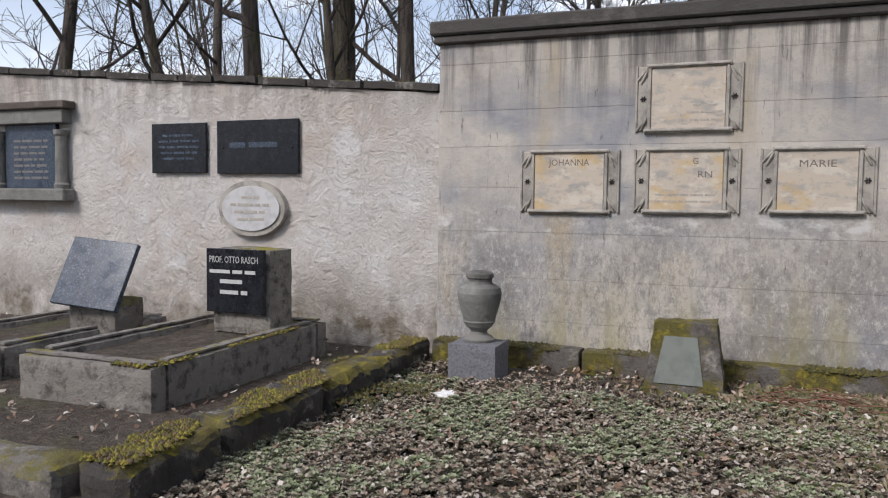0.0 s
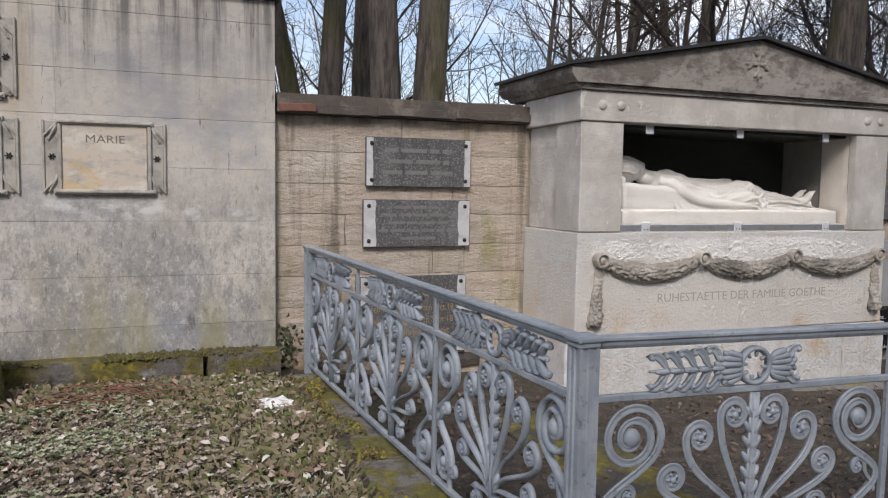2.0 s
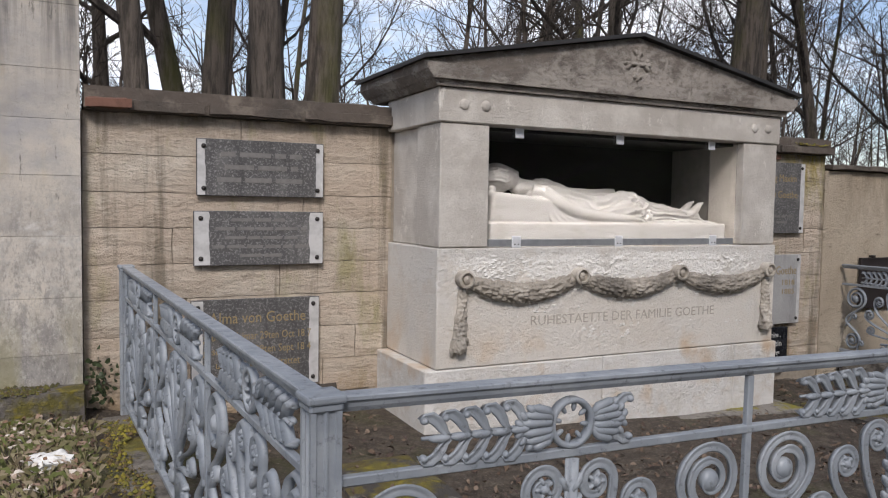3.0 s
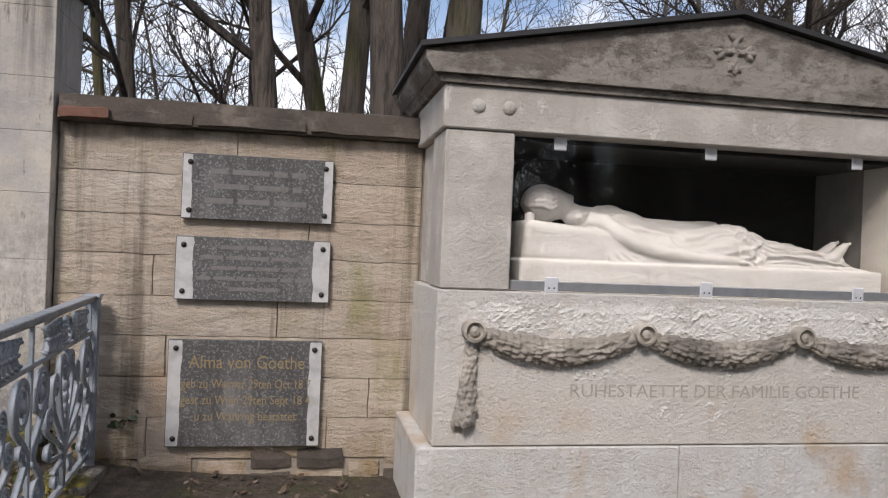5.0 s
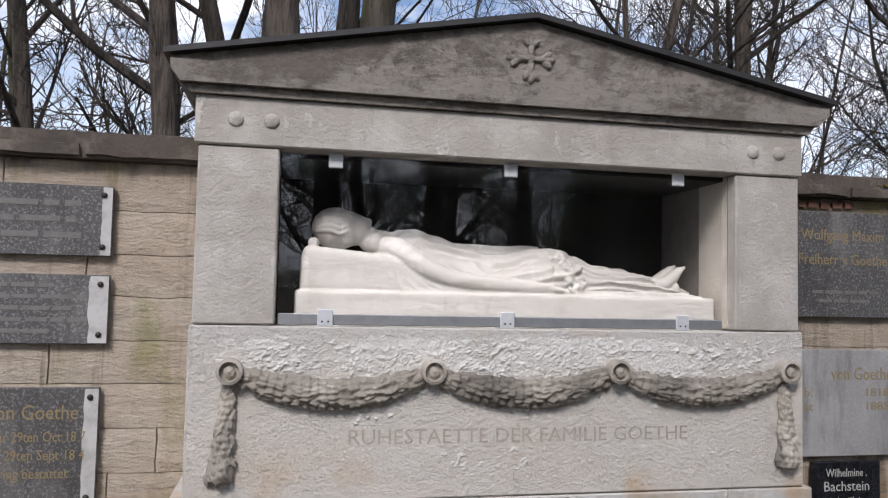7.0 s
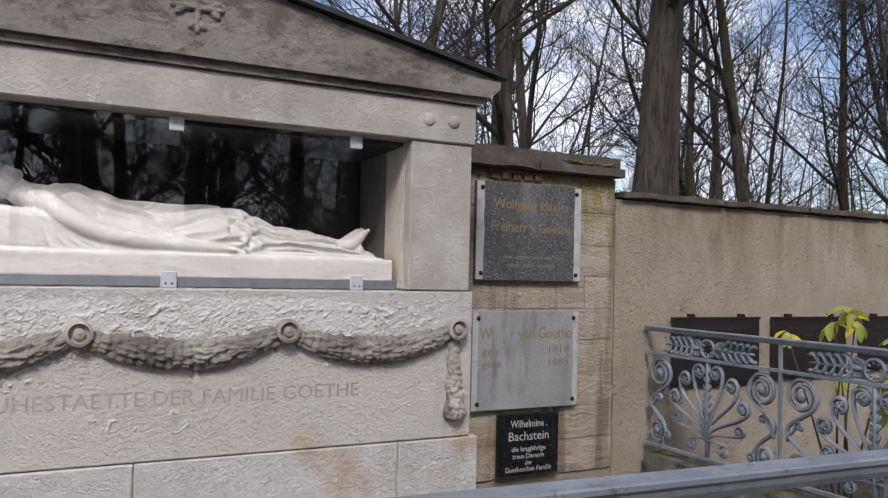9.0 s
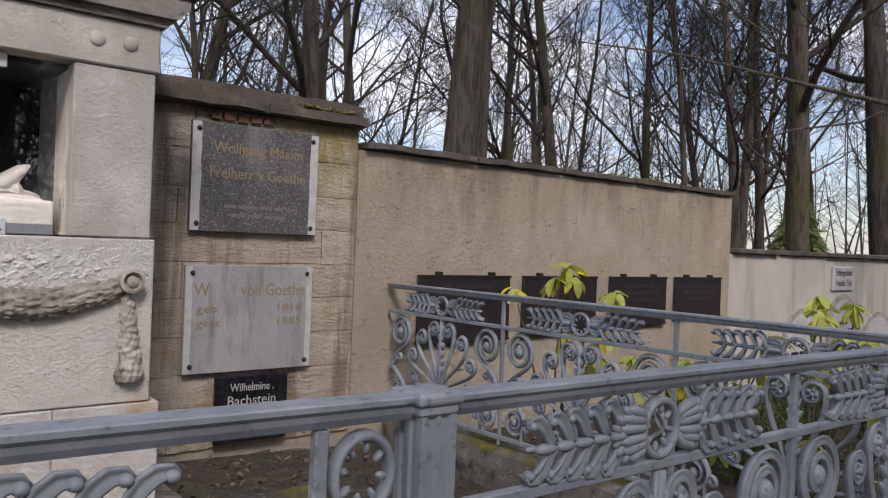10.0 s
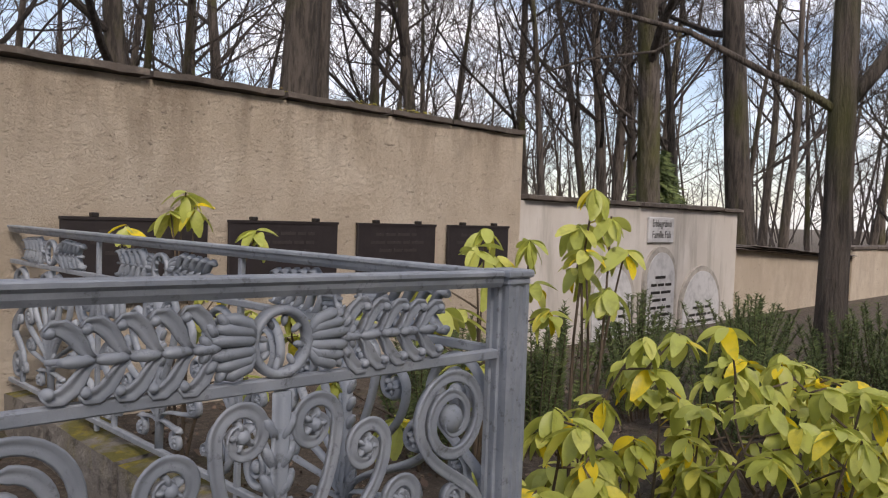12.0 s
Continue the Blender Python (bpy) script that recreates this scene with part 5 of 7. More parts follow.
def volute(cx, cz, r, turns, end, sense, n=44, power=0.8):
    """Points of a spiral from its eye outwards; ends at the angle end (degrees), turning with sense."""
    out = []
    for i in range(n + 1):
        u = i / n
        a = radians(end) - sense * 2 * math.pi * turns * (1 - u)
        q = r * (0.14 + 0.86 * u ** power)
        out.append((cx + q * math.cos(a), cz + q * math.sin(a)))
    return out


def fan_scroll(cx, cz, r, base, lift, turns=1.35, end=0, thick=0.031):
    """A stem that rises outwards from the base and curls in at its tip."""
    sp = volute(cx, cz, r, turns, end, -1)
    e = sp[-1]
    t = radians(end - 90)
    tail = bezier(e, (e[0] + math.cos(t) * lift, e[1] + math.sin(t) * lift), (base[0] + 0.012, base[1] + abs(lift) * 0.9), base)
    pts = sp + tail
    w = [0.013 + (thick - 0.013) * min(1, i / 30) for i in range(len(sp))] + [thick * (1 - 0.45 * i / len(tail)) for i in range(len(tail))]
    bm = bar2d(pts, w, 0.030)
    blob(bm, pose(cx, -0.004, cz) @ Matrix.Diagonal((r * 0.28, 0.022, r * 0.28, 1)), 10, 7)
    for k in range(5):
        a = math.pi * 2 * k / 5
        blob(bm, pose(cx + r * 0.34 * math.cos(a), -0.002, cz + r * 0.34 * math.sin(a), 0, -math.degrees(a), 0) @ Matrix.Diagonal((r * 0.24, 0.018, r * 0.13, 1)), 7, 5)
    return bm


def side_scroll():
    """A tall lyre-shaped strip: a large volute above and a smaller one below."""
    top = volute(0.490, -0.345, 0.112, 2.0, 180, 1, 70)
    low = volute(0.510, -0.775, 0.085, 1.7, 180, -1, 60)
    a, b = top[-1], low[-1]
    mid = bezier(a, (a[0], a[1] - 0.12), (0.60, -0.50), (0.594, -0.575), 12) + bezier((0.594, -0.575), (0.59, -0.64), (b[0], b[1] + 0.10), b, 12)
    pts = top + mid + low[::-1][1:]
    n = len(pts)
    bm = bar2d(pts, [0.030 if 26 < i < n - 26 else 0.020 for i in range(n)], 0.032)
    blob(bm, pose(0.490, -0.003, -0.345) @ Matrix.Diagonal((0.034, 0.024, 0.034, 1)), 12, 8)
    blob(bm, pose(0.510, -0.003, -0.775) @ Matrix.Diagonal((0.026, 0.022, 0.026, 1)), 12, 8)
    return bm


def stem_bm():
    bm = bar2d([(0, -0.222), (0, -0.5), (0, -0.70), (0, -0.885)], [0.046, 0.038, 0.056, 0.040], 0.034)
    for k in range(7):
        for s in (-1, 1):
            blob(bm, pose(s * 0.021, -0.006, -0.29 - 0.055 * k, 0, s * 30, 0) @ Matrix.Diagonal((0.012, 0.015, 0.030, 1)), 8, 5)
    for s in (-1, 0, 1):
        blob(bm, pose(0.028 * s, -0.004, -0.70, 0, 25 * s, 0) @ Matrix.Diagonal((0.018, 0.016, 0.055, 1)), 10, 6)
    return bm


def palm_branch(length=0.38, pairs=5):
    """A feathered cast-iron branch growing to +x from the ring, its leaflets curled at the tips."""
    bm = bmesh.new()
    tube(bm, [(0.055, 0, 0), (0.055 + length * 0.5, -0.004, 0), (0.05 + length, 0, 0)], [0.011, 0.010, 0.005], 7)
    for s in (-1, 1):
        # acanthus sheath next to the ring
        for k, (out, reach) in enumerate(((0.012, 0.112), (0.031, 0.100), (0.047, 0.078))):
            tube(bm, [(0.056, -0.002, s * 0.008), (0.080, -0.012, s * out * 0.85), (0.056 + reach * 0.72, -0.014, s * out * 1.08), (0.056 + reach, -0.006, s * out * 1.12)], [0.008, 0.013, 0.012, 0.005], 8)
            blob(bm, pose(0.056 + reach * 0.97, -0.010, s * out * 1.02, 0, s * 40, 0) @ Matrix.Diagonal((0.010, 0.012, 0.015, 1)), 8, 6)
    for k in range(pairs):
        u = (k + 0.6) / pairs
        x = 0.125 + (length - 0.10) * u
        l = 0.071 * (1 - 0.26 * u)
        for s in (-1, 1):
            bar2d([(x - 0.024, s * 0.003), (x - 0.012, s * l * 0.20), (x - 0.002, s * l * 0.46), (x + 0.010, s * l * 0.76), (x + 0.027, s * l * 0.98), (x + 0.044, s * l * 0.99), (x + 0.053, s * l * 0.86)],
                  [0.010, 0.018, 0.027, 0.031, 0.030, 0.024, 0.014], 0.036, bm)
            blob(bm, pose(x + 0.046, -0.010, s * l * 0.86) @ Matrix.Diagonal((0.011, 0.015, 0.010, 1)), 8, 6)
        blob(bm, pose(x + 0.004, -0.012, 0) @ Matrix.Diagonal((0.032, 0.013, 0.011, 1)), 8, 5)
    return bm


def ring_bm(r=0.070):
    bm = bmesh.new()
    n = 40
    prof = ((r, -0.008), (r - 0.004, -0.015), (r - 0.013, -0.015), (r - 0.017, -0.008), (r - 0.017, 0.010), (r, 0.010))
    rings = [[bm.verts.new((q * math.cos(2 * math.pi * k / n), y, q * math.sin(2 * math.pi * k / n))) for q, y in prof] for k in range(n)]
    for i in range(n):
        a, b = rings[i], rings[(i + 1) % n]
        for k in range(6):
            bm.faces.new((a[k], a[(k + 1) % 6], b[(k + 1) % 6], b[k]))
    for k in range(8):
        a = 360 * k / 8 + 10
        blob(bm, pose(0, 0, 0, 0, a, 0) @ pose(r - 0.026, 0, 0) @ Matrix.Diagonal((0.015, 0.008, 0.007, 1)), 8, 5)
    return bm


FENCE_PARTS = {}


def fence_meshes():
    def keep(key, bm, smooth=True):
        me = mesh_from(bm, key, smooth)
        me.materials.append(M_FENCE)
        FENCE_PARTS[key] = me
    keep("side_scroll", side_scroll())
    keep("fan_tall", fan_scroll(0.082, -0.295, 0.058, (0.014, -0.70), 0.16))
    keep("fan_mid", fan_scroll(0.222, -0.365, 0.056, (0.020, -0.715), 0.16))
    keep("fan_low", fan_scroll(0.325, -0.500, 0.050, (0.026, -0.725), 0.10))
    keep("fan_bottom", fan_scroll(0.300, -0.655, 0.044, (0.02, -0.745), 0.06, 1.25, 0, 0.024))
    keep("foot_scroll", fan_scroll(0.160, -0.815, 0.048, (0.012, -0.765), 0.03, 1.25, 60, 0.024))
    keep("small_scroll", fan_scroll(0.500, -0.535, 0.034, (0.585, -0.64), 0.05, 1.2, 0, 0.018))
    keep("tip_scroll", fan_scroll(0.405, -0.800, 0.034, (0.44, -0.90), 0.03, 1.2, 0, 0.018))
    keep("stem", stem_bm())
    keep("palm_branch", palm_branch())
    keep("short_branch", palm_branch(0.12, 1))
    keep("ring", ring_bm())


fence_meshes()
FLIP = Matrix.Diagonal((-1, 1, 1, 1))


def fence_panel(fence, m, broken=False):
    """One bay, 1.25 m wide, hung from the top rail's upper edge at the pose m."""
    put("ring", FENCE_PARTS["ring"], fence, m @ pose(0, 0, -0.127))
    for s, flip in ((1, Matrix.Identity(4)), (-1, FLIP)):
        put("palm_branch", FENCE_PARTS["short_branch" if broken and s > 0 else "palm_branch"], fence, m @ pose(0, 0, -0.127) @ flip)
        for key in ("side_scroll", "fan_tall", "fan_mid", "fan_low", "fan_bottom", "foot_scroll", "small_scroll", "tip_scroll"):
            put("scroll", FENCE_PARTS[key], fence, m @ flip)
    put("stem", FENCE_PARTS["stem"], fence, m)


def along(a, b):
    a, b = Vector(a), Vector(b)
    d = b - a
    x = d.normalized()
    y = Vector((0, 0, 1)).cross(x).normalized()
    z = x.cross(y)
    return Matrix(((x.x, y.x, z.x, a.x), (x.y, y.y, z.y, a.y), (x.z, y.z, z.z, a.z), (0, 0, 0, 1))), d.length


def fence_run(fence, a, b, cuts, panels, broken=()):
    """A run of fence from a to b (upper edge of the top rail); cuts: dividers along it; panels: bays between them."""
    m, l = along(a, b)

    def rail(name, bm):
        ob = part(name, bm, M_FENCE, fence)
        ob.matrix_basis = m
    bm = bmesh.new()
    prof = ((-0.028, -0.003), (-0.025, 0.0), (0.025, 0.0), (0.028, -0.003), (0.028, -0.011), (0.021, -0.018), (0.019, -0.028), (0.012, -0.040), (-0.012, -0.040), (-0.019, -0.028), (-0.021, -0.018), (-0.028, -0.011))
    ends = [[bm.verts.new((x, u, v)) for u, v in prof] for x in (0, l)]
    for i in range(len(prof)):
        k = (i + 1) % len(prof)
        bm.faces.new((ends[0][i], ends[0][k], ends[1][k], ends[1][i]))
    bm.faces.new(ends[0])
    bm.faces.new(ends[1][::-1])
    rail("top_rail", bm)
    rail("mid_rail", box(bmesh.new(), 0, l, -0.012, 0.012, -0.218, -0.194, 0.003))
    rail("bottom_rail", box(bmesh.new(), 0, l, -0.014, 0.014, -0.905, -0.88, 0.003))
    for c in cuts:
        rail("divider_bar", box(bmesh.new(), c - 0.012, c + 0.012, -0.010, 0.010, -0.94, -0.043, 0.003))
    for i, (p, q) in enumerate(panels):
        s = (q - p - 0.03) / 1.25
        fence_panel(fence, m @ Matrix.Translation(((p + q) / 2, 0, 0)) @ Matrix.Diagonal((s, 1, 1, 1)), i in broken)


def fence_post(fence, x, y, top, bottom, angle=0):
    # square shaft with two flutes on each face
    half = [(-0.037, 0.037), (-0.024, 0.037), (-0.021, 0.031), (-0.006, 0.031), (-0.003, 0.037), (0.003, 0.037), (0.006, 0.031), (0.021, 0.031), (0.024, 0.037)]
    out = []
    for q in range(4):
        c, s = round(math.cos(-q * math.pi / 2)), round(math.sin(-q * math.pi / 2))
        out += [(u * c - v * s, u * s + v * c) for u, v in half]
    bm = bmesh.new()
    lo = [bm.verts.new((u, v, bottom - top)) for u, v in out]
    hi = [bm.verts.new((u, v, -0.012)) for u, v in out]
    for i in range(len(out)):
        k = (i + 1) % len(out)
        bm.faces.new((lo[i], lo[k], hi[k], hi[i]))
    bm.faces.new(hi)
    bm.faces.new(lo[::-1])
    ob = part("post", bm, M_FENCE, fence)
    ob.matrix_basis = pose(x, y, top, 0, 0, angle)
    cap = box(bmesh.new(), -0.047, 0.047, -0.047, 0.047, -0.014, 0.006, 0.006, 2)
    box(cap, -0.041, 0.041, -0.041, 0.041, -0.034, -0.012, 0.006)
    cp = part("post_cap", cap, M_FENCE, ob)


FA, FB, FC, FD, FM = (1.85, 6.10, 1.075), (2.055, 2.55, 1.050), (8.885, 2.535, 0.945), (8.735, 6.16, 0.945), (6.325, 2.51, 0.983)
fence_w = thing("iron_fence", "grey-blue painted cast-iron fence with scrolls, on a mossy curb", "fence", "plot fence")
fence_run(fence_w, FB, FA, [1.18, 2.37], [(0.02, 1.18), (1.18, 2.37), (2.37, 3.54)])
fence_post(fence_w, *FB, 0.03, 3)
fence_post(fence_w, FA[0], FA[1] - 0.02, FA[2] - 0.002, 0.06, 3)
fence_s = thing("iron_fence", "grey-blue painted cast-iron fence front with ring and palm ornaments", "fence", "plot fence")
fence_run(fence_s, (FB[0] + 0.04, FB[1], FB[2] - 0.002), (FM[0] - 0.04, FM[1], FM[2] + 0.002), [1.295, 2.66, 4.03], [(0.0, 1.295), (1.295, 2.66), (2.66, 4.03)], (0,))
m, l = along((FB[0] + 0.04, FB[1], FB[2]), (FM[0] - 0.04, FM[1], FM[2]))
put("ring", FENCE_PARTS["ring"], fence_s, m @ pose(4.108, 0, -0.12) @ Matrix.Diagonal((0.85, 1, 1, 1)))
for zc, r in ((-0.35, 0.055), (-0.50, 0.045), (-0.66, 0.05), (-0.80, 0.045)):
    bm = bar2d(volute(4.108, zc, r, 1.8, 180, 1), 0.014, 0.022)
    part("scroll", bm, M_FENCE, fence_s, smooth=True).matrix_basis = m
fence_run(fence_s, (FM[0] + 0.04, FM[1], FM[2] - 0.002), (FC[0] - 0.04, FC[1], FC[2] + 0.002), [1.235], [(0.0, 1.235), (1.235, 2.475)])
fence_post(fence_s, *FM, -0.2, 0)
fence_e = thing("iron_fence", "grey-blue painted cast-iron fence along the shrubs", "fence", "plot fence")
fence_run(fence_e, FC, FD, [1.22, 2.44], [(0.02, 1.22), (1.22, 2.44), (2.44, 3.62)])
fence_post(fence_e, *FC, -0.35, -2)

# curbs that carry the fence
curb_w = thing("plot_curb", "low mossy stone curb under the iron fence", "curb", "fence curbs")
y = 2.45
while y < 6.0:
    l = rnd.uniform(0.7, 1.1)
    x = 1.80 + (2.45 - y) * 0.02
    part("curb_stone", rough_box(x - 0.19 + 0.06, x + 0.24, y, min(6.08, y + l) - 0.012, -0.2, 0.135 + rnd.uniform(-0.01, 0.01), 0.07, 0.013, 6, 0.015), M_MOSSY, curb_w)
    y += l
curb_s = thing("plot_curb", "low worn stone curb under the fence front", "curb", "fence curbs")
x = 2.1
while x < 8.95:
    l = rnd.uniform(0.8, 1.3)
    z = 0.11 - 0.016 * (x - 2.05)
    part("curb_stone", rough_box(x, min(9.02, x + l) - 0.012, 2.42, 2.68, -0.7, z, 0.09, 0.012, 6, 0.015), M_MOSSY, curb_s)
    x += l
curb_e = thing("plot_curb", "low worn stone curb beside the shrubs", "curb", "fence curbs")
y = 2.69
while y < 6.1:
    l = rnd.uniform(0.8, 1.2)
    part("curb_stone", rough_box(8.68, 8.94, y, min(6.15, y + l) - 0.012, -0.7, 0.0, 0.09, 0.012, 6, 0.015), M_MOSSY, curb_e)
    y += l
slab = tagged(part("grave_slab", rough_box(2.75, 3.30, 3.2, 4.9, -0.2, 0.06, 0.1, 0.012, 5, 0.02), M_MOSSTOP), "low mossy grave slab in the fenced plot", "grave slab")
slab = tagged(part("grave_slab", rough_box(7.05, 7.7, 3.4, 5.3, -0.6, -0.12, 0.1, 0.015, 5, 0.02), M_MOSSTOP), "mossy brown grave slab in the fenced plot", "grave slab")

# ---- west graves ----
curb_2 = thing("grave_curb", "long low curb thick with yellow-green moss", "curb")
for y0, y1 in ((2.50, 3.22), (3.23, 4.25), (4.26, 5.20), (5.21, 6.0)):
    bm = rough_box(-2.755, -2.465, y0, y1 - 0.01, -0.1, 0.335 + rnd.uniform(-0.012, 0.012), 0.045, 0.032, 7, 0.02)
    part("curb_stone", bm, M_MOSSTOP, curb_2)
curb_3 = thing("grave_curb", "worn stone front curb with pale flaking edge", "curb")
for x0, x1 in ((-4.1, -2.76), (-5.6, -4.11), (-7.4, -5.61)):
    part("curb_stone", rough_box(x0, x1 - 0.01, 2.38, 2.68, -0.1, 0.32, 0.06, 0.02, 6, 0.018), M_MOSSY, curb_3)


def grave_border(x0, x1, y0, y1, z0, z1, label):
    g = thing("grave_border", label, "grave border", "concrete grave borders")
    w = 0.15
    for a in ((x0, x1, y0, y0 + w), (x0, x1, y1 - w, y1), (x0, x0 + w, y0 + w + 0.004, y1 - w - 0.004), (x1 - w, x1, y0 + w + 0.004, y1 - w - 0.004)):
        part("border_stone", rough_box(a[0], a[1], a[2], a[3], z0, z1, 0.06, 0.008, 5, 0.012), M_CONCRETE, g)
        part("rim", rough_box(a[0] + 0.03, a[1] - 0.03, a[2] + 0.03, a[3] - 0.03, z1 - 0.005, z1 + 0.03, 0.06, 0.006, 7, 0.01), M_CONCRETE, g)
    part("soil_fill", rough_box(x0 + w, x1 - w, y0 + w, y1 - w, z0, z1 - 0.05, 0.08, 0.02, 6, 0.0), M_SOIL, g)


grave_border(-4.45, -3.32, 3.60, 5.70, 0.05, 0.47, "raised grey concrete grave border with patches of moss")
grave_border(-6.05, -4.95, 3.75, 5.6, 0.05, 0.42, "raised grey concrete grave border filled with dark soil")

stone = thing("headstone", "grey stone block with a black inscribed plate", "headstone")
part("block", rough_box(-4.00, -3.44, 5.03, 5.36, 0.42, 1.115, 0.06, 0.008, 6, 0.012), M_CONCRETE, stone)
part("plate", box(bmesh.new(), -4.02, -3.47, 4.985, 5.015, 0.60, 1.11, 0.004), M_BLACK, stone)
words("PROF. OTTO RASCH", 0.075, -3.755, 4.983, 1.0, M_WHITE_LETTER, stone, width=0.46)
bars([0.46], 0.04, -3.755, 4.983, 0.915, M_WHITE_LETTER, stone)
bars([0.26, 0.26], 0.045, -3.755, 4.983, 0.835, M_WHITE_LETTER, stone)
lec = thing("sloped_headstone", "dark blue slate plate leaning on a mossy block", "headstone")
part("block", rough_box(-5.32, -4.80, 4.80, 5.15, 0.3, 0.66, 0.06, 0.012, 6, 0.015), M_MOSSY, lec)
bm = box(bmesh.new(), -0.31, 0.31, -0.025, 0.025, -0.30, 0.30, 0.004)
bmesh.ops.transform(bm, matrix=pose(-5.06, 4.86, 0.865, -26, 5, 8), verts=bm.verts)
part("plate", bm, M_SLATE, lec)

# urn on its granite block
urn = thing("stone_urn", "grey stone vase standing on a granite block", "urn")
lathe(bm := bmesh.new(), [(0.115, 0.0), (0.12, 0.02), (0.105, 0.035), (0.07, 0.055), (0.06, 0.075), (0.075, 0.095), (0.10, 0.115), (0.118, 0.145), (0.124, 0.152), (0.12, 0.162), (0.14, 0.23), (0.163, 0.32), (0.168, 0.37), (0.155, 0.41),
                          (0.12, 0.43), (0.10, 0.438), (0.092, 0.455), (0.094, 0.475), (0.105, 0.485), (0.105, 0.515), (0.085, 0.53), (0.04, 0.538)], 56)
part("vase", bm, M_URN, urn, smooth=False)
urn.location = (-1.85, 5.445, 0.452)
block = tagged(part("granite_block", rough_box(-2.04, -1.66, 5.27, 5.62, 0.05, 0.45, 0.05, 0.006, 14, 0.006), M_GRANITE), "rough-hewn grey granite block under a vase", "plinth")

# small trapezoid marker stone
mark = thing("marker_stone", "small mossy trapezoid marker stone with a blank plate", "headstone")
bm = rough_box(-0.5, 0.5, 0.0, 1.0, 0.0, 1.0, 0.09, 0.0, 1, 0.0)
for v in bm.verts:
    u = v.co.z
    v.co = Vector((-0.355 + v.co.x * (0.55 - 0.14 * u), 5.42 + v.co.y * 0.24 + 0.10 * u, 0.16 + u * 0.52))
    v.co += noise.noise_vector(v.co * 9) * 0.014 + noise.noise_vector(v.co * 25) * 0.010
part("stone", bm, M_MOSSALL, mark)
bm = prism(bmesh.new(), [(-0.18, 0.02), (0.15, 0.02), (0.10, 0.35), (-0.12, 0.35)], -0.012, 0.012)
bmesh.ops.transform(bm, matrix=pose(-0.375, 5.437, 0.24, -11, 0, 0), verts=bm.verts)
part("plate", bm, plain("grey_green_plate", (0.19, 0.205, 0.18), 0.7, 0, 12), mark)


# ---- ground cover ----
def scatter(name, count, spot, piece, material, label, category):
    """Many small pieces in one mesh: piece(x, y, z) returns points and faces."""
    verts, faces = [], []
    done = 0
    for _ in range(count * 4):
        if done >= count:
            break
        s = spot()
        if s is None:
            continue
        p, f = piece(*s)
        k = len(verts)
        verts += p
        faces += [tuple(i + k for i in q) for q in f]
        done += 1
    return tagged(new(name, raw(name, verts, faces, material)), label, category, kind="stuff")


def rosette(x, y, z):
    """A little succulent head: short fat leaves round a stalk."""
    r, h = rnd.uniform(0.012, 0.038), rnd.uniform(0.005, 0.055)
    n = rnd.choice((4, 5, 6))
    p, f = [], []
    tx, ty = rnd.uniform(-0.25, 0.25), rnd.uniform(-0.25, 0.25)
    a0 = rnd.uniform(0, 6.3)
    for ring, (q, up) in enumerate(((1.0, 0.15), (0.6, 0.55))):
        for k in range(n):
            a = a0 + 2 * math.pi * (k + 0.5 * ring) / n
            c, s = math.cos(a), math.sin(a)
            w = r * 0.36
            b = len(p)
            base = (x, y, z + h - r * 0.2)
            tip = (x + c * r * q + tx * r, y + s * r * q + ty * r, z + h + r * up)
            l = (x + c * r * q * 0.6 - s * w, y + s * r * q * 0.6 + c * w, z + h + r * up * 0.5)
            g = (x + c * r * q * 0.6 + s * w, y + s * r * q * 0.6 - c * w, z + h + r * up * 0.5)
            p += [base, l, tip, g]
            f += [(b, b + 1, b + 2, b + 3)]
    return p, f


def dead_leaf(x, y, z):
    l, w = rnd.uniform(0.010, 0.034), rnd.uniform(0.006, 0.017)
    m = pose(x, y, z + rnd.uniform(0.008, 0.045), rnd.uniform(-40, 40), rnd.uniform(-40, 40), rnd.uniform(0, 360))
    c = rnd.uniform(-0.012, 0.02)
    q = [(-l, 0, 0), (-l * 0.3, w, c), (l * 0.4, w * 0.8, c), (l, 0, 0.004), (l * 0.4, -w * 0.8, c), (-l * 0.3, -w, c)]
    return [tuple(m @ Vector(v)) for v in q], [(0, 1, 5), (1, 2, 4, 5), (2, 3, 4)]


def blade(x, y, z):
    h, a = rnd.uniform(0.025, 0.08), rnd.uniform(0, 6.3)
    c, s = math.cos(a), math.sin(a)
    b = rnd.uniform(0.3, 1.3) * h
    return [(x - s * 0.0022, y + c * 0.0022, z), (x + s * 0.0022, y - c * 0.0022, z), (x + c * b * 0.5 + s * 0.0016, y + s * b * 0.5 - c * 0.0016, z + h * 0.8), (x + c * b, y + s * b, z + h * 0.75)], [(0, 1, 2), (0, 2, 3)]


def cushion(x, y, z):
    r = rnd.choice((0.004, 0.006, 0.009, 0.015))
    p = [(x, y, z + min(r, 0.016) * 0.9)] + [(x + r * math.cos(a), y + r * math.sin(a), z - 0.003 + rnd.uniform(0, r * 0.3)) for a in [2 * math.pi * k / 6 for k in range(6)]]
    return p, [(0, 1 + k, 1 + (k + 1) % 6) for k in range(6)]


def in_bed(x, y):
    return -2.5 < x < 1.66 and 1.6 < y < 5.86 and not (-2.07 < x < -1.58 and y > 5.2) and not (-0.66 < x < -0.05 and y > 5.4)


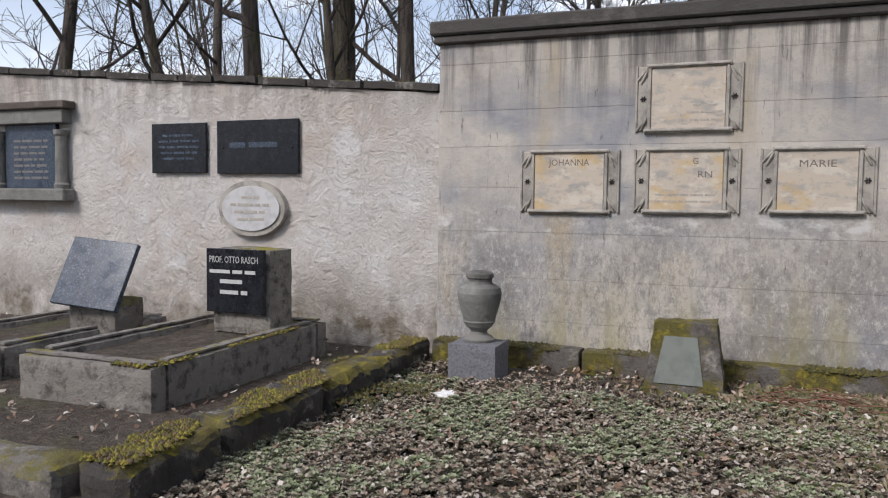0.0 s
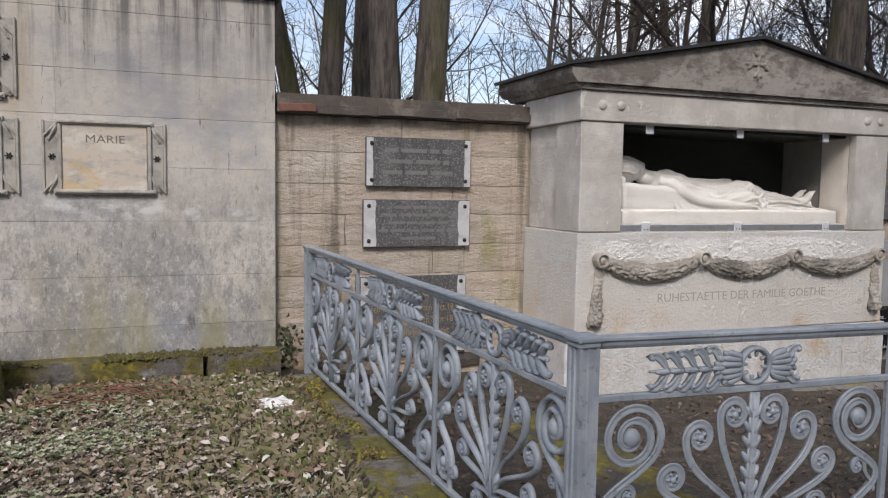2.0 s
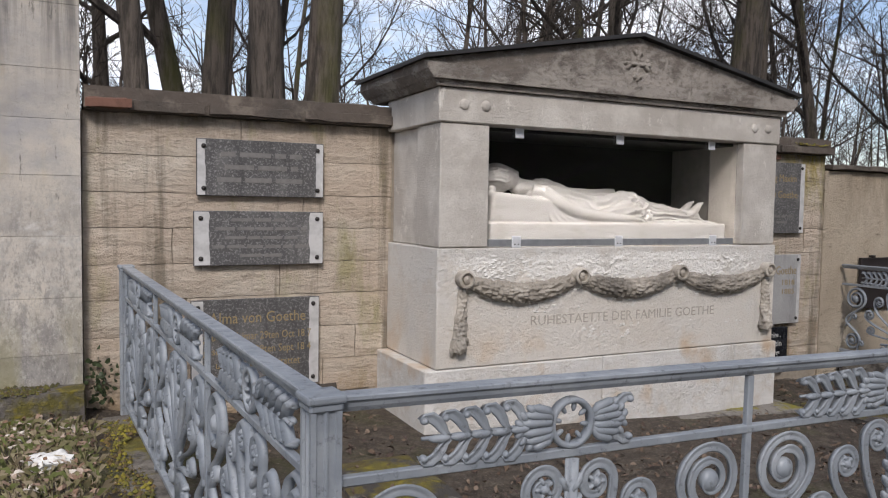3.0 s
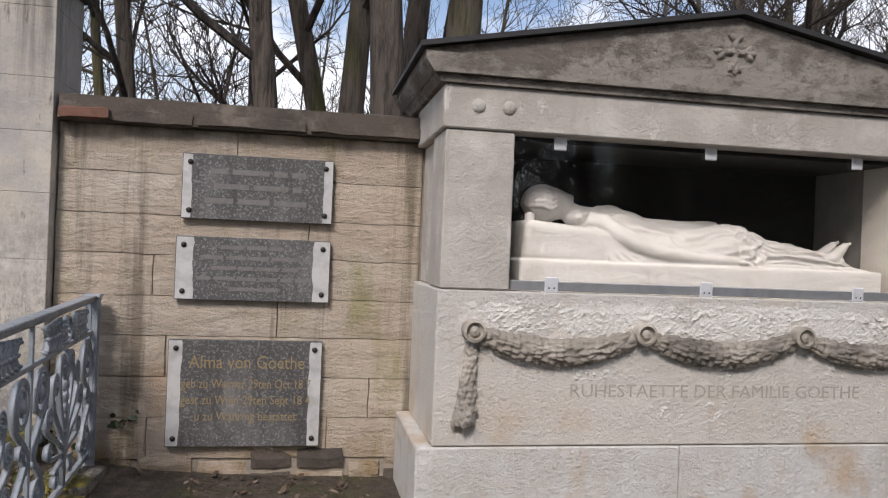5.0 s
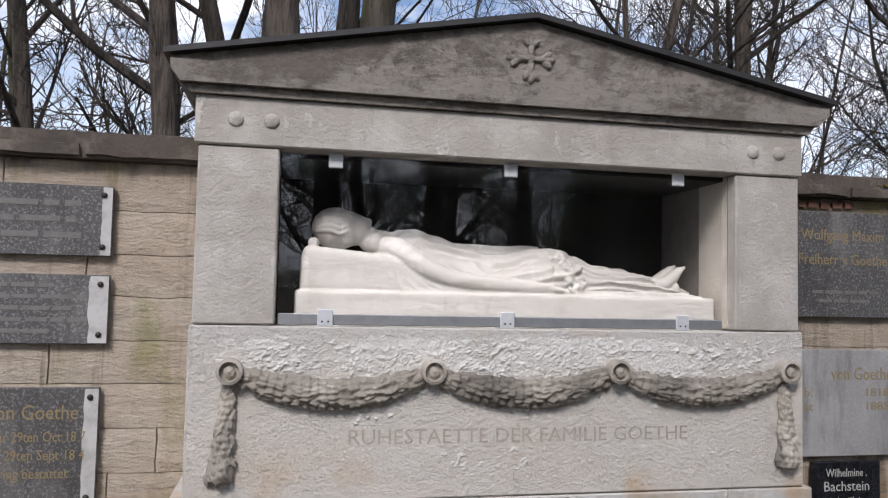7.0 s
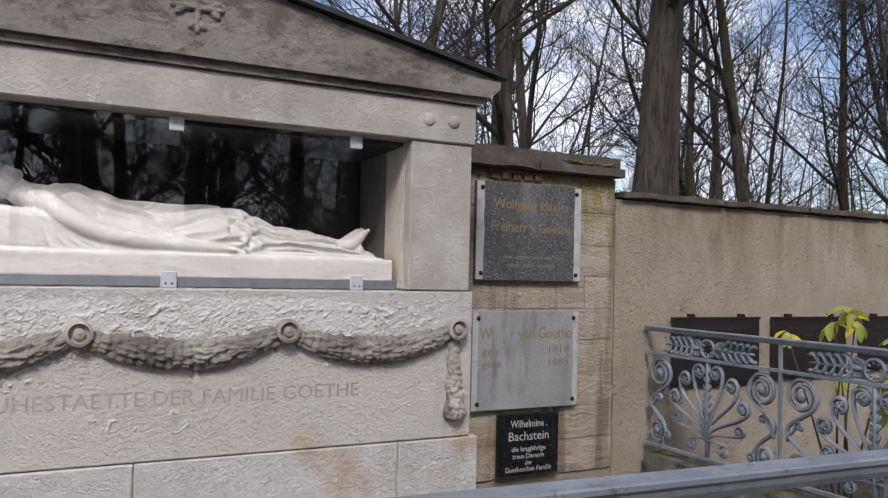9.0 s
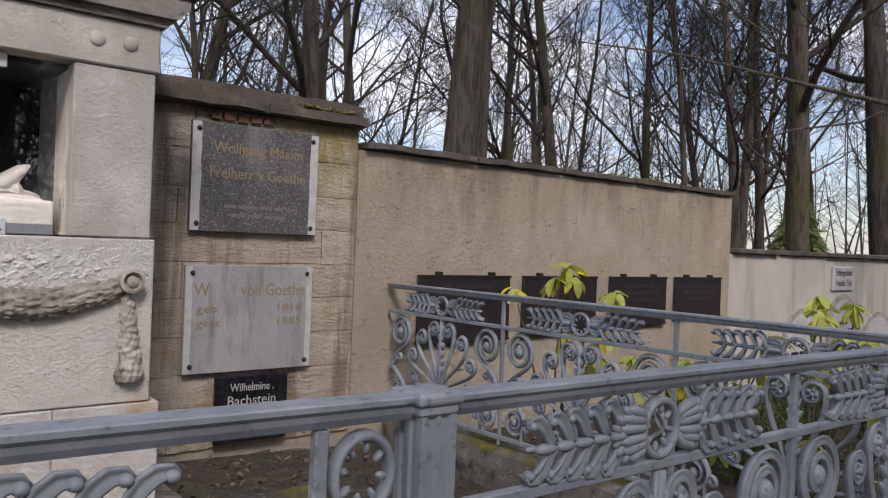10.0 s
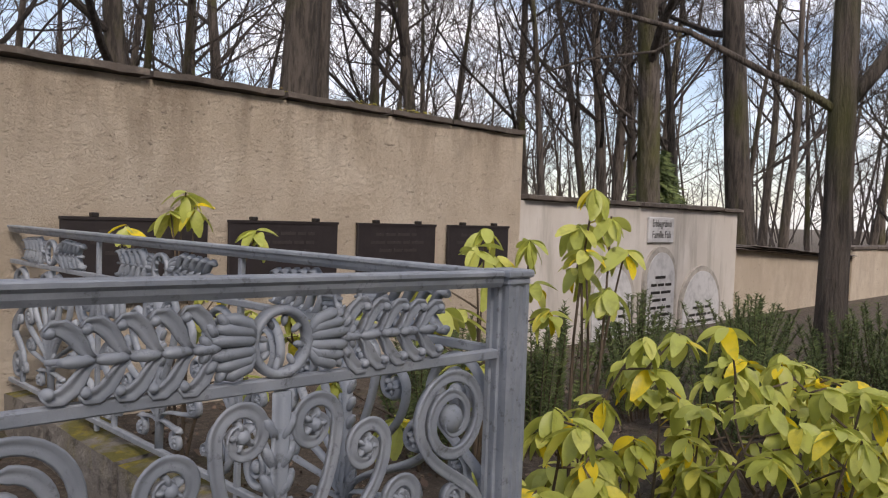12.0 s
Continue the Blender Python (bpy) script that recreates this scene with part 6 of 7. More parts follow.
def spot_bed():
    x, y = rnd.uniform(-2.5, 1.66), rnd.uniform(1.8, 5.8)
    if not in_bed(x, y):
        return None
    thick = noise.noise((x * 0.8, y * 0.8, 4)) + 0.55 - 1.1 * max(0, x - 0.2 + 0.45 * (y - 4.2)) * 0.7 - 0.9 * max(0, y - 4.9)
    if rnd.random() > thick + 0.25:
        return None
    return x, y, ground_z(x, y)


def spot_any():
    x, y = rnd.uniform(-2.5, 1.64), rnd.uniform(1.8, 5.85)
    return (x, y, ground_z(x, y) + 0.01) if in_bed(x, y) else None


def spot_grass():
    x, y = rnd.uniform(-0.8, 1.66), rnd.uniform(1.8, 5.8)
    if not in_bed(x, y) or rnd.random() > max(0, x + 0.2 + 0.5 * (y - 4.2)) * 0.8 + 0.06:
        return None
    return x, y, ground_z(x, y)


def spot_plot():
    x, y = rnd.uniform(2.1, 8.6), rnd.uniform(2.7, 6.1)
    if 3.4 < x < 6.95 and y > 5.1:
        return None
    return x, y, ground_z(x, y)


def spot_east():
    x, y = rnd.uniform(9.0, 16), rnd.uniform(0.5, 6.1)
    return x, y, ground_z(x, y)


def spot_west():
    x, y = rnd.uniform(-8, -2.9), rnd.uniform(2.7, 6.1)
    if (-4.47 < x < -3.30 or -6.07 < x < -4.93) and 3.58 < y < 5.72:
        return None
    return x, y, ground_z(x, y)


scatter("sedum_bed", 10500, lambda: (lambda q: q if q and noise.noise((q[0] * 1.6, q[1] * 1.6, 9)) > -0.02 else None)(spot_bed()), rosette, M_SEDUM, "low grey-green sedum rosettes covering the bed", "ground cover")
scatter("sedum_bed", 9000, lambda: (lambda q: q if q and noise.noise((q[0] * 1.6, q[1] * 1.6, 9)) < 0.16 else None)(spot_bed()), rosette, M_SEDUMBROWN, "withered brown sedum covering the bed", "ground cover")
scatter("dead_leaves", 5200, spot_any, dead_leaf, M_DEADLEAF, "pale and brown dead leaves strewn over the bed", "leaf litter")
scatter("winter_grass", 9000, spot_grass, blade, M_GRASS, "thin yellowish winter grass beside the fence curb", "grass")
scatter("dead_leaves", 2600, spot_plot, dead_leaf, M_DARKLEAF, "brown leaf litter inside the fenced plot", "leaf litter")
scatter("dead_leaves", 3500, spot_east, dead_leaf, M_DARKLEAF, "brown leaf litter under the shrubs", "leaf litter")
scatter("dead_leaves", 900, spot_west, dead_leaf, M_DEADLEAF, "brown leaf litter round the concrete graves", "leaf litter")


def moss_on(count, x0, x1, y0, y1, z, seed, label, cut=0.0, mat=M_MOSS):
    def spot():
        x, y = rnd.uniform(x0, x1), rnd.uniform(y0, y1)
        return (x, y, (z(x) if callable(z) else z) + rnd.uniform(-0.014, 0.006)) if noise.noise((x * 2.2, y * 2.2, seed)) > cut else None
    scatter("moss", count, spot, cushion, mat, label, "moss")


moss_on(5200, -2.745, -2.48, 2.52, 5.95, 0.340, 1, "yellow-green moss cushions along the grave curb", 0.02)
moss_on(1500, -3.47, -3.32, 3.65, 5.68, 0.475, 2, "moss cushions on the concrete grave border", 0.02)
moss_on(700, -4.0, -3.38, 3.61, 3.75, 0.475, 2, "moss cushions on the front of the grave border", 0.0)
moss_on(2600, -2.4, 1.60, 5.86, 6.08, 0.35, 3, "dark moss along the plinth of the tall wall", -0.1, M_MOSSDARK)
moss_on(1500, 1.66, 1.88, 2.5, 5.9, 0.142, 4, "moss along the fence curb", 0.0)
moss_on(1200, -2.5, -1.6, 4.3, 5.3, 0.19, 6, "moss patches on the soil beside the vase", 0.05, M_MOSSDARK)
moss_on(350, 9.8, 12.0, 6.14, 6.4, 1.97, 7, "dark moss on the coping of the roughcast wall", 0.05)
moss_on(900, 7.6, 8.44, 6.1, 6.4, 2.145, 8, "yellow moss on the coping beside the tomb", -0.1)
moss_on(500, -7.5, -2.5, 6.12, 6.5, lambda x: 2.53 + 0.0794 * (-2.46 - x), 5, "dark moss on the crest of the white wall", 0.0, M_MOSSDARK)

# heap of dry stems by the marker stone
heap = thing("stem_heap", "heap of reddish dry plant stems on the soil", "plant remains")
for k in range(26):
    x, y, a = 0.15 + rnd.uniform(-0.12, 0.5), 5.35 + rnd.uniform(-0.15, 0.25), rnd.uniform(-28, 12)
    l = rnd.uniform(0.2, 0.55)
    bm = bmesh.new()
    z = ground_z(x, y) + rnd.uniform(0.02, 0.09)
    tube(bm, [(x, y, z), (x + l * 0.5 * math.cos(radians(a)), y + l * 0.5 * math.sin(radians(a)), z + rnd.uniform(0, 0.04)), (x + l * math.cos(radians(a)), y + l * math.sin(radians(a)), z - 0.02)], [0.004, 0.0045, 0.002], 5)
    part("stem", bm, M_STICK, heap)
for x, y, s in ((1.44, 5.02, 0.085), (-1.82, 4.72, 0.075)):
    bm = bmesh.new()
    bmesh.ops.create_icosphere(bm, subdivisions=3, radius=1)
    for v in bm.verts:
        v.co = v.co * (1 + 0.55 * noise.noise(v.co * 2.3 + Vector((x, y, 0))))
        v.co = Vector((x + v.co.x * s * 1.2, y + v.co.y * s, ground_z(x, y) + 0.03 + v.co.z * s * 0.45))
    tagged(part("crumpled_paper", bm, M_LITTER), "crumpled white paper lying on the grass", "litter")


# ---- bare trees ----
def tree_meshes(seed, height, r0, lean, first, density, deep=4, bend=0.05):
    """Trunk and branches of a leafless tree, as two meshes."""
    g = random.Random(seed)
    out = {"trunk": ([], []), "branch": ([], [])}

    def limb(key, pts, radii, sides):
        verts, faces = out[key]
        side = None
        start = len(verts)
        for i, p in enumerate(pts):
            d = (pts[min(i + 1, len(pts) - 1)] - pts[max(i - 1, 0)]).normalized()
            if side is None:
                side = d.orthogonal().normalized()
            side = (side - d * side.dot(d)).normalized()
            up = d.cross(side)
            for k in range(sides):
                a = 2 * math.pi * k / sides
                verts.append(p + (side * math.cos(a) + up * math.sin(a)) * radii[i])
        for i in range(len(pts) - 1):
            for k in range(sides):
                a, b = start + i * sides + k, start + i * sides + (k + 1) % sides
                faces.append((a, b, b + sides, a + sides))

    def grow(p, d, length, r, level):
        n = (9, 6, 4, 3, 2)[min(level, 4)] if level else 14
        pts, radii = [p.copy()], [r]
        wob = (bend, 0.16, 0.24, 0.3, 0.35)[min(level, 4)]
        for i in range(n):
            d = (d + Vector((g.uniform(-wob, wob), g.uniform(-wob, wob), g.uniform(-wob * 0.5, wob) + (0.05 if level else 0.02)))).normalized()
            p = p + d * (length / n)
            pts.append(p.copy())
            radii.append(max(0.007, r * (1 - (0.72 if level else 0.80) * (i + 1) / n)))
        limb("trunk" if level == 0 else "branch", pts, radii, (9, 6, 4, 3, 3)[min(level, 4)])
        if level >= deep:
            return
        kids = ((density, 6, 6, 3 if deep > 3 else 4)[level])
        for k in range(kids):
            u = first + (1 - first) * (k + g.random()) / kids if level == 0 else 0.18 + 0.8 * (k + g.random()) / kids
            j = min(int(u * n), n - 1)
            q = pts[j].lerp(pts[j + 1], u * n - j)
            axis = (pts[j + 1] - pts[j]).normalized()
            a = g.uniform(0, 2 * math.pi)
            o = axis.orthogonal().normalized()
            o = o * math.cos(a) + axis.cross(o) * math.sin(a)
            t = g.uniform(0.7, 1.3) if level == 0 else g.uniform(0.5, 1.0)
            nd = (axis * math.cos(t) + o * math.sin(t)).normalized()
            grow(q, nd, length * (0.42, 0.5, 0.5, 0.55)[level] * g.uniform(0.6, 1.1) * (1 - 0.45 * u if level == 0 else 1), max(0.007, radii[j] * (0.42 if level == 0 else 0.55)), level + 1)
    grow(Vector((0, 0, -0.3)), Vector((lean, 0, 1)).normalized(), height, r0, 0)
    # root flare
    v = out["trunk"][0]
    for i, p in enumerate(v[:18]):
        s = 1.2 if i < 9 else 1.04
        v[i] = Vector((p.x * s, p.y * s, p.z))
    return raw("trunk", *out["trunk"], M_BARK, True), raw("crown", *out["branch"], M_TWIG, False)


VARIANTS = [tree_meshes(1, 17, 0.21, 0.03, 0.24, 13), tree_meshes(2, 19, 0.26, -0.05, 0.28, 13), tree_meshes(3, 15, 0.15, 0.09, 0.18, 12), tree_meshes(4, 20, 0.30, 0.02, 0.30, 12), tree_meshes(5, 13, 0.11, -0.12, 0.14, 13), tree_meshes(6, 16, 0.17, 0.16, 0.2, 12),
            tree_meshes(7, 17, 0.19, 0.03, 0.2, 14, 3), tree_meshes(8, 15, 0.14, -0.06, 0.16, 14, 3), tree_meshes(9, 13, 0.10, 0.1, 0.12, 14, 3),
            tree_meshes(10, 14, 0.175, 0.0, 0.26, 13, 4, 0.012), tree_meshes(11, 9, 0.16, 0.05, 0.16, 14, 4)]


def tree(v, x, y, turn, s, label="bare deciduous tree with grey-brown bark", thick=1.0):
    t = thing("tree", label, "tree", "bare trees")
    t.matrix_basis = pose(x, y, ground_z(x, y) if abs(x) < 60 else 0, 0, 0, turn) @ Matrix.Diagonal((s * thick, s * thick, s, 1))
    put("trunk", VARIANTS[v][0], t)
    put("crown", VARIANTS[v][1], t, label="bare grey branches and twigs")
    return t


# trees that stand out, by their places
tree(3, 16.10, 14.90, 40, 1.15, "thick old tree with mossy bark behind the wall", 1.3)
tree(9, 15.05, 3.80, 200, 1.0, "bare tree with a straight grey trunk beside the wall", 0.82)
limbs = thing("tree_limb", "long bare limb reaching out from a straight trunk", "tree limb")
for pts, rad in (([(15.05, 3.80, 2.15), (14.80, 4.05, 2.36), (14.55, 4.30, 2.50), (14.02, 4.82, 2.86), (13.2, 5.62, 3.12), (12.5, 6.3, 3.35), (11.6, 7.0, 3.45)], [0.046, 0.040, 0.035, 0.028, 0.020, 0.012, 0.006]),
                 ([(15.05, 3.80, 2.2), (15.25, 3.60, 2.55), (15.5, 3.35, 3.1), (15.7, 3.1, 4.2), (15.8, 3.0, 5.6)], [0.075, 0.07, 0.06, 0.05, 0.03]),
                 ([(14.02, 4.82, 2.86), (13.9, 5.1, 2.7), (13.5, 5.6, 2.62), (13.1, 6.2, 2.4)], [0.016, 0.013, 0.010, 0.006]),
                 ([(13.2, 5.62, 3.12), (13.0, 5.6, 3.5), (12.6, 5.9, 3.8), (12.2, 6.4, 4.3)], [0.016, 0.013, 0.010, 0.006])):
    part("limb", tube(bmesh.new(), pts, rad, 7), M_BARK, limbs, smooth=True)
tree(0, 23.4, 33.1, 10, 1.3)
tree(1, 22.3, 28.9, 80, 1.1)
tree(5, 22.0, 9.8, 200, 1.2, "mossy leaning tree behind the low wall", 1.3)
tree(1, 25.5, 9.3, 20, 1.1, thick=1.2)
tree(3, 4.75, 16.0, 160, 1.0, "thick bare tree behind the tall wall", 1.0)
tree(5, 3.9, 15.2, 180, 1.1, thick=1.2)
tree(1, 4.2, 11.7, 100, 1.0, "thick bare tree behind the tan wall", 1.05)
tree(3, -9.1, 16.2, 60, 1.05, "thick bare tree behind the white wall", 1.1)
tree(1, -10.4, 15.0, 130, 1.0)
tree(0, -7.0, 15.6, 10, 1.0)
tree(2, -16.0, 14.0, 0, 1.1, thick=1.3)
tree(5, -17.2, 13.8, 180, 1.0, thick=1.1)
tree(0, 2.5, 12.6, 30, 1.0)
tree(1, 3.4, 13.6, 250, 0.95)
tree(2, 0.5, 13.5, 120, 1.0)
tree(3, 4.95, 12.9, 75, 1.0, "thick dark tree behind the tomb's roof", 1.1)
tree(0, 13.0, 15.0, 70, 0.9, "bare tree with a mossy trunk behind the tomb", 1.2)
tree(9, 16.72, 14.55, 10, 1.2, "straight bare tree growing close beside a thick one", 1.25)
g = random.Random(5)
for row, (n, x0, x1, y0, y1) in enumerate(((17, -16, 34, 14, 22), (24, -26, 48, 23, 34), (22, -42, 75, 35, 55), (10, 28, 62, -2, 13), (14, 20, 48, 11, 24))):
    for k in range(n):
        x = x0 + (x1 - x0) * (k + g.uniform(0.1, 0.9)) / n
        tree(g.choice((0, 2, 2, 4, 4, 5, 10) if row in (0, 3, 4) else (6, 7, 7, 8, 8)), x, g.uniform(y0, y1), g.uniform(0, 360), g.uniform(0.8, 1.2))
# spreading trees on the camera's side, mirrored by the glass
for x, y, v in ((2.8, -5.5, 10), (7.0, -6.0, 10), (9.2, -7.6, 10), (4.6, -7.2, 10), (5.9, -12.0, 10), (8.4, -11.5, 10), (13.0, -8.0, 10), (11, -6.0, 10), (5.0, -9.5, 10), (0, -10, 10), (-3, -15, 10), (2.5, -26, 7), (11, -30, 7), (-9, -22, 7)):
    tree(v, x, y, (x * 77) % 360, 1.15, "spreading bare tree beyond the path", 1.35)


def conifer(x, y, h, seed, label="dark green conifer among bare trees", wide=0.2, sprays=900):
    c = random.Random(seed)
    t = thing("conifer", label, "tree", "conifers")
    bm = bmesh.new()
    z0 = ground_z(x, y) if abs(x) < 60 else 0
    tube(bm, [(x, y, z0 - 0.2), (x, y, z0 + h)], [h * 0.02, 0.01], 7)
    part("trunk", bm, M_BARK, t)
    verts, faces = [], []
    for k in range(sprays):
        u = c.random() ** 0.8
        z, a = z0 + h * (0.06 + 0.94 * u), c.uniform(0, 6.283)
        reach = h * wide * (1 - u) * c.uniform(0.5, 1.1) + 0.1
        for j in range(5):
            q = reach * (0.3 + 0.7 * (j + c.random()) / 5)
            p = Vector((x + q * math.cos(a), y + q * math.sin(a), z - q * 0.28 + c.uniform(-0.06, 0.06)))
            b, w = len(verts), c.uniform(0.06, 0.13) * max(1, h / 4)
            d = Vector((math.cos(a + c.uniform(-0.9, 0.9)), math.sin(a + c.uniform(-0.9, 0.9)), c.uniform(-0.5, 0.2)))
            sd = d.cross(Vector((0, 0, 1))).normalized() * w * 0.4
            verts += [p - sd, p + d * w * 1.6, p + sd, p + Vector((0, 0, w * 0.5))]
            faces += [(b, b + 1, b + 3), (b + 1, b + 2, b + 3)]
    put("crown", raw("crown", verts, faces, M_YEW), t)


conifer(23.6, 10.6, 2.9, 1, "low broad dark yew among bare trees", 0.5)
conifer(25.5, 11.6, 3.2, 2, "low broad dark yew among bare trees", 0.5)
for k, (x, y, h) in enumerate(((13.0, -10.5, 9), (15.2, -9.0, 10), (17.6, -10.5, 11), (20.0, -8.5, 10), (22.5, -10, 12), (25.5, -7.5, 11), (28.5, -9, 12), (24, -4.5, 9), (31, -5, 11))):
    conifer(x, y, h, 3 + k, "tall dark conifer beyond the path", 0.30, 2200)

# far wood as one mass of thin stems
verts, faces = [], []
g = random.Random(9)
for k in range(2000):
    a = g.uniform(0, 2 * math.pi)
    d = g.uniform(24, 80) if a > 1.62 * math.pi else g.uniform(55, 110)
    x, y, h = d * math.cos(a), d * math.sin(a), g.uniform(4, 15) if a < math.pi else g.uniform(3, 11) if a > 1.62 * math.pi else g.uniform(2, 4)
    r = g.uniform(0.03, 0.13)
    lx, ly = g.uniform(-2.6, 2.6), g.uniform(-2.6, 2.6)
    tx, ty = -math.sin(a), math.cos(a)
    segs = [((x, y, -0.5), (x + lx, y + ly, h), r)]
    for j in range(16):
        u = g.uniform(0.2, 1)
        px, py, pz = x + lx * u, y + ly * u, h * u
        sl = g.uniform(0.6, 3.0)
        sgn = g.choice((-1, 1))
        segs.append(((px, py, pz), (px + tx * sl * sgn * g.uniform(0.3, 1), py + ty * sl * sgn, pz + sl * g.uniform(0.3, 1.1)), r * 0.35))
    for p, q, w in segs:
        b = len(verts)
        for c, s in ((p, 1.0), (q, 0.3)):
            verts += [(c[0] + tx * w * s, c[1] + ty * w * s, c[2]), (c[0] - tx * w * s, c[1] - ty * w * s, c[2]), (c[0] + math.cos(a) * w * s, c[1] + math.sin(a) * w * s, c[2])]
        faces += [(b, b + 1, b + 4, b + 3), (b + 1, b + 2, b + 5, b + 4), (b + 2, b, b + 3, b + 5)]
tagged(new("far_wood", raw("far_wood", verts, faces, M_TWIG)), "far leafless wood of thin grey stems", "wood", kind="stuff")

# chapel that the glass mirrors
chapel = thing("chapel", "pale rendered chapel with a dark gabled roof", "building")
part("wall", prism(bmesh.new(), [(-4.2, -0.2), (-1.0, -0.2), (-1.0, 3.6), (-2.6, 5.2), (-4.2, 3.6)], -20, -14), M_CHAPEL, chapel)
bm = bmesh.new()
prism(bm, [(-2.6, 5.25), (-0.8, 3.45), (-0.8, 3.6), (-2.6, 5.42)], -20.2, -13.8)
prism(bm, [(-2.6, 5.25), (-2.6, 5.42), (-4.4, 3.6), (-4.4, 3.45)], -20.2, -13.8)
part("roof", bm, M_CHAPELROOF, chapel)
part("window", prism(bmesh.new(), [(-3.0, 1.2), (-2.2, 1.2), (-2.2, 2.6), (-2.4, 3.0), (-2.6, 3.1), (-2.8, 3.0), (-3.0, 2.6)], -14.0, -13.97), M_BLACK, chapel)


# ---- shrubs ----
def leaf_mesh(seed, l=0.115, w=0.029):
    c = random.Random(seed)
    verts, faces = [], []
    n = 6
    droop, cup = c.uniform(0.2, 0.6), c.uniform(0.15, 0.4)
    for i in range(n + 1):
        u = i / n
        hw = w * math.sin(math.pi * min(0.985, 0.02 + 0.955 * u ** 1.05)) ** 0.62
        z = -droop * l * u * u
        verts += [(l * u, -hw, z + cup * hw), (l * u, 0, z), (l * u, hw, z + cup * hw)]
    for i in range(n):
        a = i * 3
        faces += [(a, a + 1, a + 4, a + 3), (a + 1, a + 2, a + 5, a + 4)]
    return raw("leaf", verts, faces, M_RHODO, True)


LEAVES = [leaf_mesh(1), leaf_mesh(2, 0.13, 0.032), leaf_mesh(3, 0.10, 0.027), leaf_mesh(4, 0.125, 0.027)]


IVY_LEAF = LEAVES[2].copy()
IVY_LEAF.materials[0] = M_IVY


def shrub(base, tips, label, per=8, seed=0):
    """A rhododendron: bent stems from the base to each tip, a drooping whorl of leaves on each."""
    c = random.Random(seed)
    t = thing("rhododendron", label, "shrub", "rhododendrons")
    b = Vector(base)
    wood = []
    for i, tip in enumerate(tips):
        q = Vector(tip)
        near = min(wood, key=lambda w: (w - q).length + 0.4 * max(0, w.z - q.z)) if i >= 5 else None
        foot = near if near is not None else b
        mid = foot.lerp(q, 0.5) + Vector((c.uniform(-0.1, 0.1), c.uniform(-0.1, 0.1), c.uniform(-0.10, 0.02))) * (1.0 if near is None else 0.4)
        bm = bmesh.new()
        pts = [foot.lerp(mid, u) * (1 - u) + mid.lerp(q, u) * u for u in (0, 0.2, 0.4, 0.6, 0.8, 1.0)]
        wood += pts[1:5]
        tube(bm, pts, [0.010, 0.009, 0.008, 0.006, 0.005, 0.004] if near is None else [0.005, 0.005, 0.0045, 0.004, 0.004, 0.003], 5)
        part("stem", bm, M_STEM, t)
        a0 = c.uniform(0, 360)
        for k in range(per):
            m = Matrix.Translation(q + Vector((0, 0, c.uniform(-0.025, 0.01)))) @ pose(0, 0, 0, c.uniform(-30, 30), c.uniform(-8, 62), a0 + 360 * k / per + c.uniform(-18, 18)) @ Matrix.Scale(c.uniform(0.75, 1.12), 4)
            put("leaf", c.choice(LEAVES), t, m)
    return t


def dome(cx, cy, cz, rx, ry, rz, n, seed):
    c = random.Random(seed)
    out = []
    for k in range(n):
        a, u = c.uniform(0, 6.283), c.uniform(0.0, 1.0) ** 1.3
        q = math.sqrt(1 - u * u) * c.uniform(0.75, 1.0)
        out.append((cx + rx * q * math.cos(a), cy + ry * q * math.sin(a), cz + 0.12 + (rz - 0.12) * u * c.uniform(0.8, 1.0)))
    return out


def gz(x, y):
    return ground_z(x, y)


YG = "rhododendron with drooping yellow-green leaves"
shrub((9.95, 3.05, gz(9.95, 3.05)), [(9.97, 3.03, 1.20), (9.95, 3.08, 1.06), (10.02, 2.98, 1.10), (10.08, 2.95, 0.96), (9.88, 3.0, 0.97), (10.0, 3.12, 0.90), (9.9, 2.9, 0.82), (10.1, 3.05, 0.80)], "tall thin rhododendron shoot with drooping green leaves", 9, 1)
shrub((9.93, 3.6, gz(9.9, 3.6)), [(9.93, 3.57, 1.02), (9.8, 3.5, 0.95), (10.05, 3.6, 0.9), (9.75, 3.35, 0.85), (10.1, 3.45, 0.98), (9.7, 3.7, 0.8), (9.95, 3.3, 0.80), (9.6, 3.4, 0.70), (9.8, 3.1, 0.72)], YG, 9, 2)
shrub((9.95, 2.6, gz(9.9, 2.6)), dome(9.95, 2.6, -0.2, 0.50, 0.45, 0.96, 33, 4), "rhododendron with yellowing drooping leaves", 9, 3)
shrub((10.55, 2.35, gz(10.5, 2.3)), dome(10.55, 2.35, -0.3, 0.55, 0.5, 0.92, 33, 5), YG, 9, 4)
shrub((11.1, 2.75, gz(11.1, 2.7)), dome(11.1, 2.75, -0.3, 0.55, 0.5, 0.90, 33, 6), YG, 9, 5)
shrub((9.6, 2.2, gz(9.6, 2.2)), dome(9.6, 2.15, -0.4, 0.40, 0.40, 0.80, 26, 7), YG, 9, 6)
shrub((10.1, 1.75, gz(10.1, 1.7)), dome(10.1, 1.75, -0.4, 0.45, 0.35, 0.62, 26, 8), YG, 9, 7)
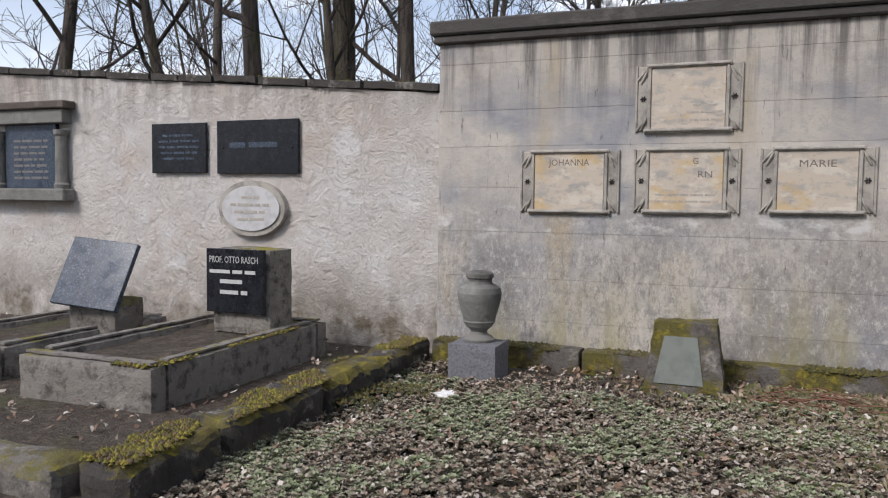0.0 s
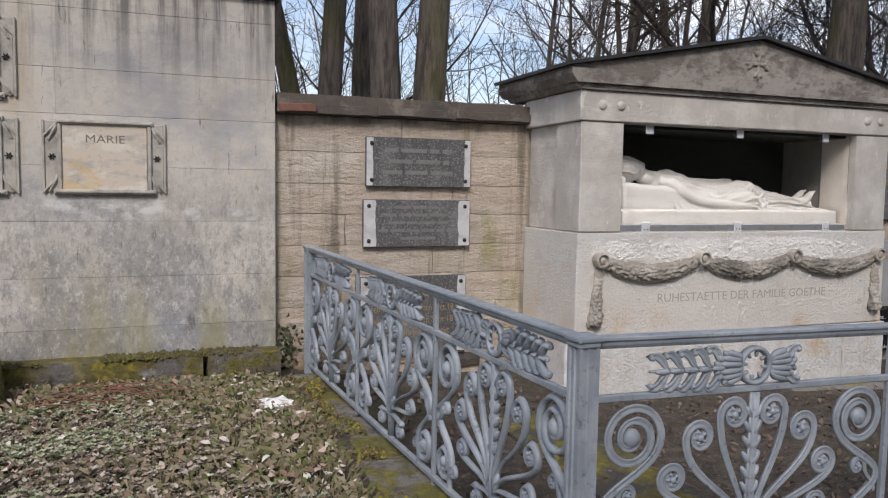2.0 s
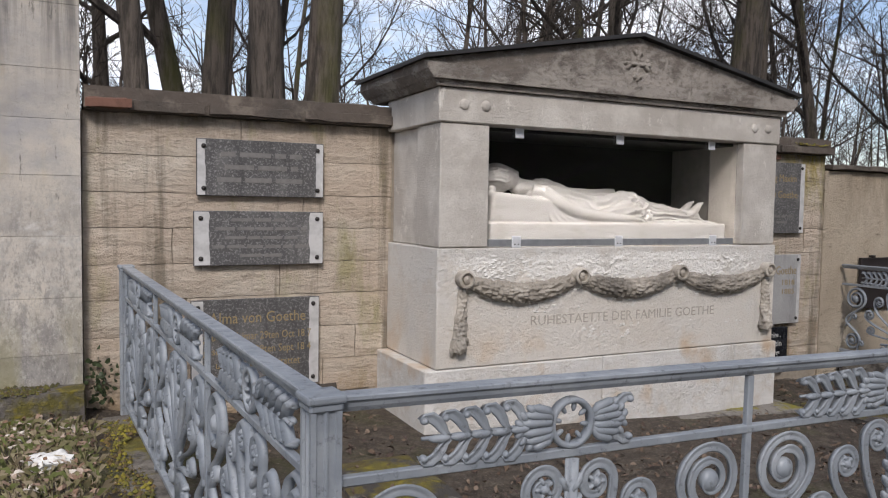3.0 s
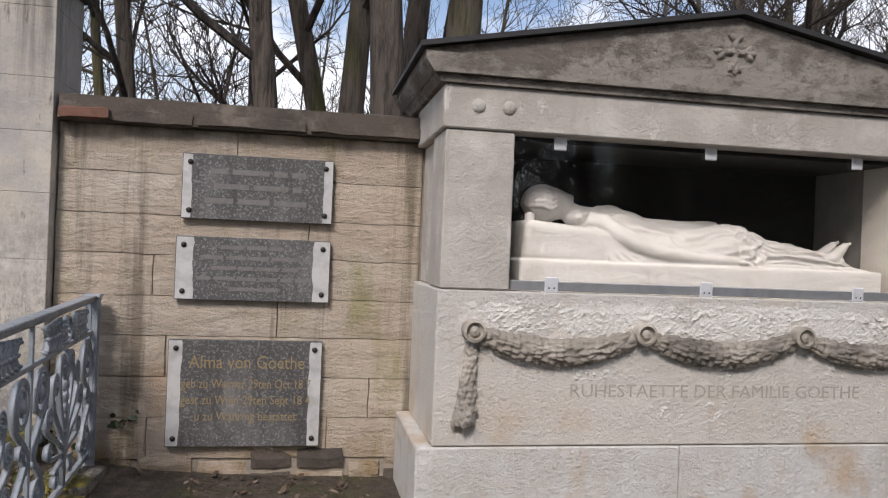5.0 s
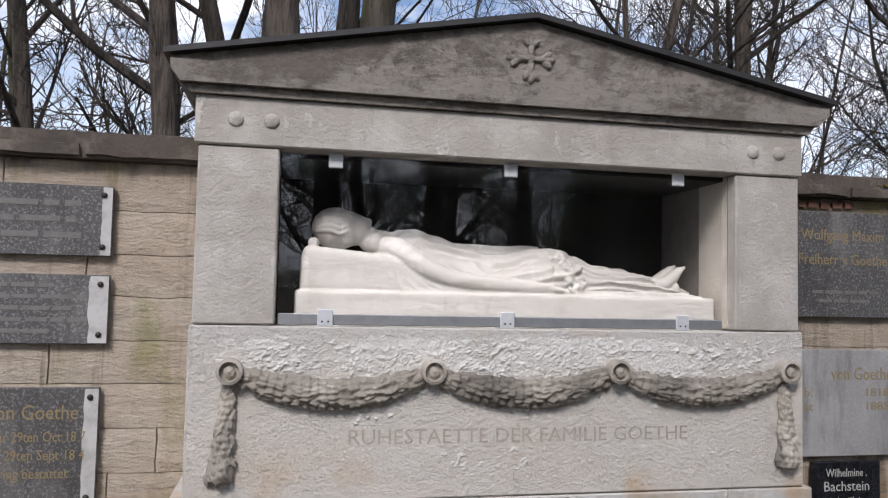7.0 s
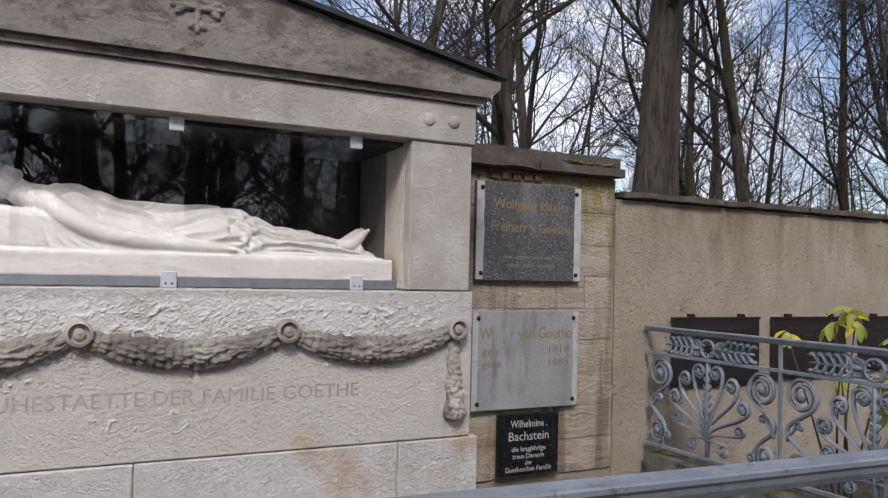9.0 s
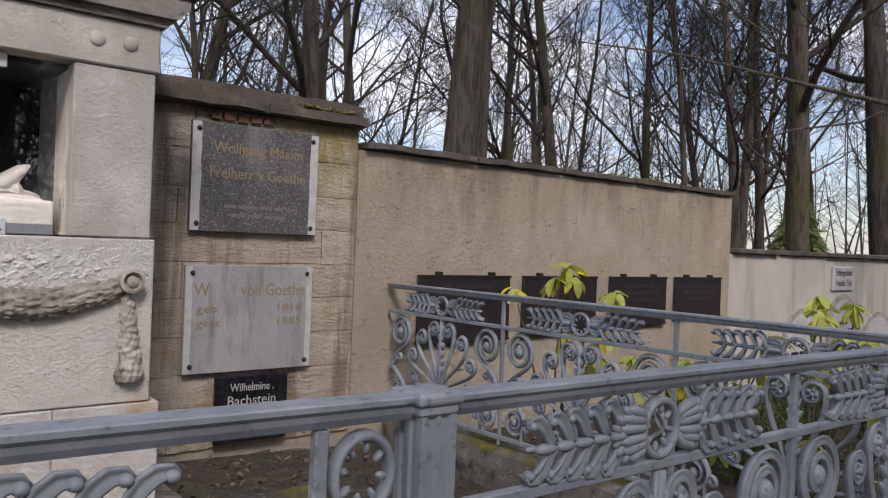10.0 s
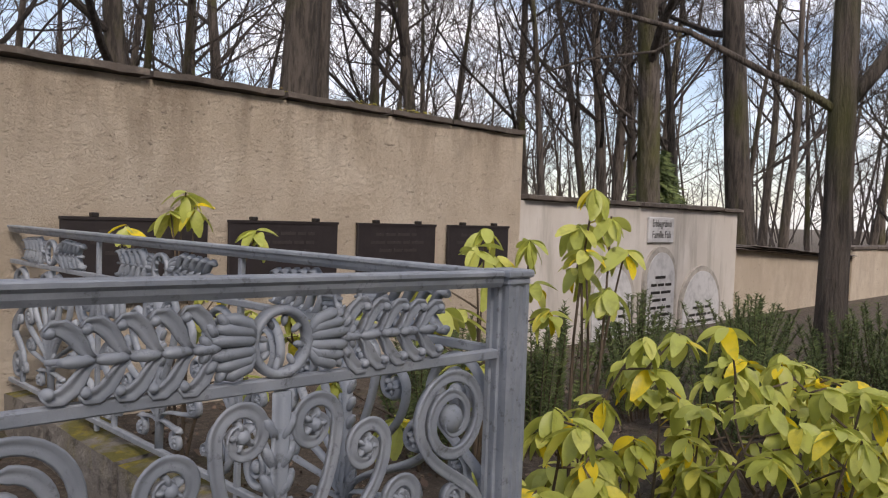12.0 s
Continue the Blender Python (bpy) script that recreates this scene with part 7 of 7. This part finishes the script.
shrub((9.10, 4.75, gz(9.1, 4.7)), [(9.09, 4.73, 1.15), (9.12, 4.70, 1.08), (9.05, 4.8, 1.05), (8.95, 5.07, 0.98), (9.41, 4.62, 0.97), (9.2, 4.5, 0.75), (9.3, 4.9, 0.7), (9.05, 4.45, 0.6), (9.1, 4.2, 0.5), (9.25, 4.0, 0.55), (9.15, 3.6, 0.45), (9.1, 3.2, 0.4), (9.2, 4.3, 0.62), (9.15, 3.9, 0.66), (9.2, 3.5, 0.70), (9.3, 3.2, 0.74), (9.25, 2.95, 0.6), (9.2, 3.7, 0.25), (9.25, 4.4, 0.3)], "thin rhododendron growing between fence and wall", 8, 8)
shrub((9.35, 2.75, gz(9.35, 2.75)), dome(9.35, 2.75, -0.4, 0.36, 0.40, 0.92, 30, 11), YG, 9, 11)
shrub((10.35, 2.95, gz(10.3, 2.95)), dome(10.35, 2.95, -0.4, 0.45, 0.40, 0.95, 32, 12), YG, 9, 12)
shrub((10.75, 1.85, gz(10.7, 1.8)), dome(10.75, 1.85, -0.4, 0.5, 0.45, 0.78, 32, 13), YG, 9, 13)
shrub((11.5, 2.25, gz(11.5, 2.2)), dome(11.5, 2.25, -0.4, 0.5, 0.45, 0.82, 30, 14), YG, 9, 14)


def yew(x, y, h, seed):
    c = random.Random(seed)
    t = thing("yew_shrub", "low dark green yew shrub with upright shoots", "shrub", "yew shrubs")
    z0 = ground_z(x, y)
    verts, faces = [], []
    bm = bmesh.new()
    for k in range(26):
        a, q = c.uniform(0, 6.283), c.uniform(0, 0.36)
        top = Vector((x + q * 1.25 * math.cos(a), y + q * 1.25 * math.sin(a), z0 + h * (1 - 1.1 * q * q) * c.uniform(0.7, 1.05)))
        bot = Vector((x + q * 0.5 * math.cos(a), y + q * 0.5 * math.sin(a), z0))
        tube(bm, [bot, bot.lerp(top, 0.5), top], [0.006, 0.004, 0.002], 4)
        for j in range(230):
            u = 0.12 + 0.88 * (j + c.random()) / 230
            p = bot.lerp(top, u)
            d = Vector((c.uniform(-1, 1), c.uniform(-1, 1), c.uniform(0.1, 1.0))).normalized() * c.uniform(0.02, 0.06)
            w = d.orthogonal().normalized() * 0.005
            b = len(verts)
            verts += [p - w, p + d, p + w]
            faces += [(b, b + 1, b + 2)]
    part("branching_stem", bm, M_STEM, t)
    put("needles", raw("needles", verts, faces, M_YEW), t)


for k, (x, y, h) in enumerate(((10.9, 4.0, 0.75), (11.5, 4.3, 0.80), (12.1, 4.0, 0.72), (12.7, 4.4, 0.80), (11.9, 3.4, 0.70), (12.8, 3.5, 0.75), (13.5, 4.0, 0.8), (13.6, 3.2, 0.72), (14.3, 3.1, 0.78), (10.6, 4.7, 0.72), (11.2, 5.0, 0.7), (12.2, 3.0, 0.55), (13.2, 2.6, 0.6), (14.2, 2.3, 0.7), (10.3, 4.2, 0.6), (15.2, 2.7, 0.75), (14.8, 4.4, 0.7))):
    yew(x, y, h, 30 + k)


ivy = thing("ivy", "small dark ivy clump on the sandstone wall", "plant")
for k in range(70):
    x, z = 1.70 + rnd.gauss(0, 0.045), 0.34 + rnd.gauss(0, 0.09)
    m = pose(x, 6.16 - rnd.uniform(0, 0.06), z, rnd.uniform(40, 110), rnd.uniform(-40, 40), rnd.uniform(0, 360)) @ Matrix.Scale(rnd.uniform(0.25, 0.42), 4) @ Matrix.Diagonal((1, 1.6, 1, 1))
    put("leaf", IVY_LEAF, ivy, m)
tuft = thing("wall_plant", "small green plant rooted in a joint of the sandstone wall", "plant")
for k in range(16):
    m = pose(2.02 + rnd.gauss(0, 0.03), 6.185 - rnd.uniform(0, 0.03), 0.355 + rnd.gauss(0, 0.03), rnd.uniform(20, 100), rnd.uniform(-40, 40), rnd.uniform(0, 360)) @ Matrix.Scale(rnd.uniform(0.3, 0.55), 4)
    put("leaf", IVY_LEAF, tuft, m)
